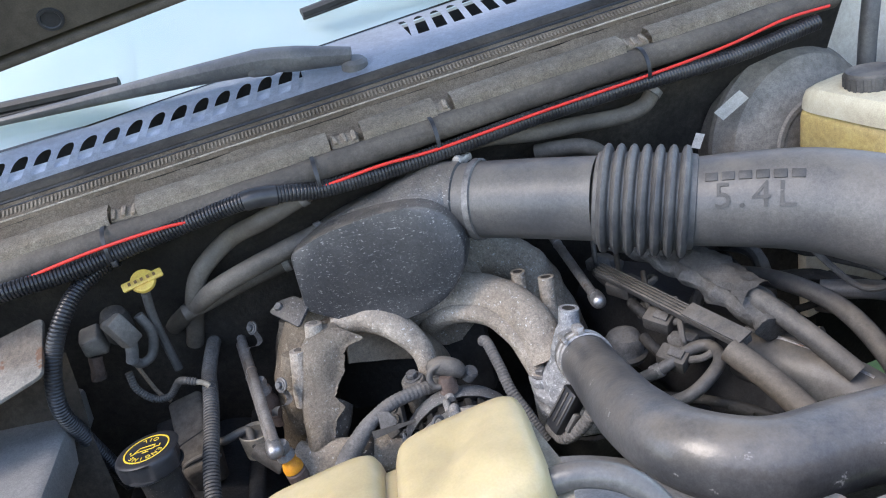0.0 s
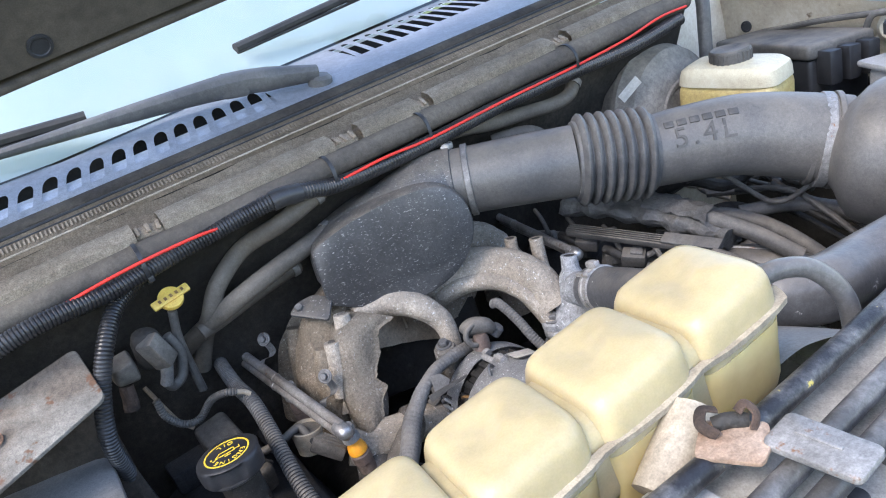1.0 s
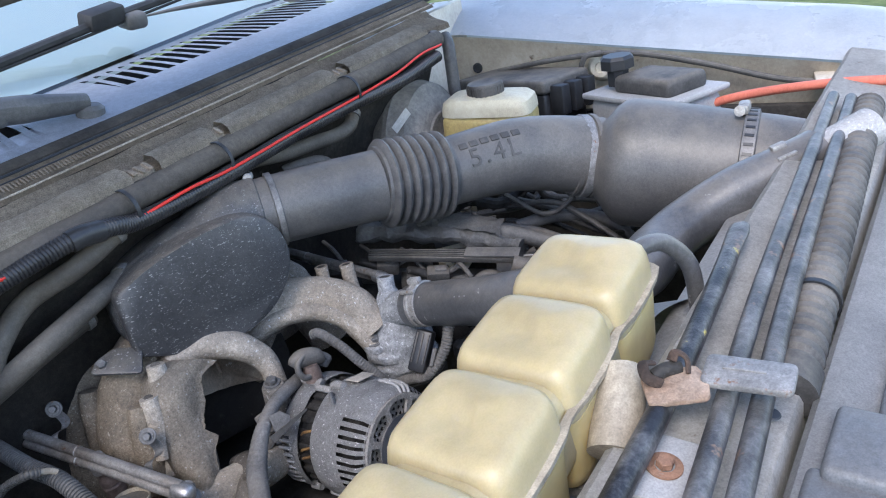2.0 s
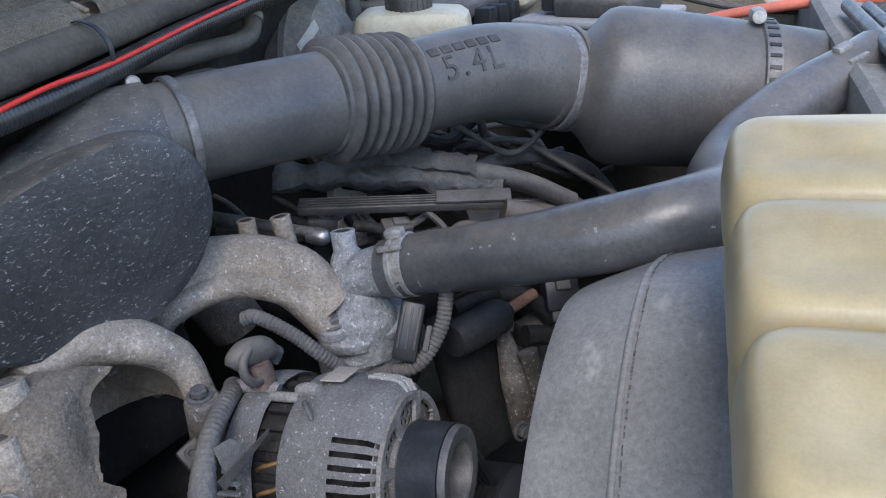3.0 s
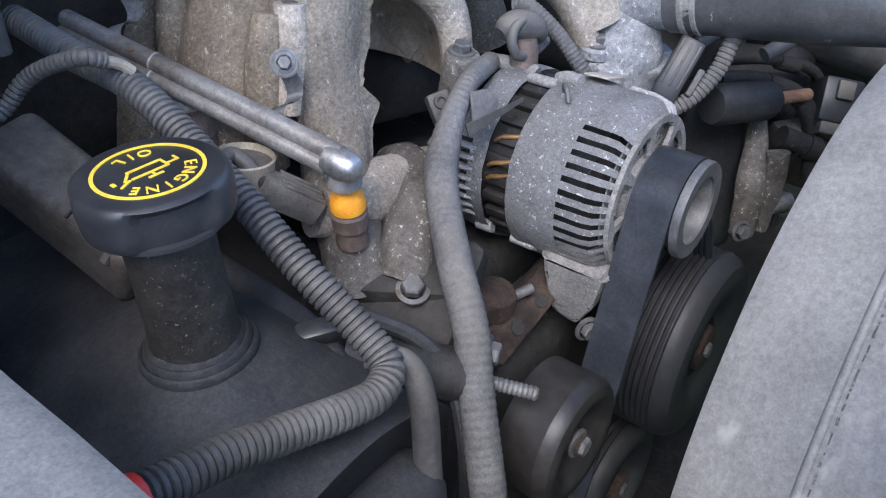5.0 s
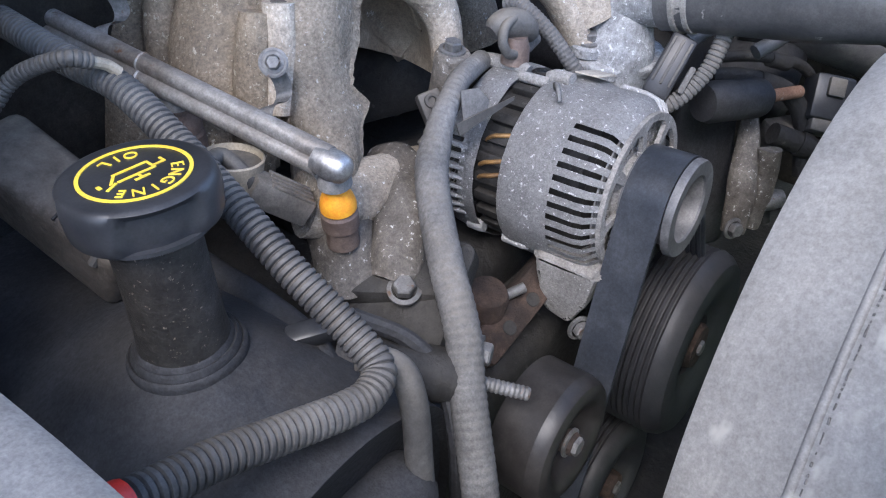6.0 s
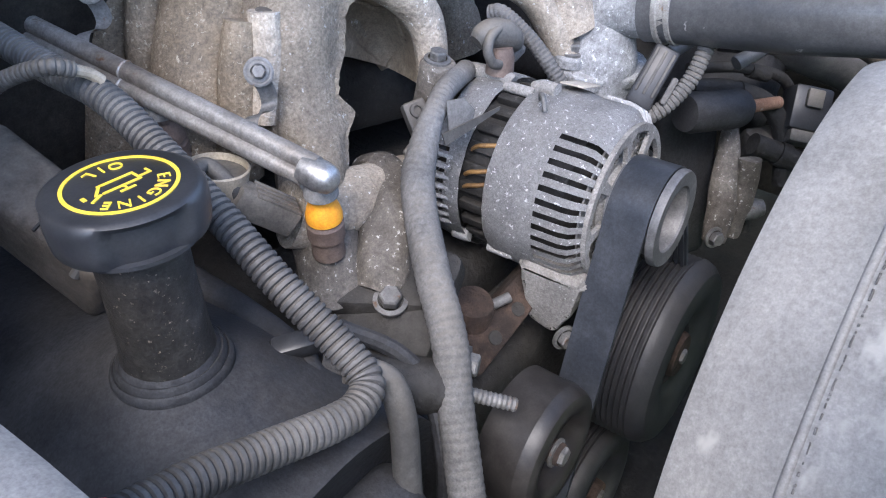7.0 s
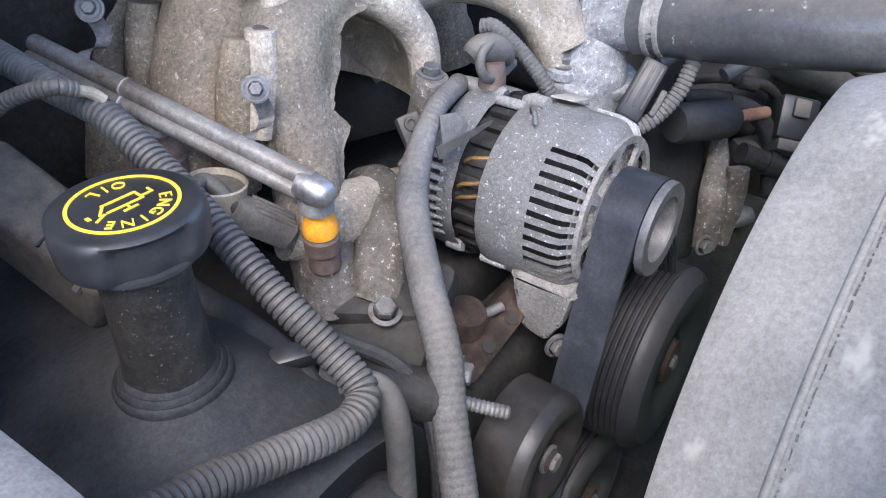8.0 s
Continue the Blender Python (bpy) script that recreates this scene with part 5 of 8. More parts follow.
cast([(-0.055, 0.325, 1.137), (-0.020, 0.305, 1.152), (0.030, 0.275, 1.158), (0.072, 0.232, 1.150), (0.094, 0.188, 1.130), (0.100, 0.160, 1.09)],
     lambda i, s: 0.032 - 0.006 * s, CAST, "front_arch", 0.002, 22)
part("arch_rim", lumpy(tube([(-0.020, 0.300, 1.112), (-0.012, 0.284, 1.126), (0.012, 0.258, 1.140), (0.047, 0.228, 1.140), (0.072, 0.191, 1.118), (0.086, 0.161, 1.07)], 0.020, 20, 8, flat=0.7), 0.0015, 40), CAST, man, "rolled rim round the opening")
part("rear_wall", lumpy(box(frame_of((-0.06, 0.345, 1.06), (0.95, -0.3, 0), (0.1, 0.2, 1)), (0.24, 0.16, 0.03), 0.012, 2), 0.004, 25), GRIME, man)
part("leg_web", lumpy(tube([(-0.245, 0.205, 1.038), (-0.226, 0.196, 1.030), (-0.190, 0.190, 1.030), (-0.153, 0.190, 1.020), (-0.113, 0.192, 1.008)], 0.024, 18, 8), 0.003, 32), CAST, man)
part("leg_foot", lumpy(box(frame_of((-0.222, 0.150, 0.985), (0.45, -0.85, 0.1), (0.8, 0.4, 0.3)), (0.11, 0.05, 0.03), 0.008, 2), 0.004, 40), GRIME, man)
# lower boss and flange at the head
cast([(-0.148, 0.206, 1.032), (-0.168, 0.174, 1.033), (-0.194, 0.154, 1.018), (-0.212, 0.146, 1.000), (-0.221, 0.142, 0.985)], lambda i, s: 0.016 + 0.007 * s, CASTDIRTSHADE, "coolant_crossover", 0.006, 20)
bm = prism(frame_of((-0.235, 0.135, 0.985), (0.25, -0.93, 0.1), (0.8, 0.25, 0.55)), [tuple(q) for q in rounded([(-0.05, -0.05), (0.05, -0.045), (0.055, 0.05), (-0.045, 0.05)], 0.012, 4)], 0.02, 0.003)
part("head_flange", lumpy(bm, 0.003, 30), GRIME, man)
hex_bolt("bolt", (-0.233, 0.122, 0.992), (-0.3, -0.2, 0.93), 0.0085, man, BOLTGREY)
part("harness_boss", lumpy(lathe((-0.071, 0.203, 1.072), (-0.05, -0.1, 1), [(0.0175, -0.02), (0.0165, 0.004), (0.0155, 0.026), (0.0135, 0.029), (0.0, 0.029)], 26), 0.0008, 60), CASTDIRTSHADE, man)
hex_bolt("bolt", (-0.072, 0.202, 1.101), (-0.05, -0.1, 1), 0.0075, man, BOLTGREY)
# thermostat housing with its vacuum stubs
TM = frame_of((0.112, 0.132, 1.066), (0.82, -0.56, 0.0), (0.54, 0.80, 0.14))
LOBES = [tuple(q) for q in rounded([(-0.056, -0.006), (-0.030, -0.030), (0.020, -0.036), (0.056, -0.012), (0.052, 0.024), (0.0, 0.038), (-0.046, 0.022)], 0.017, 6)]
part("thermostat_housing", lumpy(prism(TM, LOBES, 0.016, 0.0045, 3), 0.0022, 55), THERMOCAST, man, "pitted aluminium thermostat housing")
part("lower_boss", lumpy(prism(TM @ pose(0, 0, -0.026), [(a * 1.02, b * 1.02) for a, b in LOBES], 0.034, 0.0035, 3), 0.003, 45), THERMOCAST, man)
# Dark block stands in for the shadow below the housing.
part("shadow_block", lumpy(prism(TM @ pose(0.004, 0.0, -0.062), [(a * 1.15, b * 1.1) for a, b in LOBES], 0.04, 0.004), 0.003, 30), GRIME, man)
bm = bmesh.new()
sweep(bm, catmull([Vector((0.131, 0.148, 1.148)), Vector((0.127, 0.145, 1.128)), Vector((0.1215, 0.140, 1.105)), Vector((0.117, 0.136, 1.085)), Vector((0.114, 0.134, 1.066)), Vector((0.113, 0.134, 1.03))], 5), lambda i, s: 0.0125 + 0.023 * min(1.0, max(0.0, s * 1.5 - 0.12)) ** 0.8, 26)
part("housing_neck", lumpy(bm, 0.0016, 60), THERMOCAST, man)
BOSS_AT = TM @ Vector((-0.036, 0.002, 0.008))
part("bolt_boss", lathe(BOSS_AT, TM.to_3x3() @ Vector((0, 0, 1)), [(0.017, -0.006), (0.0165, 0.002), (0.0145, 0.004), (0, 0.004)], 24), THERMOCAST, man)
hex_bolt("bolt", BOSS_AT + Vector((0, 0, 0.004)), TM.to_3x3() @ Vector((0, 0, 1)), 0.0085, man, BOLTGREY)
part("outlet", lumpy(tube([(0.119, 0.142, 1.098), (0.120, 0.130, 1.113), (0.1195, 0.108, 1.122), (0.1195, 0.080, 1.130)], lambda i, s: 0.023 + 0.005 * s, 24, 8), 0.0015, 40), THERMOCAST, man)
for a, b, r in (((0.132, 0.148, 1.158), (0.118, 0.142, 1.09), 0.0125), ((0.130, 0.215, 1.173), (0.122, 0.205, 1.10), 0.0105), ((0.100, 0.236, 1.182), (0.094, 0.232, 1.12), 0.0095)):
    bm = bmesh.new()
    sweep(bm, [Vector(a).lerp(Vector(b), k / 6) for k in range(7)], lambda i, s: r * (1.0 + 0.5 * max(0, s - 0.4)), 16)
    stub = part("stub", bm, THERMOCAST if r > 0.012 else CAST, man)
    up = Vector(a) - Vector(b)
    part("stub_lip", lathe(a, up, [(r * 0.98, -0.001), (r * 1.04, 0.0), (r * 0.98, 0.0012), (r * 0.66, 0.0012), (r * 0.6, 0.0004)], 20), THERMOCAST if r > 0.012 else CAST, stub)
    part("stub_bore", lathe(a, up, [(r * 0.64, 0.0009), (r * 0.4, 0.0004), (0.0, 0.0004)], 18), GRIME, stub)

# ---- alternator ----
alt = thing("alternator", (-0.045, 0.1, 0.95), "corroded aluminium alternator with vent slots and a belt pulley", "alternator")
AA = Vector((-0.05, -0.99, 0.08)).normalized()
AC = Vector((-0.042, -0.012, 1.023))


def alt_at(s, r, deg):
    """A place on the alternator: s back from the pulley face, at an angle from its top towards the passenger side."""
    a = radians(deg)
    side = (Vector((-1, 0, 0)) - AA * Vector((-1, 0, 0)).dot(AA)).normalized()
    top = (Vector((0, 0, 1)) - AA * AA.z).normalized()
    return AC - AA * s + r * (math.cos(a) * top + math.sin(a) * side)


def alt_shell(s0, s1, radii, slots, name, sides=120):
    """A wall of the housing with real slots: cells between the slots are left open."""
    bm = bmesh.new()
    ns = len(radii)
    rows = [[bm.verts.new(alt_at(s0 + (s1 - s0) * j / (ns - 1), radii[j], 360 * k / sides)) for k in range(sides)] for j in range(ns)]
    for j in range(ns - 1):
        for k in range(sides):
            if (j, k) not in slots:
                bm.faces.new((rows[j][k], rows[j][(k + 1) % sides], rows[j + 1][(k + 1) % sides], rows[j + 1][k]))
    bmesh.ops.solidify(bm, geom=bm.faces[:], thickness=0.004)
    return part(name, lumpy(bm, 0.0006, 90), CASTGREY, alt, angle=40)


SIDES = 312  # slots and ribs about 3.5 degrees wide
cells = {(j, k) for k in range(SIDES) for j in (0, 1, 2, 3, 4) if k % 7 < 3 and 26 <= k <= 148}
cells |= {(j, k) for k in range(SIDES) for j in (0, 1, 2, 3) if k % 7 < 3 and 162 <= k <= 292}
alt_shell(0.047, 0.132, [0.0660, 0.0736, 0.0755, 0.0758, 0.0760, 0.0762, 0.0765, 0.0782, 0.0785, 0.0786, 0.0786, 0.0768], cells, "front_housing", SIDES)
cells = {(j, k) for k in range(270) for j in (2, 3, 4) if k % 5 < 3 and 46 <= k <= 84}
alt_shell(0.156, 0.194, [0.0765, 0.0775, 0.0775, 0.0772, 0.0765, 0.05], cells, "rear_housing", 270)
for k in range(8):
    deg = (46 + 5 * k + 4) * 360 / 270
    bm = bmesh.new()
    sweep(bm, [alt_at(0.166, 0.0765, deg), alt_at(0.176, 0.0782, deg), alt_at(0.190, 0.0782, deg), alt_at(0.196, 0.0765, deg), alt_at(0.198, 0.070, deg)], 0.0021, 8)
    part("rear_fin", bm, CASTGREY, alt)
for deg, s0, s1 in ((128, 0.110, 0.133), (128, 0.155, 0.17), (-95, 0.112, 0.133)):
    bm = bmesh.new()
    sweep(bm, [alt_at(s0, 0.0745, deg), alt_at(s0 + 0.003, 0.0755, deg), alt_at(s1, 0.0755, deg)], 0.0055, 12)
    part("bolt_ear", bm, CASTGREY, alt)
part("stator", lathe(AC - AA * 0.125, -AA, [(0.05, 0.0), (0.066, 0.0), (0.066, 0.038), (0.05, 0.038)], 60), GRIME, alt, "dark laminated stator core")
for k in range(26):
    p = alt_at(0.144, 0.069, 360 * k / 26)
    part("core_bar", box(frame_of(p, AA, p - (AC - AA * 0.144)), (0.028, 0.007, 0.0085), 0.001), GRIME, alt)
for deg in (51, 68, 77):
    bm = tube([alt_at(0.134, 0.0715, deg), alt_at(0.141, 0.0735, deg + 2), alt_at(0.149, 0.0735, deg + 4), alt_at(0.155, 0.0705, deg + 7)], 0.0019, 8, 6)
    part("winding_wire", bm, COPPER, alt, "varnished copper wire")
part("winding_pack", lathe(AC - AA * 0.06, -AA, [(0.045, 0), (0.062, 0.01), (0.064, 0.05), (0.05, 0.07)], 40), GRIME, alt)
part("rear_core", lathe(AC - AA * 0.152, -AA, [(0.02, 0), (0.06, 0.01), (0.055, 0.03), (0.0, 0.035)], 40), GRIME, alt)
# spoked front face
def polar_plate(name, s, rings, sides, is_open, thick, mat):
    """A round plate built in small cells, with those left out that an opening covers."""
    bm = bmesh.new()
    rows = [[bm.verts.new(alt_at(s, r, 360 * k / sides)) for k in range(sides)] for r in rings]
    for j in range(len(rings) - 1):
        for k in range(sides):
            if not is_open((rings[j] + rings[j + 1]) / 2, 360 * (k + 0.5) / sides):
                bm.faces.new((rows[j][k], rows[j][(k + 1) % sides], rows[j + 1][(k + 1) % sides], rows[j + 1][k]))
    loose = [v for v in bm.verts if not v.link_faces]
    bmesh.ops.delete(bm, geom=loose, context="VERTS")
    bmesh.ops.solidify(bm, geom=bm.faces[:], thickness=thick)
    return part(name, bm, mat, alt)


def face_window(r, deg):
    across = ((deg - 8) % 45 - 22.5) / 18.5
    along = (r - 0.0475) / 0.0125
    return abs(across) ** 4 + abs(along) ** 4 < 1.0


def guard_hole(r, deg):
    for row, ring in enumerate((0.0395, 0.0470, 0.0545)):
        step = 45 / 4
        turn = (deg - 8 + (step / 2 if row % 2 else 0)) % step - step / 2
        if (r - ring) ** 2 + (r * radians(turn)) ** 2 < 0.0029 ** 2:
            return True
    return False


polar_plate("front_face", 0.0470, [0.026 + 0.0402 * j / 20 for j in range(21)], 180, face_window, 0.004, FACEGREY)
polar_plate("hole_guard", 0.0535, [0.030 + 0.0330 * j / 22 for j in range(23)], 240, guard_hole, 0.0015, FACEGREY)
part("front_hub", lathe(AC - AA * 0.046, AA, [(0.034, -0.008), (0.032, 0.002), (0.026, 0.006), (0.020, 0.008), (0.018, 0.014), (0.0, 0.014)], 40), FACEGREY, alt)
part("rotor", lathe(AC - AA * 0.066, AA, [(0.056, -0.006), (0.056, 0.0), (0.02, 0.0)], 40), GRIME, alt)
# ears, lug, lifting eye
bm = prism(frame_of((-0.104, 0.056, 0.95), (0, -1, 0), (-0.1, 0, 1)), [tuple(q) for q in rounded([(-0.030, 0.020), (-0.026, 0.0), (-0.016, -0.038), (0.010, -0.044), (0.022, -0.016), (0.028, 0.022)], [0.004, 0.004, 0.008, 0.010, 0.008, 0.004], 4)], 0.042, 0.005)
# Face tone on the ear: its partial shade is put into the colour.
part("mounting_ear", lumpy(bm, 0.0012, 50), FACEGREY, alt, "chunky cast mounting ear")
hex_bolt("bolt", (-0.106, 0.034, 0.917), (-0.45, -0.85, 0.1), 0.0075, alt, BOLTGREY)
part("foil_flap", lumpy(box(frame_of(alt_at(0.104, 0.0825, -14), AA, (1, 0.15, -0.30)), (0.022, 0.032, 0.0014), 0.0006), 0.002, 70), FLAP, alt, "loose pale flap")
for deg in (-24, -31, -38):
    bm = bmesh.new()
    sweep(bm, [alt_at(0.0475, 0.0655, deg), alt_at(0.053, 0.0735, deg), alt_at(0.064, 0.0765, deg), alt_at(0.084, 0.0772, deg)], lambda i, s: 0.0022, 8)
    part("top_rib", bm, CASTGREY, alt)
part("rear_lug", lumpy(tube([alt_at(0.200, 0.0775, 4), alt_at(0.192, 0.0790, 2), alt_at(0.162, 0.0785, 2), alt_at(0.155, 0.0765, 2)], 0.0062, 14, 6), 0.0006, 80), FACEGREY, alt)
part("top_boss", lumpy(tube([alt_at(0.134, 0.0765, 2), alt_at(0.126, 0.0795, 2), alt_at(0.112, 0.0800, 3)], 0.0062, 14, 6), 0.0006, 80), FACEGREY, alt)
bm = bmesh.new()
sweep(bm, catmull([alt_at(0.118, 0.079, 14), alt_at(0.116, 0.086, 16), alt_at(0.110, 0.088, 20), alt_at(0.106, 0.081, 24)], 6), 0.0022, 8)
part("wire_hook", bm, BOLTGREY, alt)
bm = bmesh.new()
sweep(bm, [alt_at(0.158, 0.0755, 7), alt_at(0.130, 0.0755, 7)], 0.0046, 14)
part("through_bolt", bm, FACEGREY, alt)
# pulley
pl = part("pulley", lathe(AC, -AA, [(0.0270, 0.010), (0.0280, 0.0), (0.0395, -0.0005), (0.0405, 0.002), (0.0405, 0.006), (0.034, 0.009), (0.034, 0.037), (0.040, 0.040), (0.040, 0.044), (0.02, 0.045)], 56), PULLEYGREY, alt, "worn grey pulley with an open bore", angle=50)
part("pulley_bore", lathe(AC, -AA, [(0.0275, 0.002), (0.0262, 0.012), (0.0250, 0.03), (0.012, 0.032), (0.0, 0.026)], 40), STRAPSTEEL, pl)

# ---- belt drive ----
belt = thing("drive_belt", (-0.04, 0.0, 0.95), "smooth black serpentine drive belt running over the pulleys", "drive belt")


def band(points, width, thick, mid):
    """A flat belt along points in the belt plane."""
    bm = bmesh.new()
    rows = []
    n = len(points)
    for i, p in enumerate(points):
        t = (points[min(i + 1, n - 1)] - points[max(i - 1, 0)]).normalized()
        out = t.cross(AA).normalized()
        c = p - AA * mid
        rows.append([bm.verts.new(c + AA * width / 2), bm.verts.new(c - AA * width / 2), bm.verts.new(c - AA * width / 2 + out * thick), bm.verts.new(c + AA * width / 2 + out * thick)])
    for a, b in zip(rows, rows[1:]):
        for k in range(4):
            bm.faces.new((a[k], a[(k + 1) % 4], b[(k + 1) % 4], b[k]))
    return bm


side = (Vector((-1, 0, 0)) - AA * Vector((-1, 0, 0)).dot(AA)).normalized()
topv = (Vector((0, 0, 1)) - AA * AA.z).normalized()
line = [AC + side * (0.0375 * math.cos(radians(a))) + topv * (0.0375 * math.sin(radians(a))) for a in range(18, 156, 6)]
down = line[0] + (topv * -1.0 + side * 0.32).normalized() * 0.36
off = line[-1] + (topv * -0.9 + side * -0.43).normalized() * 0.28
path = [down.lerp(line[0], k / 8) for k in range(8)] + line + [line[-1].lerp(off, k / 8) for k in range(1, 9)]
part("band", band(path, 0.035, -0.004, 0.0245), BELT, belt, angle=60)
for k in range(6):
    part("rib", band(path, 0.0032, 0.0022, 0.0245 + (k - 2.5) * 0.0055), BELT, belt)


def pulley(name, label, centre, r, width, grooves, bore, mat=PULLEY, domed=False):
    p = thing(name, centre, label, "pulley", "belt pulleys")
    prof = [(bore, 0.016), (bore + 0.003, 0.014), (r * 0.46, 0.012), (r * 0.50, 0.008), (r * 0.54, -0.002), (r * 0.60, -0.007), (r * 0.70, -0.0105), (r * 0.82, -0.0110), (r * 0.92, -0.0085), (r * 0.975, -0.004), (r, 0.002)]
    if domed:
        prof = [(bore, 0.004), (bore + 0.003, -0.003), (r * 0.44, -0.004), (r * 0.50, -0.008), (r * 0.62, -0.0135), (r * 0.78, -0.0155), (r * 0.90, -0.0130), (r * 0.97, -0.006), (r, 0.002)]
    if grooves:
        for k in range(grooves):
            h = 0.003 + k * (width - 0.004) / grooves
            w = (width - 0.004) / grooves
            prof += [(r, h), (r - 0.003, h + 0.4 * w), (r - 0.003, h + 0.6 * w), (r, h + w)]
    else:
        prof += [(r, 0.002), (r * 0.995, width * 0.5), (r, width)]
    prof += [(r * 0.98, width), (0.01, width)]
    wheel = part("wheel", lathe(centre, -AA, prof, 64), mat, p, angle=30)
    part("hub", lathe(centre, -AA, [(0, -0.010), (bore * 0.72, -0.010), (bore * 0.8, -0.006), (bore * 0.82, 0.004), (bore + 0.002, 0.006), (bore + 0.004, 0.016)], 32), DARKRUST, wheel, "rust-brown hub")
    hex_bolt("bolt", Vector(centre) + AA * 0.004, AA, 0.008, p, BOLTGREY)
    return p


pulley("idler_pulley", "smooth dark idler pulley with a centre bolt", Vector((-0.196, -0.006, 0.890)), 0.053, 0.036, 0, 0.012, IDLER)
pulley("water_pump_pulley", "large black grooved water pump pulley with a rusty hub", Vector((0.036, -0.032, 0.832)), 0.098, 0.045, 7, 0.03, PULLEY, True)
pulley("crank_pulley", "dark grooved crank pulley low on the engine", Vector((-0.03, -0.01, 0.66)), 0.08, 0.04, 6, 0.02)
stud = thing("timing_cover_stud", (-0.25, 0.03, 0.96), "threaded steel stud on a dark cover boss", "stud")
sa, sb = Vector((-0.262, 0.055, 0.972)), Vector((-0.236, 0.012, 0.962))
bm = bmesh.new()
sweep(bm, [sa.lerp(sb, k / 30) for k in range(31)], lambda i, s: 0.0052 if i % 2 else 0.0044, 14)
part("thread", bm, BOLTGREY, stud)
part("boss", tube([(-0.31, 0.12, 0.985), (-0.285, 0.085, 0.978), (-0.262, 0.055, 0.972)], 0.019, 18, 6), GRIME, stud)
hex_bolt("nut", (-0.245, 0.05, 0.985), (0.3, -0.9, 0), 0.008, stud, BOLTGREY)

iron = thing("tensioner_arm", (-0.12, 0.08, 0.93), "rusty cast tensioner arm below the alternator", "tensioner arm")
BAR = frame_of((-0.115, 0.088, 0.918), (0.93, -0.05, 0.30), (0.1, 0.75, 0.6))
bar = part("bar", lumpy(box(BAR, (0.125, 0.030, 0.030), 0.003), 0.0012, 50), DARKRUST, iron, "rust-brown square bar")
for px in (-0.028, 0.006, 0.036):
    part("bar_hole", lathe(BAR @ Vector((px, -0.004, 0.0152)), BAR.to_3x3() @ Vector((0, 0, 1)), [(0.0065, 0), (0.006, 0.0008), (0, 0.0009)], 16), GRIME, bar)
part("post", lumpy(lathe((-0.146, 0.104, 0.925), (-0.1, -0.15, 1), [(0.018, -0.03), (0.018, 0.020), (0.0165, 0.023), (0.0, 0.0235)], 26), 0.0012, 40), DARKRUST, iron)
part("post_pin", tube([(-0.140, 0.094, 0.938), (-0.120, 0.082, 0.944)], 0.0045, 12), BOLTGREY, iron)

# ---- fuel rails ----
def fuel_rail(tip, back, side_x, label):
    rail = thing("fuel_rail", tip, label, "fuel rail", "fuel rails")
    a, b = Vector(tip), Vector(back)
    d = (b - a).normalized()
    drop = Vector((-side_x * 0.0045, -0.001, -0.0098))
    part("pipe", tube([a + d * 0.004, a.lerp(b, 0.3), a.lerp(b, 0.7), b], 0.0066, 20, 4), STEEL, rail, "steel pipe with light rust")
    part("lower_pipe", tube([a + d * 0.012 + drop, a.lerp(b, 0.5) + drop, b + drop], 0.0060, 18, 4), STEEL, rail, "second steel pipe below")
    bm = bmesh.new()
    sweep(bm, [a + drop * 0.45 + d * k for k in (-0.0125, -0.0120, -0.0105, -0.0080, -0.004, 0.002, 0.009, 0.014, 0.0145)],
          lambda i, s: 0.0104 * (0.02, 0.30, 0.60, 0.84, 0.97, 1.0, 0.97, 0.90, 0.6)[i], 28)
    part("bright_end", bm, PIPEEND, rail, "bright rounded pipe end")
    for q, r in ((0.6, 0.0069), (0.6, 0.0063)):
        p = a.lerp(b, q) + (drop if r < 0.0066 else Vector((0, 0, 0)))
        part("joint_band", lathe(p, d, [(r, -0.001), (r + 0.0007, 0.0), (r, 0.001)], 20), ZINC, rail)
    part("rear_connector", lumpy(box(frame_of(b + d * 0.002, d, (0, 0, 1)), (0.026, 0.024, 0.020), 0.003), 0.001, 60), PLUGBROWN, rail, "brown connector block")
    return rail, a, b


def basis_frame(at, axis):
    """A matrix at a point whose z runs along the axis."""
    x, y, z = basis(Vector(axis))
    return frame_of(at, x, y)


def injector(at, down, label, shade=ORANGE):
    inj = thing("fuel_injector", at, label, "fuel injector", "fuel injectors")
    o = Vector(at)
    d = Vector(down)
    part("cup", lathe(o, d, [(0.0, -0.004), (0.010, -0.003), (0.0112, 0.002), (0.0095, 0.009), (0.0115, 0.012), (0.0118, 0.018), (0.0085, 0.0195)], 28), CLIPSTEEL, inj)
    part("upper_body", lathe(o, d, [(0.0082, 0.019), (0.0085, 0.025), (0.0112, 0.029), (0.0128, 0.035), (0.0128, 0.039), (0.0105, 0.041)], 28), shade, inj)
    part("clip_tab", lumpy(box(basis_frame(o + d.normalized() * 0.0255, d) @ pose(0.004, 0.002, 0, 0, 0, 20), (0.014, 0.013, 0.009), 0.002), 0.0006, 90), shade, inj)
    part("lower_body", lathe(o, d, [(0.011, 0.040), (0.0132, 0.043), (0.0132, 0.055), (0.0115, 0.057), (0.0118, 0.072)], 28), BROWN, inj)
    return inj


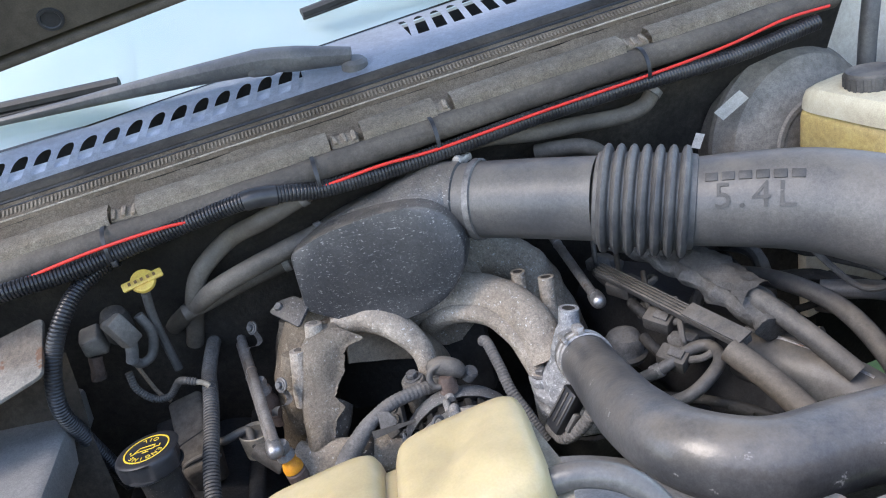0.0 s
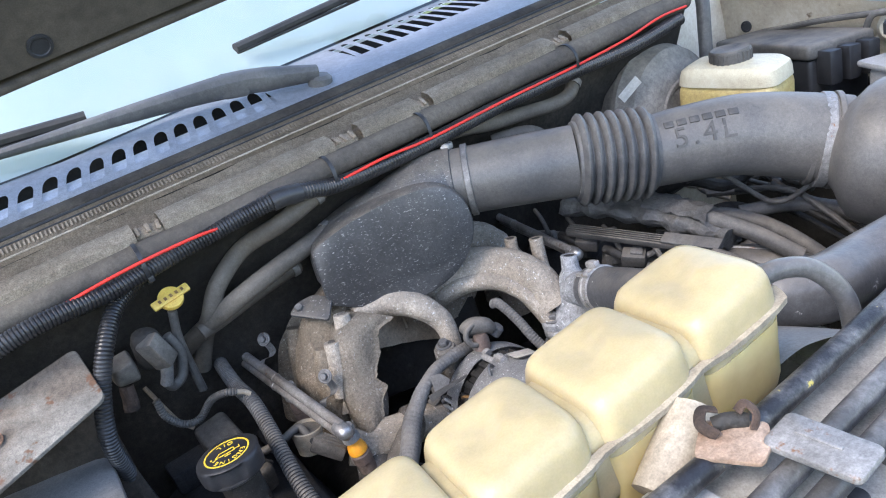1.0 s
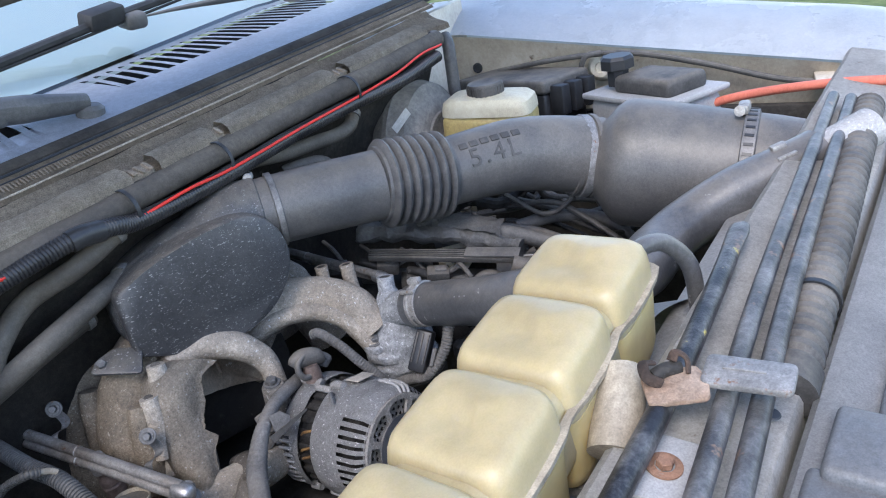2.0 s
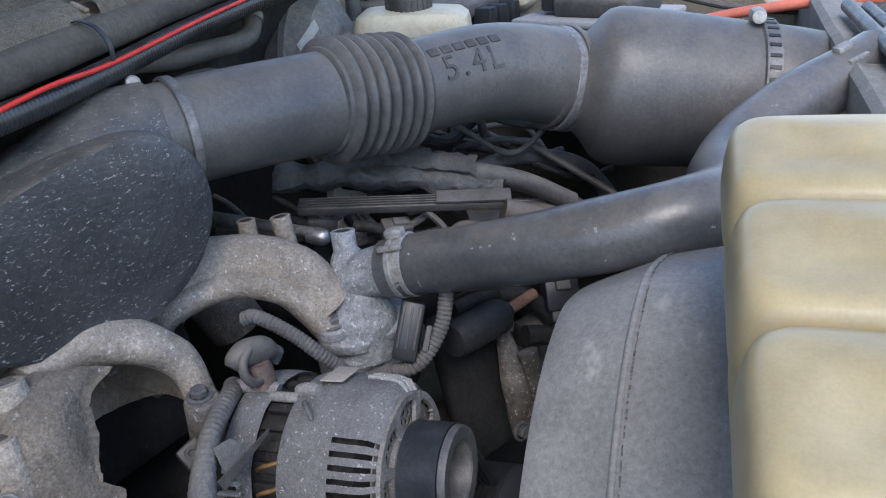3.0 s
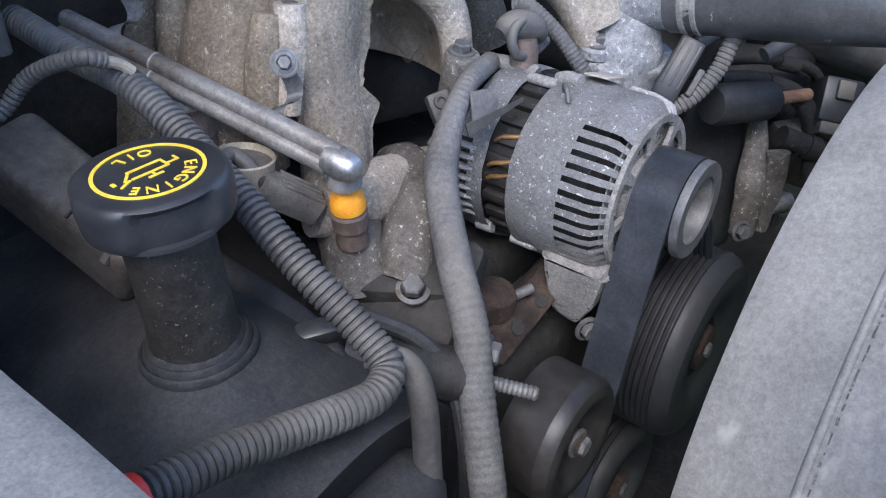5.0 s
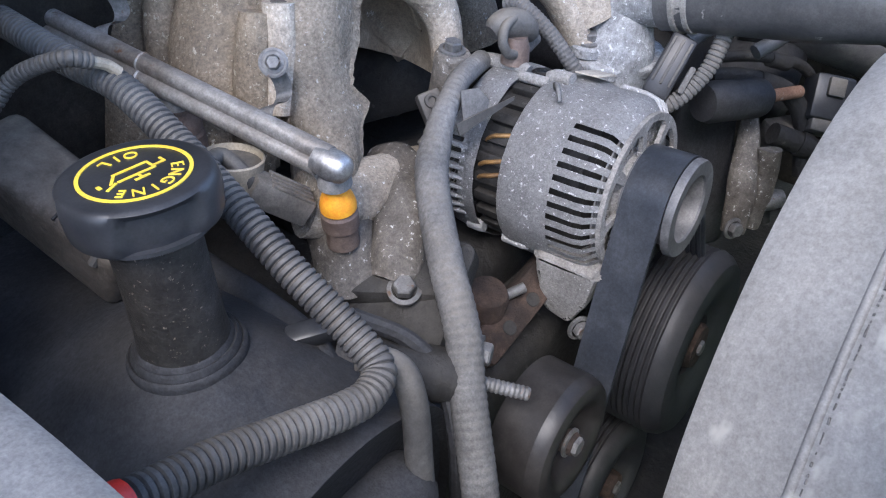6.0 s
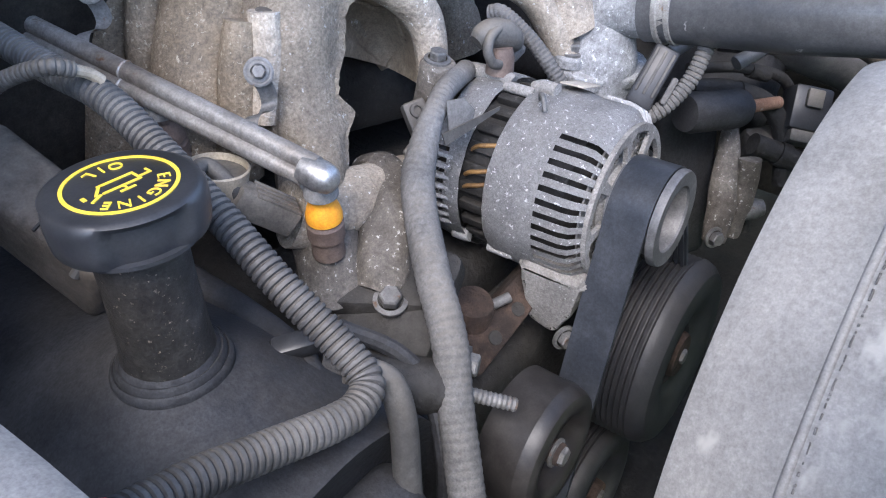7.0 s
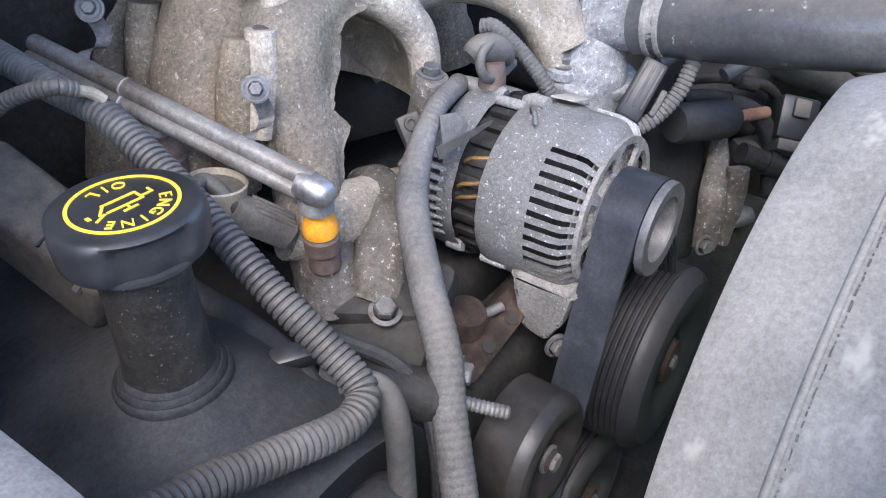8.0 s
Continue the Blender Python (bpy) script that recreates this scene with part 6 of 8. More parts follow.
rail, a, b = fuel_rail((-0.256, 0.163, 1.095), (-0.293, 0.425, 1.137), 1, "steel fuel rail along the passenger cylinder bank")
injector((-0.2525, 0.170, 1.088), (0.15, 0.02, -0.98), "fuel injector with an orange plastic body")
injector((-0.272, 0.30, 1.11), (0.15, 0.02, -0.98), "brown fuel injector half hidden under the rail", BROWN)
for p in ((-0.235, 0.237, 1.131), (-0.264, 0.366, 1.161)):
    p = Vector(p)
    fold = catmull([p + Vector(q) for q in ((0.0, 0.0, 0.004), (0.001, -0.001, -0.006), (0.004, -0.003, -0.015), (0.004, -0.004, -0.023), (-0.003, -0.006, -0.027), (-0.011, -0.006, -0.025), (-0.017, -0.007, -0.028), (-0.020, -0.008, -0.036))], 4)
    bm = bmesh.new()
    rows = [[bm.verts.new(q + Vector((0.50, -0.42, 0.18)) * side) for side in (-0.0085, 0.0085)] for q in fold]
    for a2, b2 in zip(rows, rows[1:]):
        bm.faces.new((a2[0], a2[1], b2[1], b2[0]))
    bmesh.ops.solidify(bm, geom=bm.faces[:], thickness=0.0018)
    part("bracket", bm, CLIPSTEEL, rail, "folded steel clamp strap")
    part("washer", lathe(p, (-0.62, -0.60, 0.45), [(0.0100, -0.001), (0.0100, 0.001), (0.0085, 0.0016), (0.006, 0.0008), (0.0, 0.0008)], 28), BOLTGREY, rail)
    hex_bolt("bolt", p + Vector((-0.0006, -0.0006, 0.0005)), (-0.62, -0.60, 0.45), 0.0048, rail, BOLTGREY)
fuel_rail((0.189, 0.208, 1.125), (0.205, 0.47, 1.15), -1, "steel fuel rail along the driver cylinder bank")
con = thing("injector_connector", (-0.285, 0.187, 1.06), "dusty grey injector plug with ribbed sides", "connector")
CM = frame_of((-0.273, 0.200, 1.058), (0.66, -0.50, -0.56), (0.5, 0.75, 0.0))
pg = part("plug", box(CM, (0.045, 0.022, 0.020), 0.003), PLUGBROWN, con)
for k in range(4):
    part("plug_rib", box(CM @ pose(0.004, -0.009 + 0.006 * k, 0.0105), (0.032, 0.003, 0.002), 0.0005), PLUGBROWN, pg)
part("boot", tube([CM @ Vector((-0.018, 0, 0)), CM @ Vector((-0.032, 0.002, 0.006)), CM @ Vector((-0.046, 0.010, 0.006)), (-0.322, 0.222, 1.088), (-0.345, 0.235, 1.080)], 0.0055, 12, 6), RUBBER, con)
pot = thing("coil_boot_cup", (-0.30, 0.235, 1.04), "pale plastic cup round a coil boot", "cup")
part("cup", lathe((-0.289, 0.228, 1.050), (0.1, 0, 1), [(0.017, 0), (0.0215, 0.034), (0.0203, 0.035), (0.016, 0.004), (0.0, 0.003)], 32), CREAMDULL, pot)
part("boot_inside", lathe((-0.289, 0.228, 1.054), (0.1, 0, 1), [(0.0165, 0), (0.0198, 0.026), (0.008, 0.027), (0, 0.027)], 28), RUBBER, pot)

# ---- oil filler and valve cover ----
vc = thing("valve_cover", (-0.38, 0.2, 0.95), "matt dark grey plastic valve cover", "valve cover")
bm = bmesh.new()
rows = []
SECTION = catmull([(-0.60, 0, 0.78), (-0.565, 0, 0.875), (-0.52, 0, 0.945), (-0.47, 0, 0.982), (-0.42, 0, 1.000), (-0.37, 0, 1.003), (-0.33, 0, 0.995), (-0.295, 0, 0.975), (-0.275, 0, 0.93), (-0.27, 0, 0.8)], 4)
for i in range(50):
    y = 0.035 + 0.62 * i / 49
    e = 0.02 * (1 if i == 0 else 0)
    # the cover swells up to meet the filler neck
    rows.append([bm.verts.new((q.x, y + e, q.z - e + 0.035 * math.exp(-((q.x + 0.390) ** 2 + (y - 0.157) ** 2) / 0.0062))) for q in SECTION])
for p, q in zip(rows, rows[1:]):
    for j in range(len(SECTION) - 1):
        bm.faces.new((p[j], p[j + 1], q[j + 1], q[j]))
bm.faces.new(rows[0])
lumpy(bm, 0.0025, 14)
part("cover", bm, VALVE, vc, angle=60)
for k in range(9):
    part("cooling_rib", box(frame_of((-0.431 + 0.0064 * k, 0.137 - 0.0014 * k, 0.9965 + 0.0022 * k), (0.25, 0.95, 0.05), (0.9, -0.25, 0.3)), (0.024, 0.0032, 0.006), 0.001), VALVE, vc)
for k in range(11):
    part("long_rib", tube([(-0.56 + 0.012 * k, 0.62, 0.895 + 0.0085 * k), (-0.556 + 0.012 * k, 0.35, 0.893 + 0.0085 * k), (-0.55 + 0.012 * k, 0.10, 0.890 + 0.0085 * k)], 0.0035, 8, 6), VALVE, vc)
part("cover_step", lumpy(tube([(-0.305, 0.60, 1.0), (-0.308, 0.30, 1.0), (-0.315, 0.15, 0.999), (-0.345, 0.095, 0.997), (-0.40, 0.07, 0.99)], 0.012, 12, 8, flat=0.6), 0.001, 30), VALVE, vc)
part("harness_clip", lumpy(box(frame_of((-0.322, 0.128, 1.012), (0.7, -0.6, 0.2), (0.4, 0.7, 0.2)), (0.03, 0.014, 0.014), 0.003), 0.002, 60), CAPBLACK, vc)
part("front_edge", tube([(-0.292, 0.120, 1.010), (-0.276, 0.085, 0.998), (-0.272, 0.060, 0.975), (-0.285, 0.035, 0.935), (-0.29, 0.025, 0.86)], 0.006, 10, 8), VALVE, vc)
part("front_cover", lumpy(box(frame_of((-0.372, 0.056, 0.89), (1, -0.1, 0), (0, 1, 0.25)), (0.11, 0.05, 0.16), 0.02, 3), 0.002, 20), VALVE, vc)
part("rear_plate", lumpy(box(frame_of((-0.415, 0.50, 1.030), (1, 0.05, 0.05), (0, 1, 0.10)), (0.085, 0.26, 0.035), 0.006, 2), 0.003, 40), VALVE, vc)
bm = tube([(-0.335, 0.055, 0.955), (-0.358, 0.048, 0.953)], 0.005, 12)
part("cover_stud", bm, ZINC, vc)
hex_bolt("bolt", (-0.352, 0.03, 0.925), (-0.1, -0.9, 0.2), 0.006, vc, BOLTGREY)
NA = Vector((-0.0267, 0.0711, 1.0)).normalized()
CAPC = Vector((-0.3933, 0.1646, 1.1369))
NB = Vector((-0.3895, 0.1575, 1.040))
part("filler_neck", lumpy(lathe(NB, (CAPC - NB), [(0.0275, -0.01), (0.0258, 0.002), (0.0245, 0.014), (0.0236, 0.05), (0.0238, 0.090)], 36), 0.0006, 80), NECK, vc, "oil-stained filler neck")
part("neck_base", lathe(NB, (CAPC - NB), [(0.0368, -0.020), (0.0358, -0.0140), (0.0350, -0.0120), (0.0342, -0.0122), (0.0340, -0.0085), (0.0332, -0.0058), (0.0318, -0.0046), (0.0308, -0.0055), (0.0300, -0.0026), (0.0288, -0.0008), (0.0274, -0.0014), (0.0264, 0.0012), (0.025, 0.0030), (0.0235, 0.003)], 56), VALVE, vc)
GRIP_UP = Vector((0.25, -0.95, 0))
GRIP_UP = (GRIP_UP - NA * GRIP_UP.dot(NA)).normalized()
GRIP_ACROSS = GRIP_UP.cross(NA)
cap = thing("oil_filler_cap", CAPC, "black engine oil cap with yellow print on a filler neck", "oil cap")
bm = bmesh.new()
x, y, a = basis(NA)
prof = [(0.88, -0.0158), (0.945, -0.0150), (0.975, -0.0125), (0.99, -0.007), (1.0, 0.0), (0.995, 0.003), (0.98, 0.0055), (0.95, 0.0078), (0.91, 0.0090), (0.86, 0.0095)]
rows = []
for g, h in prof:
    row = []
    for k in range(160):
        t = 2 * math.pi * k / 160
        d = math.atan2((math.cos(t) * x + math.sin(t) * y).dot(GRIP_UP), (math.cos(t) * x + math.sin(t) * y).dot(GRIP_ACROSS)) - radians(54)
        wave = 0.0392 - 0.0068 * (0.5 + 0.5 * math.tanh(3.0 * math.cos(3 * d))) * min(1.0, max(0.0, (0.0070 - h) / 0.003))
        row.append(bm.verts.new(CAPC + a * h + wave * g * (math.cos(t) * x + math.sin(t) * y)))
    rows.append(row)
for p, q in zip(rows, rows[1:]):
    for k in range(160):
        bm.faces.new((p[k], p[(k + 1) % 160], q[(k + 1) % 160], q[k]))
bm.faces.new(rows[0])
bm.faces.new(rows[-1])
capbody = part("body", bm, CAPBLACK, cap, angle=40)
part("under_flange", lathe(CAPC, NA, [(0.027, -0.0205), (0.0318, -0.0190), (0.0345, -0.0172), (0.0345, -0.0150), (0.0, -0.0145)], 48), CAPBLACK, cap)
part("print_ring", lathe(CAPC + NA * 0.0096, NA, [(0.0254, 0.0), (0.0254, 0.0005), (0.0273, 0.0005), (0.0273, 0.0)], 64), YELLOW, capbody, "yellow printed ring")
TU = Vector((-0.08, -0.99, 0))
TU = (TU - NA * TU.dot(NA)).normalized()
TR = TU.cross(NA)
CAPM = Matrix((TR, TU, NA)).transposed().to_4x4()
CAPM.translation = CAPC + NA * 0.0098


def arc_word(word, radius, centre_deg, step, size, inward):
    """Letters one by one round the cap."""
    bm = bmesh.new()
    n = len(word)
    for i, ch in enumerate(word):
        d = centre_deg + (i - (n - 1) / 2) * step * (1 if inward else -1)
        one = letters(ch, size, 0.0003)
        turn = d + 90 if inward else d - 90
        one.transform(CAPM @ pose(radius * math.cos(radians(d)), radius * math.sin(radians(d)), 0, 0, 0, turn))
        join_into(bm, one)
    return bm


part("word_engine", arc_word("ENGINE", 0.0194, 97, 22.5, 0.0090, False), YELLOW, capbody, "printed word ENGINE")
part("word_oil", arc_word("OIL", 0.0190, 266, 21, 0.0092, True), YELLOW, capbody, "printed word OIL")
bm = bmesh.new()
for px, py, sx, sy, rot in ((0.0, -0.0055, 0.021, 0.0015, 0), (0.0105, -0.0015, 0.0015, 0.0085, 0), (-0.0125, -0.0015, 0.0105, 0.0015, -52), (-0.0005, 0.0025, 0.0225, 0.0015, 0), (-0.0165, 0.0045, 0.0085, 0.0015, -28), (0.0, 0.0048, 0.0013, 0.0045, 0), (0.0, 0.0072, 0.009, 0.0014, 0), (0.0145, 0.0005, 0.0075, 0.0014, 0), (0.0178, -0.0015, 0.0014, 0.005, 0), (-0.0215, 0.0005, 0.0022, 0.0032, 0)):
    box(CAPM @ pose(-px * 0.88, py * 0.94, 0, 0, 0, -rot), (sx * 0.88, sy, 0.0005), 0.0, bm=bm)
part("oil_can_symbol", bm, YELLOW, capbody, "printed oil can symbol")

# ---- conduits and hoses ----
def conduit(name, label, pts, r, kind="ribbed", mat=LOOM, pitch=0.0045, depth=0.0013):
    c = thing(name, pts[0], label, "wiring conduit", "wiring conduits")
    if kind in ("ribbed", "soft"):
        part("sleeve", ribbed(pts, r, pitch, depth, 16, kind == "soft"), mat, c)
    elif kind == "wrapped":
        part("sleeve", wrapped(pts, r), mat, c)
    else:
        part("sleeve", tube(pts, r, 14, 8), mat, c)
    return c


c = conduit("ribbed_conduit", "grey ribbed wiring conduit bending across the valve cover",
            [(-0.31, 0.52, 1.13), (-0.325, 0.42, 1.142), (-0.331, 0.325, 1.139), (-0.328, 0.271, 1.134), (-0.330, 0.221, 1.116), (-0.335, 0.168, 1.096), (-0.337, 0.124, 1.073), (-0.334, 0.085, 1.049), (-0.336, 0.062, 1.036), (-0.350, 0.055, 1.032),
             (-0.368, 0.056, 1.034), (-0.41, 0.064, 1.046), (-0.442, 0.068, 1.058), (-0.469, 0.069, 1.067), (-0.53, 0.07, 1.088)], 0.0102, pitch=0.0045, depth=0.0017)
part("end_tape", tube([(-0.486, 0.0690, 1.0728), (-0.498, 0.0692, 1.0770), (-0.512, 0.0694, 1.0820)], 0.0114, 14), RED, c, "strip of red tape")
c = conduit("taped_cable", "thick cable wrapped in dusty grey tape beside the alternator",
            [(-0.030, 0.200, 1.080), (-0.046, 0.190, 1.087), (-0.071, 0.182, 1.092), (-0.108, 0.171, 1.094), (-0.138, 0.161, 1.085), (-0.158, 0.153, 1.072), (-0.177, 0.143, 1.058), (-0.197, 0.124, 1.042), (-0.226, 0.092, 1.024), (-0.248, 0.062, 1.000), (-0.268, 0.041, 0.970), (-0.283, 0.023, 0.944), (-0.294, 0.008, 0.915), (-0.30, -0.002, 0.87), (-0.30, 0.0, 0.78)], lambda share: 0.0090 + 0.0038 * min(1.0, max(0.0, (share - 0.20) / 0.10)), "soft", TAPE, 0.0058, 0.0005)
part("tape_tail", prism(frame_of((-0.140, 0.146, 1.074), (0.92, -0.25, 0.22), (0, 0.3, 1)), [(0.0, -0.004), (0.056, -0.0012), (0.058, 0.0012), (0.0, 0.006)], 0.0015, 0.0), RUBBER, c, "loose tail of tape")
part("tape_flap", lumpy(prism(frame_of((-0.126, 0.150, 1.086), (0.85, -0.42, 0.1), (0.1, 0.25, 1)), [(-0.004, -0.012), (0.016, -0.009), (0.021, 0.001), (0.013, 0.013), (-0.002, 0.014)], 0.0016, 0.0004), 0.001, 60), TAPE, c, "peeling flap of cloth tape")
conduit("thin_conduit", "thin ribbed conduit dropping past the valve cover", [(-0.336, 0.075, 1.036), (-0.322, 0.058, 1.026), (-0.322, 0.046, 1.005), (-0.328, 0.036, 0.97), (-0.335, 0.026, 0.93), (-0.335, 0.02, 0.84)], 0.0088, "plain", RUBBER)
conduit("sensor_conduit", "small ribbed conduit ending in a pale tip", [(-0.429, 0.325, 1.172), (-0.427, 0.320, 1.148), (-0.411, 0.317, 1.127), (-0.391, 0.315, 1.124), (-0.374, 0.310, 1.140), (-0.365, 0.298, 1.150), (-0.353, 0.279, 1.158), (-0.340, 0.275, 1.1535)], 0.0052, pitch=0.0036, depth=0.0009, mat=RUBBER)
conduit("alternator_lead", "short ribbed lead dropping behind the alternator", [(0.030, 0.216, 1.112), (0.033, 0.203, 1.114), (0.036, 0.172, 1.096), (0.039, 0.146, 1.072), (0.050, 0.128, 1.044), (0.062, 0.112, 1.010)], 0.0074, "soft", TAPE, 0.0040, 0.0007)
plug = thing("alternator_plug", (-0.03, 0.17, 1.1), "grey rubber boot over the alternator terminal", "connector")
part("boot", lumpy(tube([(-0.050, 0.180, 1.116), (-0.042, 0.177, 1.121), (-0.030, 0.172, 1.121), (-0.019, 0.166, 1.116), (-0.012, 0.162, 1.108)], lambda i, s: 0.0125 * max(0.3, math.sin(math.pi * (0.12 + 0.76 * s)) ** 0.6), 20, 8), 0.0008, 60), RUBBER, plug)
part("clip_ring", tube([(-0.036, 0.168, 1.127), (-0.048, 0.168, 1.124), (-0.054, 0.166, 1.114), (-0.051, 0.162, 1.104), (-0.043, 0.160, 1.101)], 0.0042, 12, 8), RUBBER, plug)
part("terminal", lathe((-0.034, 0.164, 1.094), (0.05, 0.05, 1), [(0.0, -0.004), (0.012, -0.004), (0.0115, 0.010), (0.009, 0.018), (0, 0.018)], 20), BROWN, plug, "reddish terminal base")
part("rear_cap", lathe((-0.004, 0.170, 1.100), (0.5, -0.3, 0.6), [(0.0, -0.006), (0.0095, -0.006), (0.0095, 0.006), (0.007, 0.009), (0.0, 0.009)], 18), TAPE, plug)
hc2 = thing("harness_clip", (-0.1, 0.205, 1.05), "grey plastic harness clip with two holes", "clip")
HCM = frame_of((-0.104, 0.196, 1.062), (0.85, -0.45, 0.25), (0.2, 0.5, 0.85))
part("body", lumpy(box(HCM, (0.020, 0.030, 0.012), 0.003), 0.001, 60), RUBBER, hc2)
for py in (-0.007, 0.007):
    part("eye", lathe(HCM @ Vector((0.0, py, 0.006)), HCM.to_3x3() @ Vector((0, 0, 1)), [(0.0035, 0.0), (0.006, 0.0), (0.006, 0.003), (0.0035, 0.003), (0.0035, 0.0)], 18), RUBBER, hc2)
part("tail", box(HCM @ pose(-0.012, -0.022, 0, 0, 0, 25), (0.018, 0.014, 0.006), 0.002), RUBBER, hc2)
part("tail", box(HCM @ pose(0.004, -0.030, -0.004, 0, 0, -10), (0.020, 0.008, 0.008), 0.002), CAPBLACK, hc2)
sensor = thing("coolant_sensor_plug", (0.11, 0.07, 1.08), "grey sensor connector on a taped lead", "connector")
SM = frame_of((0.084, 0.0705, 1.076), (0.54, -0.12, 0.83), (-0.176, 0.96, 0.253))
sp = part("plug", box(SM, (0.058, 0.024, 0.022), 0.003), CAPBLACK, sensor)
for k in range(3):
    part("plug_rib", box(SM @ pose(0.004, -0.008 + 0.008 * k, 0.0115), (0.042, 0.0025, 0.002), 0.0005), RUBBER, sp)
part("lock", box(SM @ pose(-0.004, -0.019, 0.002), (0.026, 0.006, 0.010), 0.002), TAPE, sp)
part("lead", ribbed([(0.118, 0.038, 1.112), (0.110, 0.038, 1.100), (0.099, 0.041, 1.077), (0.084, 0.051, 1.056), (0.072, 0.066, 1.042), (0.070, 0.088, 1.036), (0.072, 0.12, 1.02)], 0.0078, 0.0046, 0.0012), TAPE, sensor)

# bundle along the firewall
pipe = thing("firewall_pipe", (0, 0.325, 1.37), "long dusty black pipe strapped along the firewall", "pipe")
P0 = Vector((0, 0.322, 1.372))
part("pipe", lumpy(tube([P0 + ALONG * x + Vector((0, 0.004 * math.sin(8 * x), 0)) for x in (-1.0, -0.7, -0.378, -0.2, 0.0, 0.2, 0.345, 0.5, 0.643)], 0.0165, 18, 10), 0.0012, 20), SEAL, pipe)
part("end_cap", lathe(P0 + ALONG * 0.643, (1, 0, 0.03), [(0.0175, -0.015), (0.018, 0.0), (0.014, 0.006), (0, 0.006)], 20), RUBBER, pipe)
for x in (-0.378, -0.111, 0.048, 0.345):
    tie = thing("zip_tie", P0 + ALONG * x, "black zip tie holding the wiring to the pipe", "zip tie", "zip ties")
    part("loop", lathe(P0 + ALONG * x + Vector((0, -0.006, -0.008)), (1, 0, 0), [(0.0255, -0.0025), (0.0268, -0.0025), (0.0268, 0.0025), (0.0255, 0.0025), (0.0255, -0.0025)], 28), CAPBLACK, tie)
    part("head", box(pose(*(P0 + ALONG * x + Vector((0.002, -0.026, -0.024)))), (0.007, 0.007, 0.008), 0.001), CAPBLACK, tie)
w = conduit("firewall_loom", "black glossy split loom with a red wire along the firewall",
            [P0 + ALONG * -1.0 + Vector((0, -0.03, -0.045)), P0 + ALONG * -0.7 + Vector((0, -0.035, -0.04)), (-0.53, 0.272, 1.342), (-0.427, 0.288, 1.341), (-0.337, 0.302, 1.347), (-0.247, 0.297, 1.358), (-0.195, 0.287, 1.364), (-0.15, 0.290, 1.357), (-0.111, 0.298, 1.347)]
            + [P0 + ALONG * x + Vector((0, -0.020 + dy, -0.026 + dz)) for x, dy, dz in ((-0.03, 0, 0.0), (0.048, 0, 0), (0.2, 0.004, 0.002), (0.345, 0, 0), (0.48, -0.004, -0.004), (0.6, -0.006, 0.004))], 0.0112, mat=LOOMBLACK, pitch=0.0045)
part("tape_band", tube([(-0.205, 0.2885, 1.3632), (-0.19, 0.287, 1.3638), (-0.165, 0.2885, 1.3595)], 0.0128, 16, 6), LOOMBLACK, w, "smooth taped stretch of loom")
red = thing("red_wire", (0, 0.30, 1.36), "bright red wire running along the firewall loom", "wire")
part("wire", tube([P0 + ALONG * x + Vector((0, -0.026 + dy, -0.016 + dz)) for x, dy, dz in ((-1.0, -0.004, -0.008), (-0.7, -0.014, -0.004), (-0.55, -0.012, 0.004), (-0.45, -0.008, 0.014), (-0.378, -0.005, 0.017), (-0.31, -0.004, 0.016), (-0.275, 0.002, 0.011), (-0.247, 0.006, 0.010), (-0.195, -0.005, 0.014), (-0.15, -0.003, 0.007), (-0.111, -0.002, 0.0), (-0.03, -0.004, 0.002), (0.048, -0.004, -0.002), (0.2, -0.002, 0.0), (0.345, -0.002, 0.0), (0.46, -0.004, 0.004), (0.55, 0.0, 0.012), (0.62, 0.0, 0.010))], 0.0021, 10, 8), RED, red)
conduit("hanging_loom", "black ribbed loom hanging down from the firewall wiring",
        [(-0.378, 0.315, 1.345), (-0.392, 0.325, 1.328), (-0.429, 0.292, 1.316), (-0.459, 0.261, 1.285), (-0.483, 0.25, 1.238), (-0.496, 0.251, 1.187), (-0.495, 0.27, 1.134), (-0.489, 0.288, 1.075), (-0.48, 0.30, 1.02)], 0.0105, mat=LOOMBLACK)
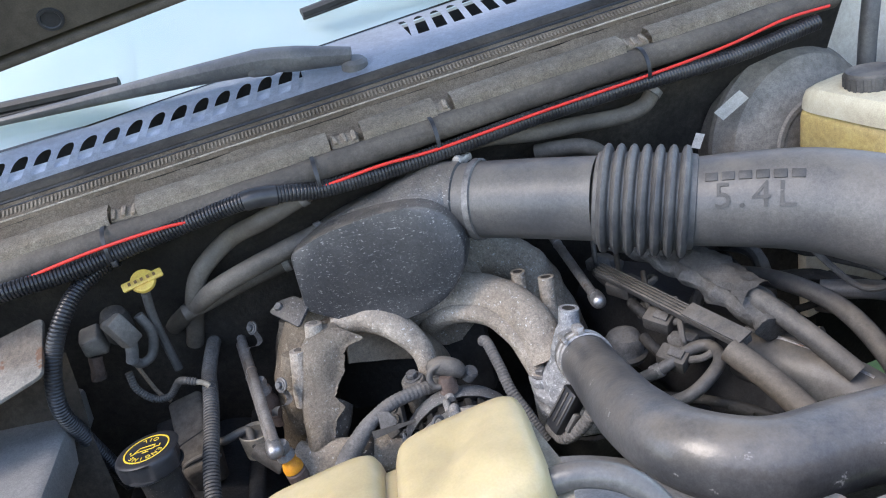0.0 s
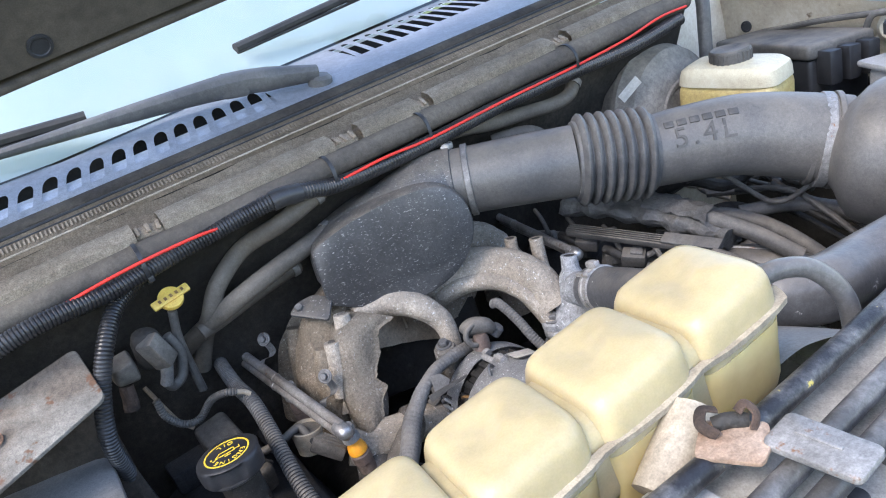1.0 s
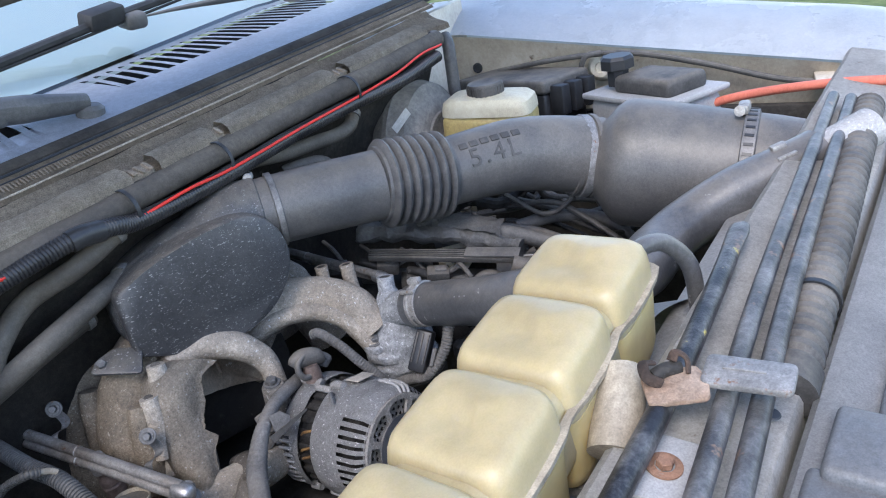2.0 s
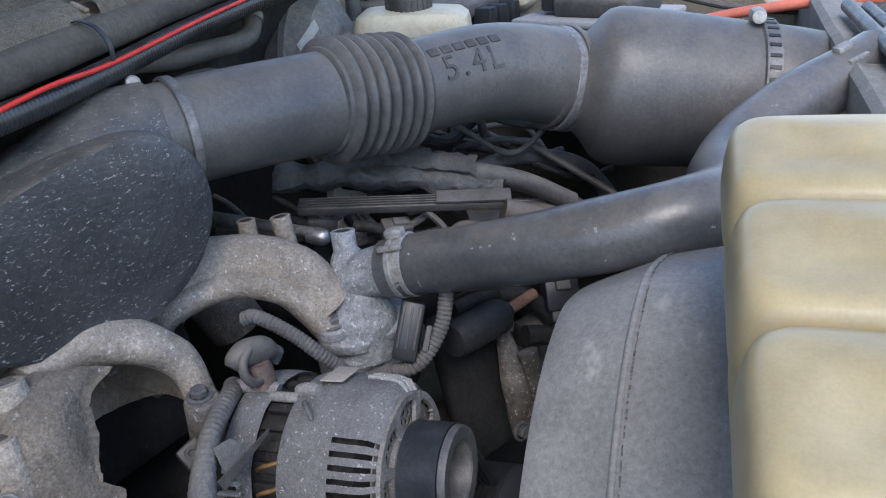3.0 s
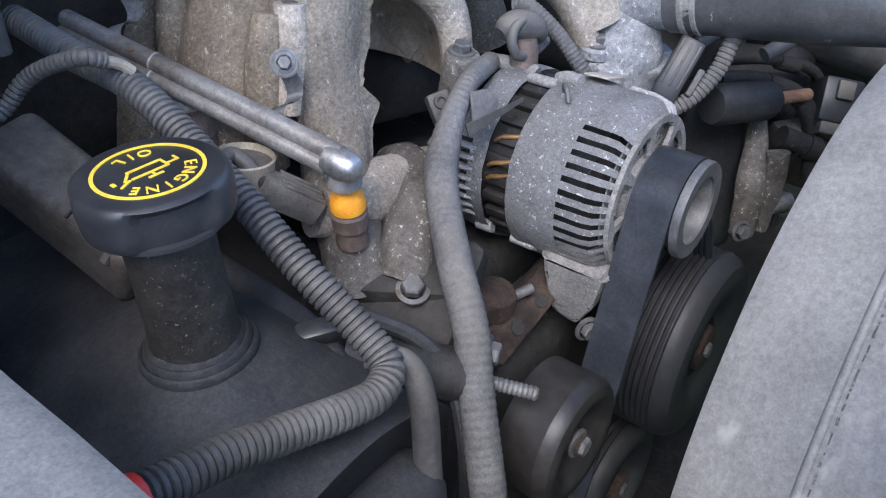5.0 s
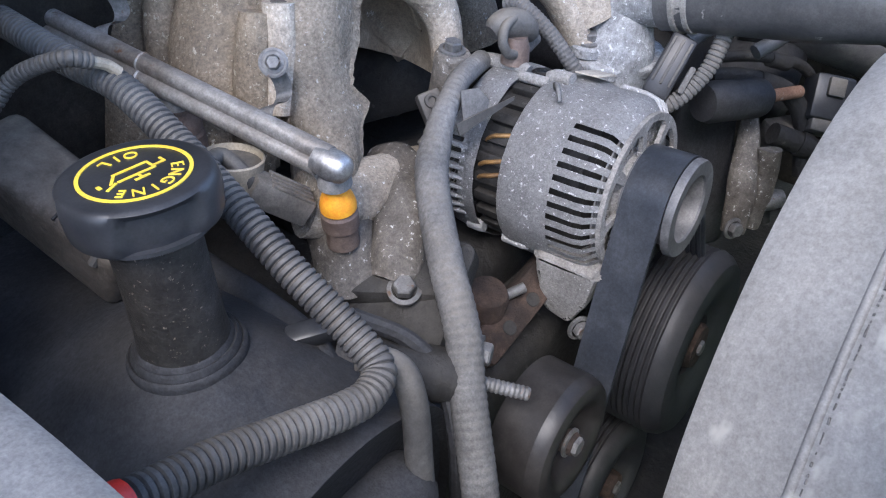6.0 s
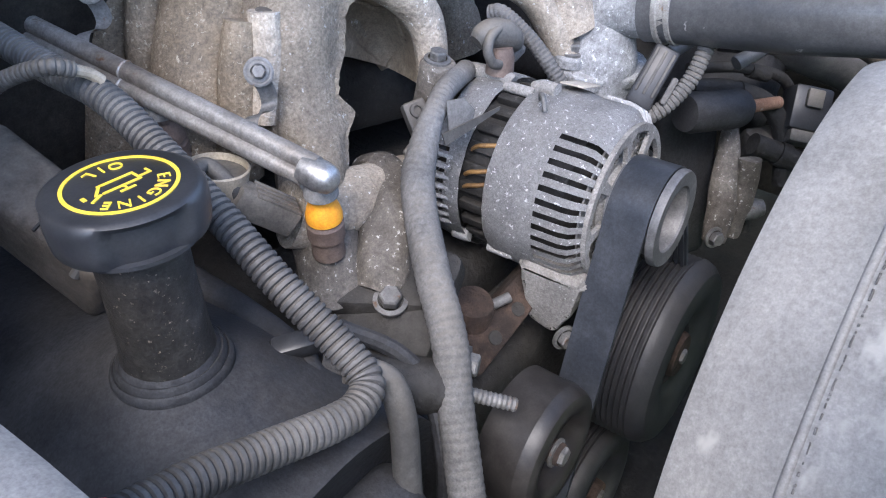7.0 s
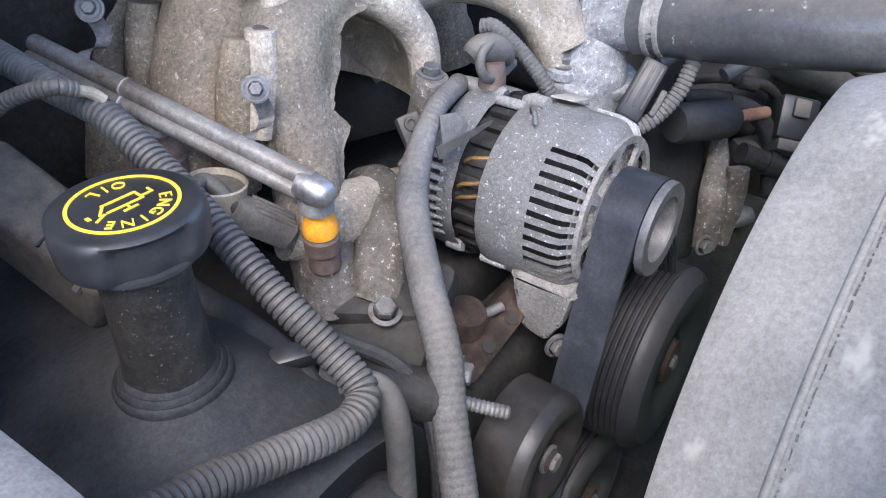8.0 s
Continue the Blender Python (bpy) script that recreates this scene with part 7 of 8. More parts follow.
for pts, r, lab in (([(-0.352, 0.40, 1.15), (-0.335, 0.385, 1.195), (-0.318, 0.355, 1.237), (-0.296, 0.348, 1.272), (-0.247, 0.352, 1.302), (-0.193, 0.315, 1.325), (-0.13, 0.31, 1.345)], 0.0125, "dusty rubber heater hose curving up to the firewall"),
                    ([(-0.37, 0.40, 1.185), (-0.335, 0.372, 1.212), (-0.303, 0.342, 1.236), (-0.265, 0.325, 1.255), (-0.20, 0.325, 1.270), (-0.12, 0.34, 1.28)], 0.013, "dusty rubber heater hose behind the throttle cover"),
                    ([(-0.34, 0.36, 1.215), (-0.30, 0.362, 1.222), (-0.25, 0.358, 1.235), (-0.18, 0.36, 1.245)], 0.012, "dark rubber heater hose low on the firewall"),
                    ([(0.07, 0.345, 1.335), (0.12, 0.338, 1.338), (0.18, 0.336, 1.327), (0.25, 0.336, 1.320), (0.312, 0.336, 1.314), (0.35, 0.338, 1.318), (0.37, 0.342, 1.335)], 0.0115, "dark rubber hose under the firewall pipe"),
                    ([(0.19, 0.355, 1.292), (0.215, 0.340, 1.294), (0.25, 0.334, 1.288), (0.275, 0.336, 1.270), (0.285, 0.345, 1.24)], 0.0115, "short rubber elbow hose low on the firewall")):
    h = thing("heater_hose", pts[0], lab, "hose", "heater hoses")
    part("hose", tube(pts, r, 18, 8), HEATERHOSE, h)
    d = Vector(pts[-2]) - Vector(pts[-1])
    part("end_clamp", lathe(Vector(pts[-1]) + d * 0.12, d, [(r, -0.005), (r + 0.002, -0.0045), (r + 0.002, 0.0045), (r, 0.005)], 24), STRAPSTEEL, h)

# dipstick
dip = thing("dipstick_handle", (-0.363, 0.315, 1.28), "yellow plastic dipstick handle with a printed tag", "dipstick")
DN = Vector((0.1, -0.72, 0.68)).normalized()
DM = frame_of((-0.362, 0.318, 1.292), (0.97, 0.05, -0.1), DN.cross(Vector((0.97, 0.05, -0.1))))
part("disc", lathe(DM.translation, DN, [(0.0, -0.004), (0.0150, -0.004), (0.0162, 0), (0.0150, 0.004), (0, 0.004)], 36), YELLOWPLASTIC, dip)
tag = part("tag", prism(DM @ pose(0.0, 0.0, 0.006, 0, 0, 14), [tuple(q) for q in rounded([(-0.026, -0.0058), (0.026, -0.0058), (0.026, 0.0058), (-0.026, 0.0058)], 0.002, 2)], 0.004, 0.0006), YELLOWPLASTIC, dip)
bm = bmesh.new()
for k in range(5):
    box(DM @ pose(0, 0, 0.0082, 0, 0, 14) @ pose(-0.016 + 0.008 * k, 0, 0), (0.0035, 0.0045, 0.0004), 0.0, bm=bm)
part("tag_print", bm, COPPER, tag)
part("stem", tube([(-0.366, 0.322, 1.275), (-0.372, 0.33, 1.23), (-0.37, 0.335, 1.15)], 0.006, 10, 6), RUBBER, dip)
con = thing("vacuum_valve", (-0.405, 0.30, 1.22), "dusty black vacuum valve with a looped lead", "valve")
part("body", lumpy(lathe((-0.412, 0.318, 1.225), (0.05, -0.25, 0.95), [(0, 0), (0.014, 0), (0.018, 0.008), (0.019, 0.036), (0.016, 0.044), (0.009, 0.048), (0, 0.048)], 24), 0.003, 40), GRIME, con)
part("plug", box(frame_of((-0.405, 0.295, 1.245), (0.3, 0.1, -0.9), (0.7, -0.7, 0)), (0.045, 0.026, 0.024), 0.004), PLUGBROWN, con)
part("plug_tip", tube([(-0.400, 0.295, 1.228), (-0.405, 0.298, 1.21), (-0.41, 0.30, 1.198)], 0.008, 14, 6), TAPE, con)
part("lead", tube([(-0.41, 0.30, 1.20), (-0.403, 0.308, 1.187), (-0.388, 0.315, 1.192), (-0.378, 0.318, 1.22), (-0.385, 0.318, 1.25)], 0.0065, 12, 8), RUBBER, con)
part("side_body", lumpy(box(frame_of((-0.447, 0.312, 1.235), (1, 0.1, 0.1), (0, 1, 0.3)), (0.032, 0.03, 0.035), 0.008, 3), 0.006, 40), PLUGBROWN, con)
part("rusty_stub", lumpy(tube([(-0.452, 0.31, 1.215), (-0.456, 0.306, 1.20), (-0.458, 0.305, 1.185)], 0.009, 12, 6), 0.002, 60), DARKRUST, con)
wire = thing("tan_lead", (-0.41, 0.35, 1.13), "bare tan lead with a pale tip", "wire")
part("wire", tube([(-0.433, 0.366, 1.178), (-0.426, 0.361, 1.155), (-0.414, 0.352, 1.118), (-0.40, 0.345, 1.10)], 0.003, 8, 8), STRIP, wire)
tip = thing("conduit_tip", (-0.318, 0.315, 1.13), "pale exposed end of a small conduit", "wire")
part("tip", tube([(-0.342, 0.2752, 1.1540), (-0.332, 0.2745, 1.1490), (-0.326, 0.272, 1.1430)], 0.0036, 10, 6), CREAMDULL, tip)

# ---- driver side ----
res = thing("fluid_reservoir", (0.63, 0.2, 1.2), "yellowed translucent brake fluid reservoir with a black cap", "reservoir")
RM = frame_of((0.618, 0.222, 1.232), (0.2, -0.98, -0.06), (0.98, 0.2, 0.0))
part("lower_tank", box(RM @ pose(0, 0, -0.008), (0.172, 0.10, 0.078), 0.018, 4), AMBER, res, "amber fluid showing in the tank")
bm = bmesh.new()
rows = []
for z, g in ((0.026, 1.0), (0.040, 0.985), (0.050, 0.95), (0.057, 0.84), (0.060, 0.6), (0.061, 0.3)):
    row = []
    for k in range(40):
        t = 2 * math.pi * k / 40
        cx, sy = math.cos(t), math.sin(t)
        row.append(bm.verts.new(RM @ Vector((0.088 * g * math.copysign(abs(cx) ** 0.4, cx), 0.052 * g * math.copysign(abs(sy) ** 0.4, sy), z))))
    rows.append(row)
for p, q in zip(rows, rows[1:]):
    for k in range(40):
        bm.faces.new((p[k], p[(k + 1) % 40], q[(k + 1) % 40], q[k]))
bm.faces.new(rows[0])
bm.faces.new(rows[-1])
part("upper_shell", bm, RESTOP, res, "milky plastic top")
rcap = part("cap", lathe(RM @ Vector((-0.005, 0.0, 0.056)), (0, 0, 1), [(0.034, 0), (0.0345, 0.02), (0.032, 0.024), (0.028, 0.022), (0.0, 0.021)], 32), RUBBER, res, "ribbed black screw cap")
for k in range(24):
    a = 2 * math.pi * k / 24
    c0 = RM @ Vector((-0.005, 0.0, 0.056))
    part("cap_rib", box(pose(c0.x + 0.0345 * math.cos(a), c0.y + 0.0345 * math.sin(a), c0.z + 0.01, 0, 0, math.degrees(a)), (0.002, 0.004, 0.018), 0.0), RUBBER, rcap)
mc = thing("brake_booster", (0.62, 0.40, 1.2), "round dark brake booster on the firewall", "brake booster")
drum = part("drum", lathe((0.60, 0.425, 1.185), (0.1, -1, 0.05), [(0.138, -0.02), (0.140, 0.030), (0.143, 0.034), (0.143, 0.044), (0.138, 0.048), (0.128, 0.075), (0.10, 0.092), (0.05, 0.100), (0.0, 0.100)], 56), BOOSTER, mc)
part("drum_rib", lathe((0.60, 0.425, 1.185), (0.1, -1, 0.05), [(0.072, 0.098), (0.069, 0.1015), (0.062, 0.1015), (0.058, 0.098)], 44), BOOSTER, drum)
part("pushrod_housing", lathe((0.612, 0.33, 1.187), (0.1, -1, 0.05), [(0.034, -0.01), (0.034, 0.03), (0.028, 0.036), (0.0, 0.036)], 28), BOOSTER, mc)
vt = thing("vacuum_hose", (0.7, 0.36, 1.3), "short pale rubber hose standing at the firewall", "hose")
part("hose", tube([(0.72, 0.36, 1.26), (0.725, 0.36, 1.32), (0.735, 0.365, 1.365), (0.75, 0.38, 1.38)], 0.013, 16, 8), BELLOWS, vt)
fz = thing("fuse_box", (0.86, 0.27, 1.2), "black plastic fuse box with a flat lid", "fuse box")
FM = frame_of((0.855, 0.275, 1.235), (0.28, 0.955, -0.02), (-0.955, 0.28, 0.05))
part("body", box(FM @ pose(0, 0, -0.04), (0.25, 0.13, 0.09), 0.008, 3), CAPBLACK, fz)
part("lid", box(FM @ pose(0, 0, 0.018), (0.265, 0.145, 0.028), 0.008, 3), RUBBER, fz, "dusty flat lid")
for k in range(3):
    part("latch", box(FM @ pose(-0.145, -0.04 + 0.04 * k, -0.01), (0.035, 0.026, 0.06), 0.004), CAPBLACK, fz)
wt = thing("washer_tank", (0.79, -0.03, 1.15), "grey translucent washer fluid tank with a black cap", "washer tank")
WM = frame_of((0.80, -0.035, 1.17), (0.47, 0.88, -0.02), (-0.88, 0.47, 0))
part("tank", box(WM @ pose(0, -0.0, -0.02), (0.22, 0.14, 0.16), 0.02, 4), TRAY, wt)
part("lid_rim", box(WM @ pose(0, 0, 0.062), (0.24, 0.155, 0.012), 0.005, 2), TRAY, wt)
part("lid", box(WM @ pose(-0.02, 0, 0.082), (0.15, 0.10, 0.035), 0.012, 3), RUBBER, wt)
part("cap", lathe(WM @ Vector((0.07, 0.02, 0.075)), (0, 0, 1), [(0.022, 0), (0.022, 0.03), (0.034, 0.034), (0.034, 0.052), (0.028, 0.058), (0, 0.058)], 8), CAPBLACK, wt, angle=20)
rc = thing("red_battery_cable", (0.75, -0.3, 1.22), "faded red battery cable beside the fender", "cable")
part("cable", tube([(0.80, -0.10, 1.19), (0.79, -0.18, 1.215), (0.77, -0.28, 1.235), (0.74, -0.42, 1.25), (0.70, -0.62, 1.25)], 0.008, 12, 8), REDCABLE, rc)
fh = thing("fender_harness", (0.92, 0.1, 1.28), "thin black harness clipped along the inner fender", "cable")
part("cable", tube([(0.915, 0.36, 1.262), (0.905, 0.2, 1.282), (0.905, 0.05, 1.285), (0.905, -0.1, 1.255), (0.905, -0.25, 1.215), (0.90, -0.4, 1.20)], 0.006, 10, 8), RUBBER, fh)
part("loop", tube([(0.90, 0.13, 1.19), (0.895, 0.15, 1.24), (0.89, 0.135, 1.285), (0.90, 0.10, 1.29)], 0.006, 10, 8), RUBBER, fh)

ch = thing("harness_channel", (0.25, 0.1, 1.13), "grey plastic harness channel along the driver bank", "harness channel")
CA, CB = Vector((0.212, 0.240, 1.146)), Vector((0.280, 0.008, 1.130))
HM = frame_of((CA + CB) / 2, CB - CA, (0.9, 0.3, 0.25))
part("channel", box(HM, ((CB - CA).length, 0.020, 0.010), 0.002), RUBBER, ch)
part("channel_lid", box(HM @ pose(0.080, 0, 0.009), (0.085, 0.0215, 0.003), 0.001), LOOM, ch)
for side in (-0.009, -0.003, 0.003, 0.009):
    part("channel_ridge", box(HM @ pose(0, side * 0.72, 0.0062), ((CB - CA).length * 0.99, 0.0018, 0.003), 0.0006), RUBBER, ch)
part("outlet_tube", tube([(0.262, 0.012, 1.126), (0.280, -0.035, 1.106), (0.290, -0.085, 1.088), (0.30, -0.14, 1.06)], 0.0145, 16, 8), HEATERHOSE, ch, "dusty tube leaving the channel")
fo = thing("foil_sleeve", (0.33, 0.15, 1.12), "torn crumpled heat sleeve round a wiring bundle", "heat sleeve")
bm = tube([(0.262, 0.29, 1.160), (0.290, 0.20, 1.155), (0.318, 0.11, 1.142), (0.336, 0.03, 1.122)], lambda i, s: 0.030 + 0.004 * math.sin(1.3 * i), 22, 10, flat=0.55)
part("sleeve", lumpy(lumpy(bm, 0.008, 30), 0.003, 90), FOIL, fo)
bm = shell([(0.296, 0.19, 1.166), (0.312, 0.13, 1.160), (0.330, 0.06, 1.145)], 0.026, 20, lambda s: 130, 0.002, 14.0, 10, 10, (0, 0, 1), 0.7, 5)
part("torn_flap", lumpy(bm, 0.006, 90), TAPE, fo)
part("wire_core", tube([(0.300, 0.16, 1.162), (0.320, 0.09, 1.152), (0.342, 0.01, 1.13), (0.37, -0.05, 1.09)], 0.012, 14, 8), RUBBER, fo)
lh = thing("looped_breather_hose", (0.22, 0.03, 1.09), "dusty grey hose bent into a loop beside the channel", "hose")
part("hose", tube([(0.175, 0.085, 1.07), (0.205, 0.068, 1.088), (0.240, 0.070, 1.099), (0.263, 0.062, 1.103), (0.262, 0.035, 1.102), (0.240, 0.016, 1.098), (0.208, 0.006, 1.090), (0.182, 0.022, 1.075)], 0.0075, 14, 8), BELLOWS, lh)
part("end_band", tube([(0.196, 0.074, 1.082), (0.206, 0.068, 1.088)], 0.009, 14), CLIPSTEEL, lh)
for at, lab in (((0.232, 0.225, 1.118), "dark plug with a wire loop on the driver bank"), ((0.240, 0.135, 1.108), "dusty blue-grey plug beside the harness channel"), ((0.225, 0.075, 1.092), "small dark plug under the channel")):
    pl2 = thing("bank_connector", at, lab, "connector", "bank connectors")
    M = frame_of(at, (0.55, -0.75, -0.15), (0.7, 0.6, 0.3))
    bx = part("plug", box(M, (0.036, 0.024, 0.022), 0.004), RUBBER, pl2)
    part("latch", box(M @ pose(0.004, 0, 0.0125), (0.018, 0.012, 0.004), 0.001), TAPE, bx)
    part("boot", tube([M @ Vector((-0.016, 0, 0)), M @ Vector((-0.03, 0.004, 0.004)), M @ Vector((-0.045, 0.014, 0.0))], 0.007, 12, 6), GRIME, pl2)
    part("lead", tube([M @ Vector((0.016, 0.004, 0.0)), M @ Vector((0.034, 0.006, 0.012)), M @ Vector((0.04, 0.022, 0.010)), M @ Vector((0.026, 0.034, -0.004))], 0.0045, 10, 6), TAPE, pl2)
db = thing("injector_boot", (0.197, 0.17, 1.08), "dusty domed rubber boot beside the fuel rail", "boot")
part("dome", lumpy(lathe((0.200, 0.165, 1.065), (0.1, -0.1, 1), [(0.026, -0.01), (0.025, 0.012), (0.020, 0.022), (0.010, 0.027), (0.0, 0.028)], 24), 0.0015, 40), TAPE, db)
part("skirt", lathe((0.200, 0.165, 1.062), (0.1, -0.1, 1), [(0.029, -0.006), (0.030, 0.0), (0.026, 0.004)], 24), RUBBER, db)
hs = thing("exhaust_heat_shield", (0.36, 0.0, 1.05), "dusty rounded metal shield low on the driver bank", "heat shield")
part("shield", lumpy(tube([(0.315, 0.075, 1.070), (0.345, 0.015, 1.066), (0.385, -0.05, 1.045), (0.42, -0.12, 1.01)], lambda i, s: 0.032 + 0.004 * math.sin(3 * s), 20, 8), 0.003, 25), BELLOWS, hs)
part("seam", tube([(0.318, 0.070, 1.103), (0.347, 0.012, 1.099), (0.387, -0.053, 1.079)], 0.003, 8, 8), CLIPSTEEL, hs)
dv = thing("driver_valve_cover", (0.34, 0.3, 1.0), "dark valve cover on the driver cylinder bank", "valve cover")
bm = box(frame_of((0.335, 0.28, 0.985), (0.15, -0.98, 0), (0.9, 0.14, -0.4)), (0.56, 0.17, 0.12), 0.03, 4)
part("cover", lumpy(bm, 0.004, 12), VALVE, dv)
random.seed(11)
for k in range(4):
    y = 0.12 + 0.085 * k
    coil = thing("ignition_coil", (0.275, y, 1.06), "black ignition coil with a small plug", "ignition coil", "ignition coils")
    part("body", box(frame_of((0.272, y, 1.075), (0.2, -0.95, 0), (0.9, 0.2, -0.4)), (0.045, 0.035, 0.03), 0.005), RUBBER, coil)
    part("plug", box(frame_of((0.252, y - 0.02, 1.092), (0.5, -0.8, 0.1), (0.8, 0.5, 0)), (0.035, 0.018, 0.018), 0.003), TAPE, coil)
    part("lead", tube([(0.25, y - 0.03, 1.095), (0.24, y - 0.045, 1.11), (0.25, y - 0.02, 1.128), (0.262, y + 0.01, 1.135)], 0.004, 8, 6), RUBBER, coil)
# loose leads over the driver bank
for k in range(20):
    a = Vector((random.uniform(0.36, 0.60), random.uniform(0.12, 0.36), random.uniform(1.05, 1.14)))
    d = Vector((random.uniform(-0.02, 0.14), random.uniform(-0.24, -0.08), random.uniform(-0.08, 0.03)))
    m1 = a + d * 0.35 + Vector((random.uniform(-0.04, 0.04), random.uniform(-0.03, 0.03), random.uniform(0.0, 0.05)))
    m2 = a + d * 0.7 + Vector((random.uniform(-0.04, 0.04), random.uniform(-0.03, 0.03), random.uniform(-0.03, 0.03)))
    lead = thing("engine_lead", a, "dusty dark wiring lead among the engine plumbing", "wire", "engine leads")
    part("lead", tube([a, m1, m2, a + d], random.choice((0.004, 0.005, 0.007, 0.010)), 10, 8), random.choice((RUBBER, RUBBER, GRIME, BELLOWS)), lead)
pp = thing("steam_pipe", (0.42, 0.1, 1.05), "dusty bent metal pipe beside the driver bank", "pipe")
part("pipe", tube([(0.36, 0.22, 1.10), (0.41, 0.14, 1.105), (0.44, 0.06, 1.09), (0.43, -0.04, 1.06), (0.40, -0.12, 1.02)], 0.012, 14, 8), BELLOWS, pp)
part("pipe_branch", tube([(0.44, 0.10, 1.10), (0.50, 0.04, 1.10), (0.54, -0.04, 1.07), (0.53, -0.1, 1.0)], 0.012, 14, 8), BELLOWS, pp)
br = thing("accessory_bracket", (0.24, 0.0, 0.95), "dark cast accessory bracket with a coppery stud", "bracket")
part("body", lumpy(box(frame_of((0.205, 0.05, 0.93), (0.85, -0.5, 0), (0.1, 0.2, 1)), (0.085, 0.20, 0.03), 0.012, 3), 0.003, 25), VALVE, br)
part("web", lumpy(tube([(0.226, 0.014, 0.992), (0.206, 0.004, 0.955), (0.185, -0.008, 0.92), (0.172, -0.014, 0.885)], lambda i, s: 0.009 + 0.006 * math.sin(2.6 * s), 12, 8, flat=0.6), 0.002, 50), CASTDIRTSHADE, br, "pitted pale web of the bracket")
hex_bolt("bolt", (0.165, -0.014, 0.894), (-0.5, -0.8, 0.2), 0.008, br, STRAPSTEEL)
part("stud", tube([(0.216, 0.004, 1.023), (0.262, -0.017, 1.019)], 0.0068, 12), RUST, br, "coppery rusted stud")
part("boss", lathe((0.196, 0.014, 1.025), (0.85, -0.45, -0.08), [(0.0, -0.070), (0.018, -0.068), (0.0205, -0.060), (0.0205, 0.004), (0.019, 0.010), (0.012, 0.012), (0.012, 0.020), (0.0, 0.022)], 28), VALVE, br)
part("casting_arm", lumpy(tube([(0.215, -0.015, 0.97), (0.215, -0.02, 0.93), (0.205, -0.02, 0.88)], 0.013, 14, 8, flat=0.7), 0.004, 40), CASTDIRTSHADE, br)
part("plug", box(frame_of((0.27, -0.015, 0.965), (0.8, -0.5, 0), (0.4, 0.8, 0.2)), (0.05, 0.03, 0.03), 0.004), RUBBER, br)
part("lower_stub", lathe((0.215, -0.02, 0.905), (0.6, -0.75, 0.2), [(0.012, -0.01), (0.012, 0.02), (0.009, 0.03), (0.0, 0.03)], 16), BOLTGREY, br)
lb = thing("tag_label", (0.48, 0.32, 1.28), "small pale paper tag on the booster", "label", "paper tags")
part("tag", box(frame_of((0.475, 0.325, 1.285), (0.6, -0.3, 0.5), (-0.4, -0.2, 0.8)), (0.045, 0.022, 0.001), 0.0), LABEL, lb)
lb = thing("tag_label", (0.37, 0.30, 1.29), "small pale paper tag hanging on a hose", "label", "paper tags")
part("tag", box(frame_of((0.40, 0.29, 1.262), (0.3, -0.2, 0.9), (0.9, -0.3, -0.3)), (0.022, 0.012, 0.001), 0.0), LABEL, lb)

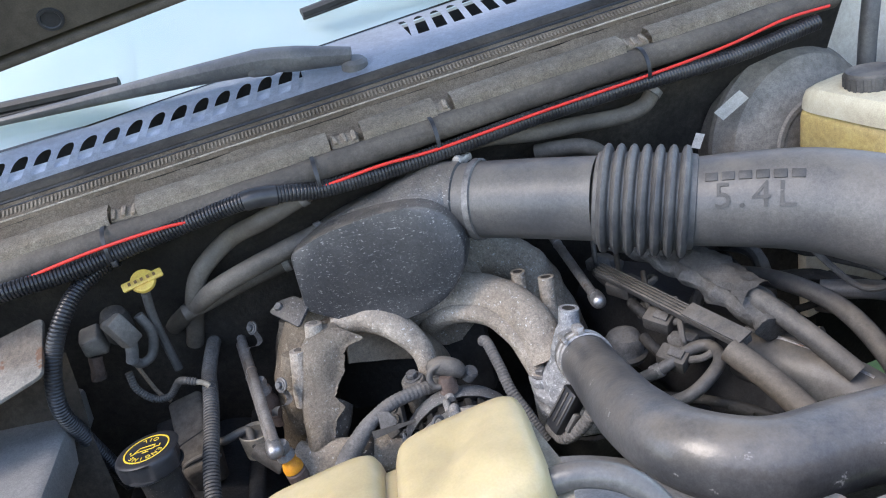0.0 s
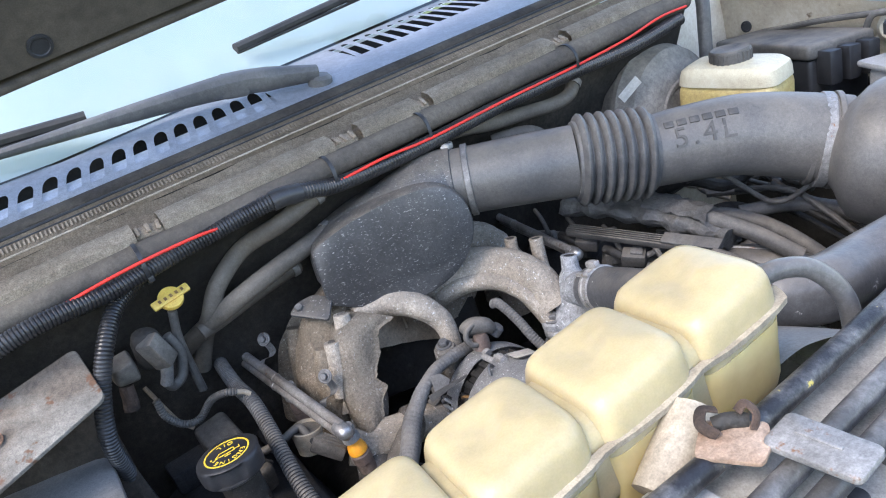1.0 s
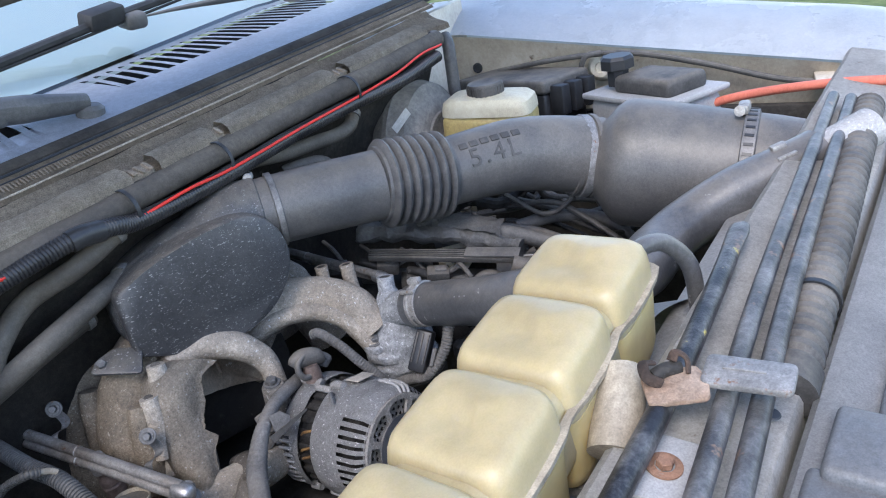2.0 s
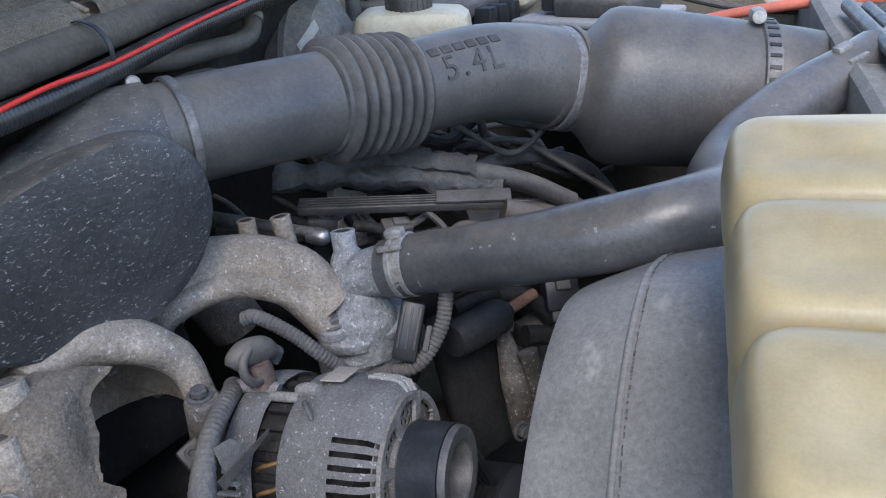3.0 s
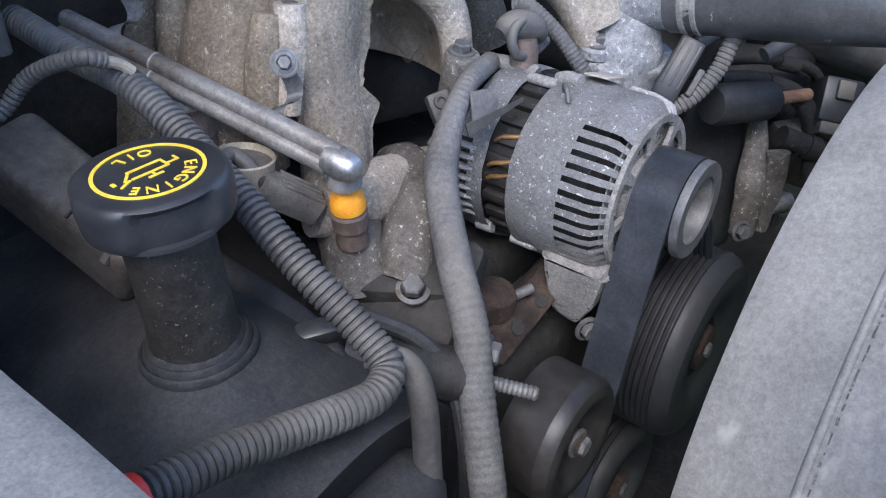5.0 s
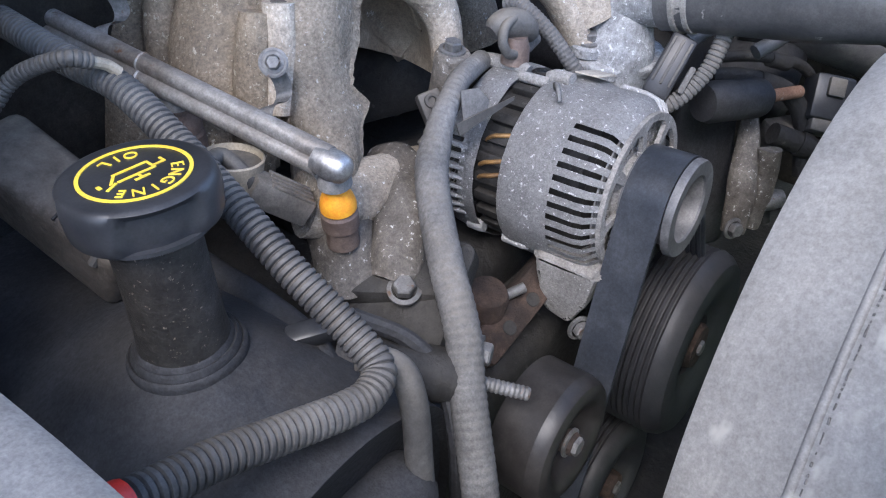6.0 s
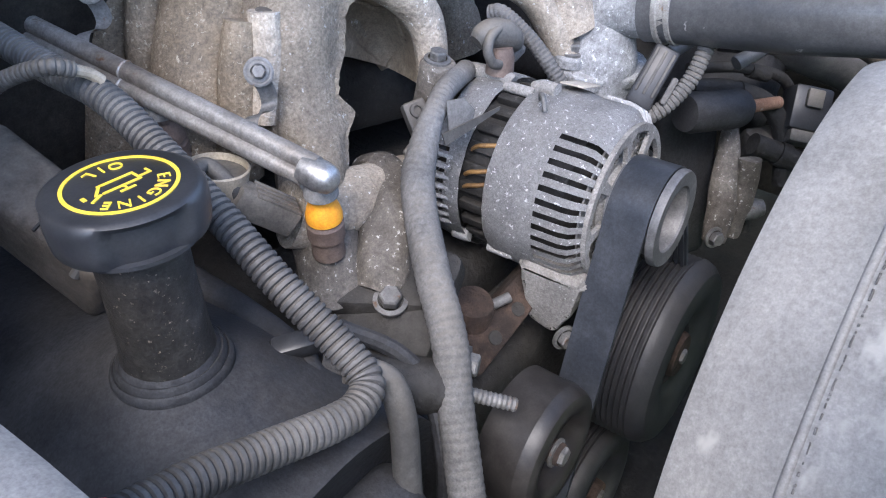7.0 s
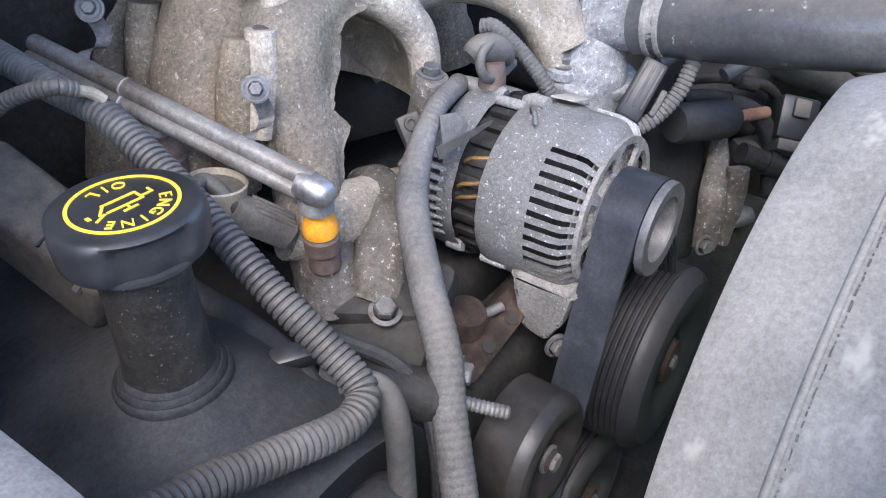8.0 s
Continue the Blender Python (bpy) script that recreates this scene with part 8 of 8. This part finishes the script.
# dark plumbing and plugs beside the bracket
bb = thing("relay_plug", (0.29, -0.04, 1.01), "black plastic plug box on the accessory bracket", "connector")
BM = frame_of((0.288, -0.042, 1.008), (0.45, -0.85, -0.1), (0.5, 0.25, 0.8))
part("body", box(BM, (0.042, 0.048, 0.036), 0.004), CAPBLACK, bb)
part("collar", box(BM @ pose(0, -0.03, 0), (0.032, 0.014, 0.030), 0.003), RUBBER, bb)
part("latch", box(BM @ pose(0, 0.01, 0.02), (0.018, 0.02, 0.006), 0.002), RUBBER, bb)
for pts, r in (([(0.19, 0.06, 1.035), (0.23, 0.03, 1.03), (0.262, -0.005, 1.015), (0.27, -0.03, 0.985), (0.26, -0.05, 0.93)], 0.010),
               ([(0.20, 0.07, 1.05), (0.25, 0.03, 1.048), (0.30, -0.01, 1.03), (0.33, -0.03, 0.98)], 0.006),
               ([(0.235, -0.01, 0.978), (0.25, -0.03, 0.97), (0.262, -0.055, 0.962)], 0.012),
               ([(0.24, 0.02, 0.95), (0.245, -0.01, 0.92), (0.24, -0.03, 0.87)], 0.010)):
    h = thing("bracket_hose", pts[0], "greasy black rubber hose beside the bracket", "hose", "bracket hoses")
    part("hose", tube(pts, r, 14, 8), GRIME, h)
    part("sleeve", tube([Vector(pts[1]).lerp(Vector(pts[2]), q) for q in (0.2, 0.6)], r + 0.002, 14), GRIME, h)

# passenger side apron below the brace plate
ap = thing("fender_apron", (-0.60, 0.27, 1.1), "dim dusty brown apron panel below the brace plate", "apron", kind="structure")
bm = bmesh.new()
rows = []
for i in range(13):
    x = -0.80 + 0.31 * i / 12
    rows.append([bm.verts.new((x + 0.02 * j * 0.2, 0.315 - 0.02 * j + 0.012 * math.sin(9 * x + j), 1.225 - 0.05 * j)) for j in range(7)])
for a, b in zip(rows, rows[1:]):
    for j in range(6):
        bm.faces.new((a[j], a[j + 1], b[j + 1], b[j]))
bmesh.ops.solidify(bm, geom=bm.faces[:], thickness=0.004)
part("panel", lumpy(bm, 0.004, 16), APRON, ap)
part("rib", lumpy(tube([(-0.74, 0.285, 1.13), (-0.64, 0.275, 1.12), (-0.55, 0.27, 1.09)], 0.009, 10, 8), 0.002, 30), APRON, ap)
hex_bolt("bolt", (-0.585, 0.262, 1.10), (0.1, -0.9, 0.3), 0.007, ap, BOLTGREY)
cc = thing("coil_cover", (-0.36, 0.30, 1.07), "dusty dark brown coil cover beside the oil filler", "coil cover")
CMX = frame_of((-0.372, 0.290, 1.060), (0.12, -0.9, -0.35), (0.95, 0.1, 0.1))
cb = part("cover", lumpy(box(CMX, (0.13, 0.048, 0.05), 0.008, 3), 0.0015, 30), APRON, cc)
part("lid_joint", box(CMX @ pose(0.012, 0, 0.0248, 0, 0, 12), (0.0018, 0.046, 0.002), 0.0004), GRIME, cb)
part("strap", tube([CMX @ Vector((0.050, -0.024, 0.014)), CMX @ Vector((0.050, -0.012, 0.027)), CMX @ Vector((0.050, 0.012, 0.027)), CMX @ Vector((0.050, 0.026, 0.012))], 0.0035, 10, 6), RUBBER, cb)
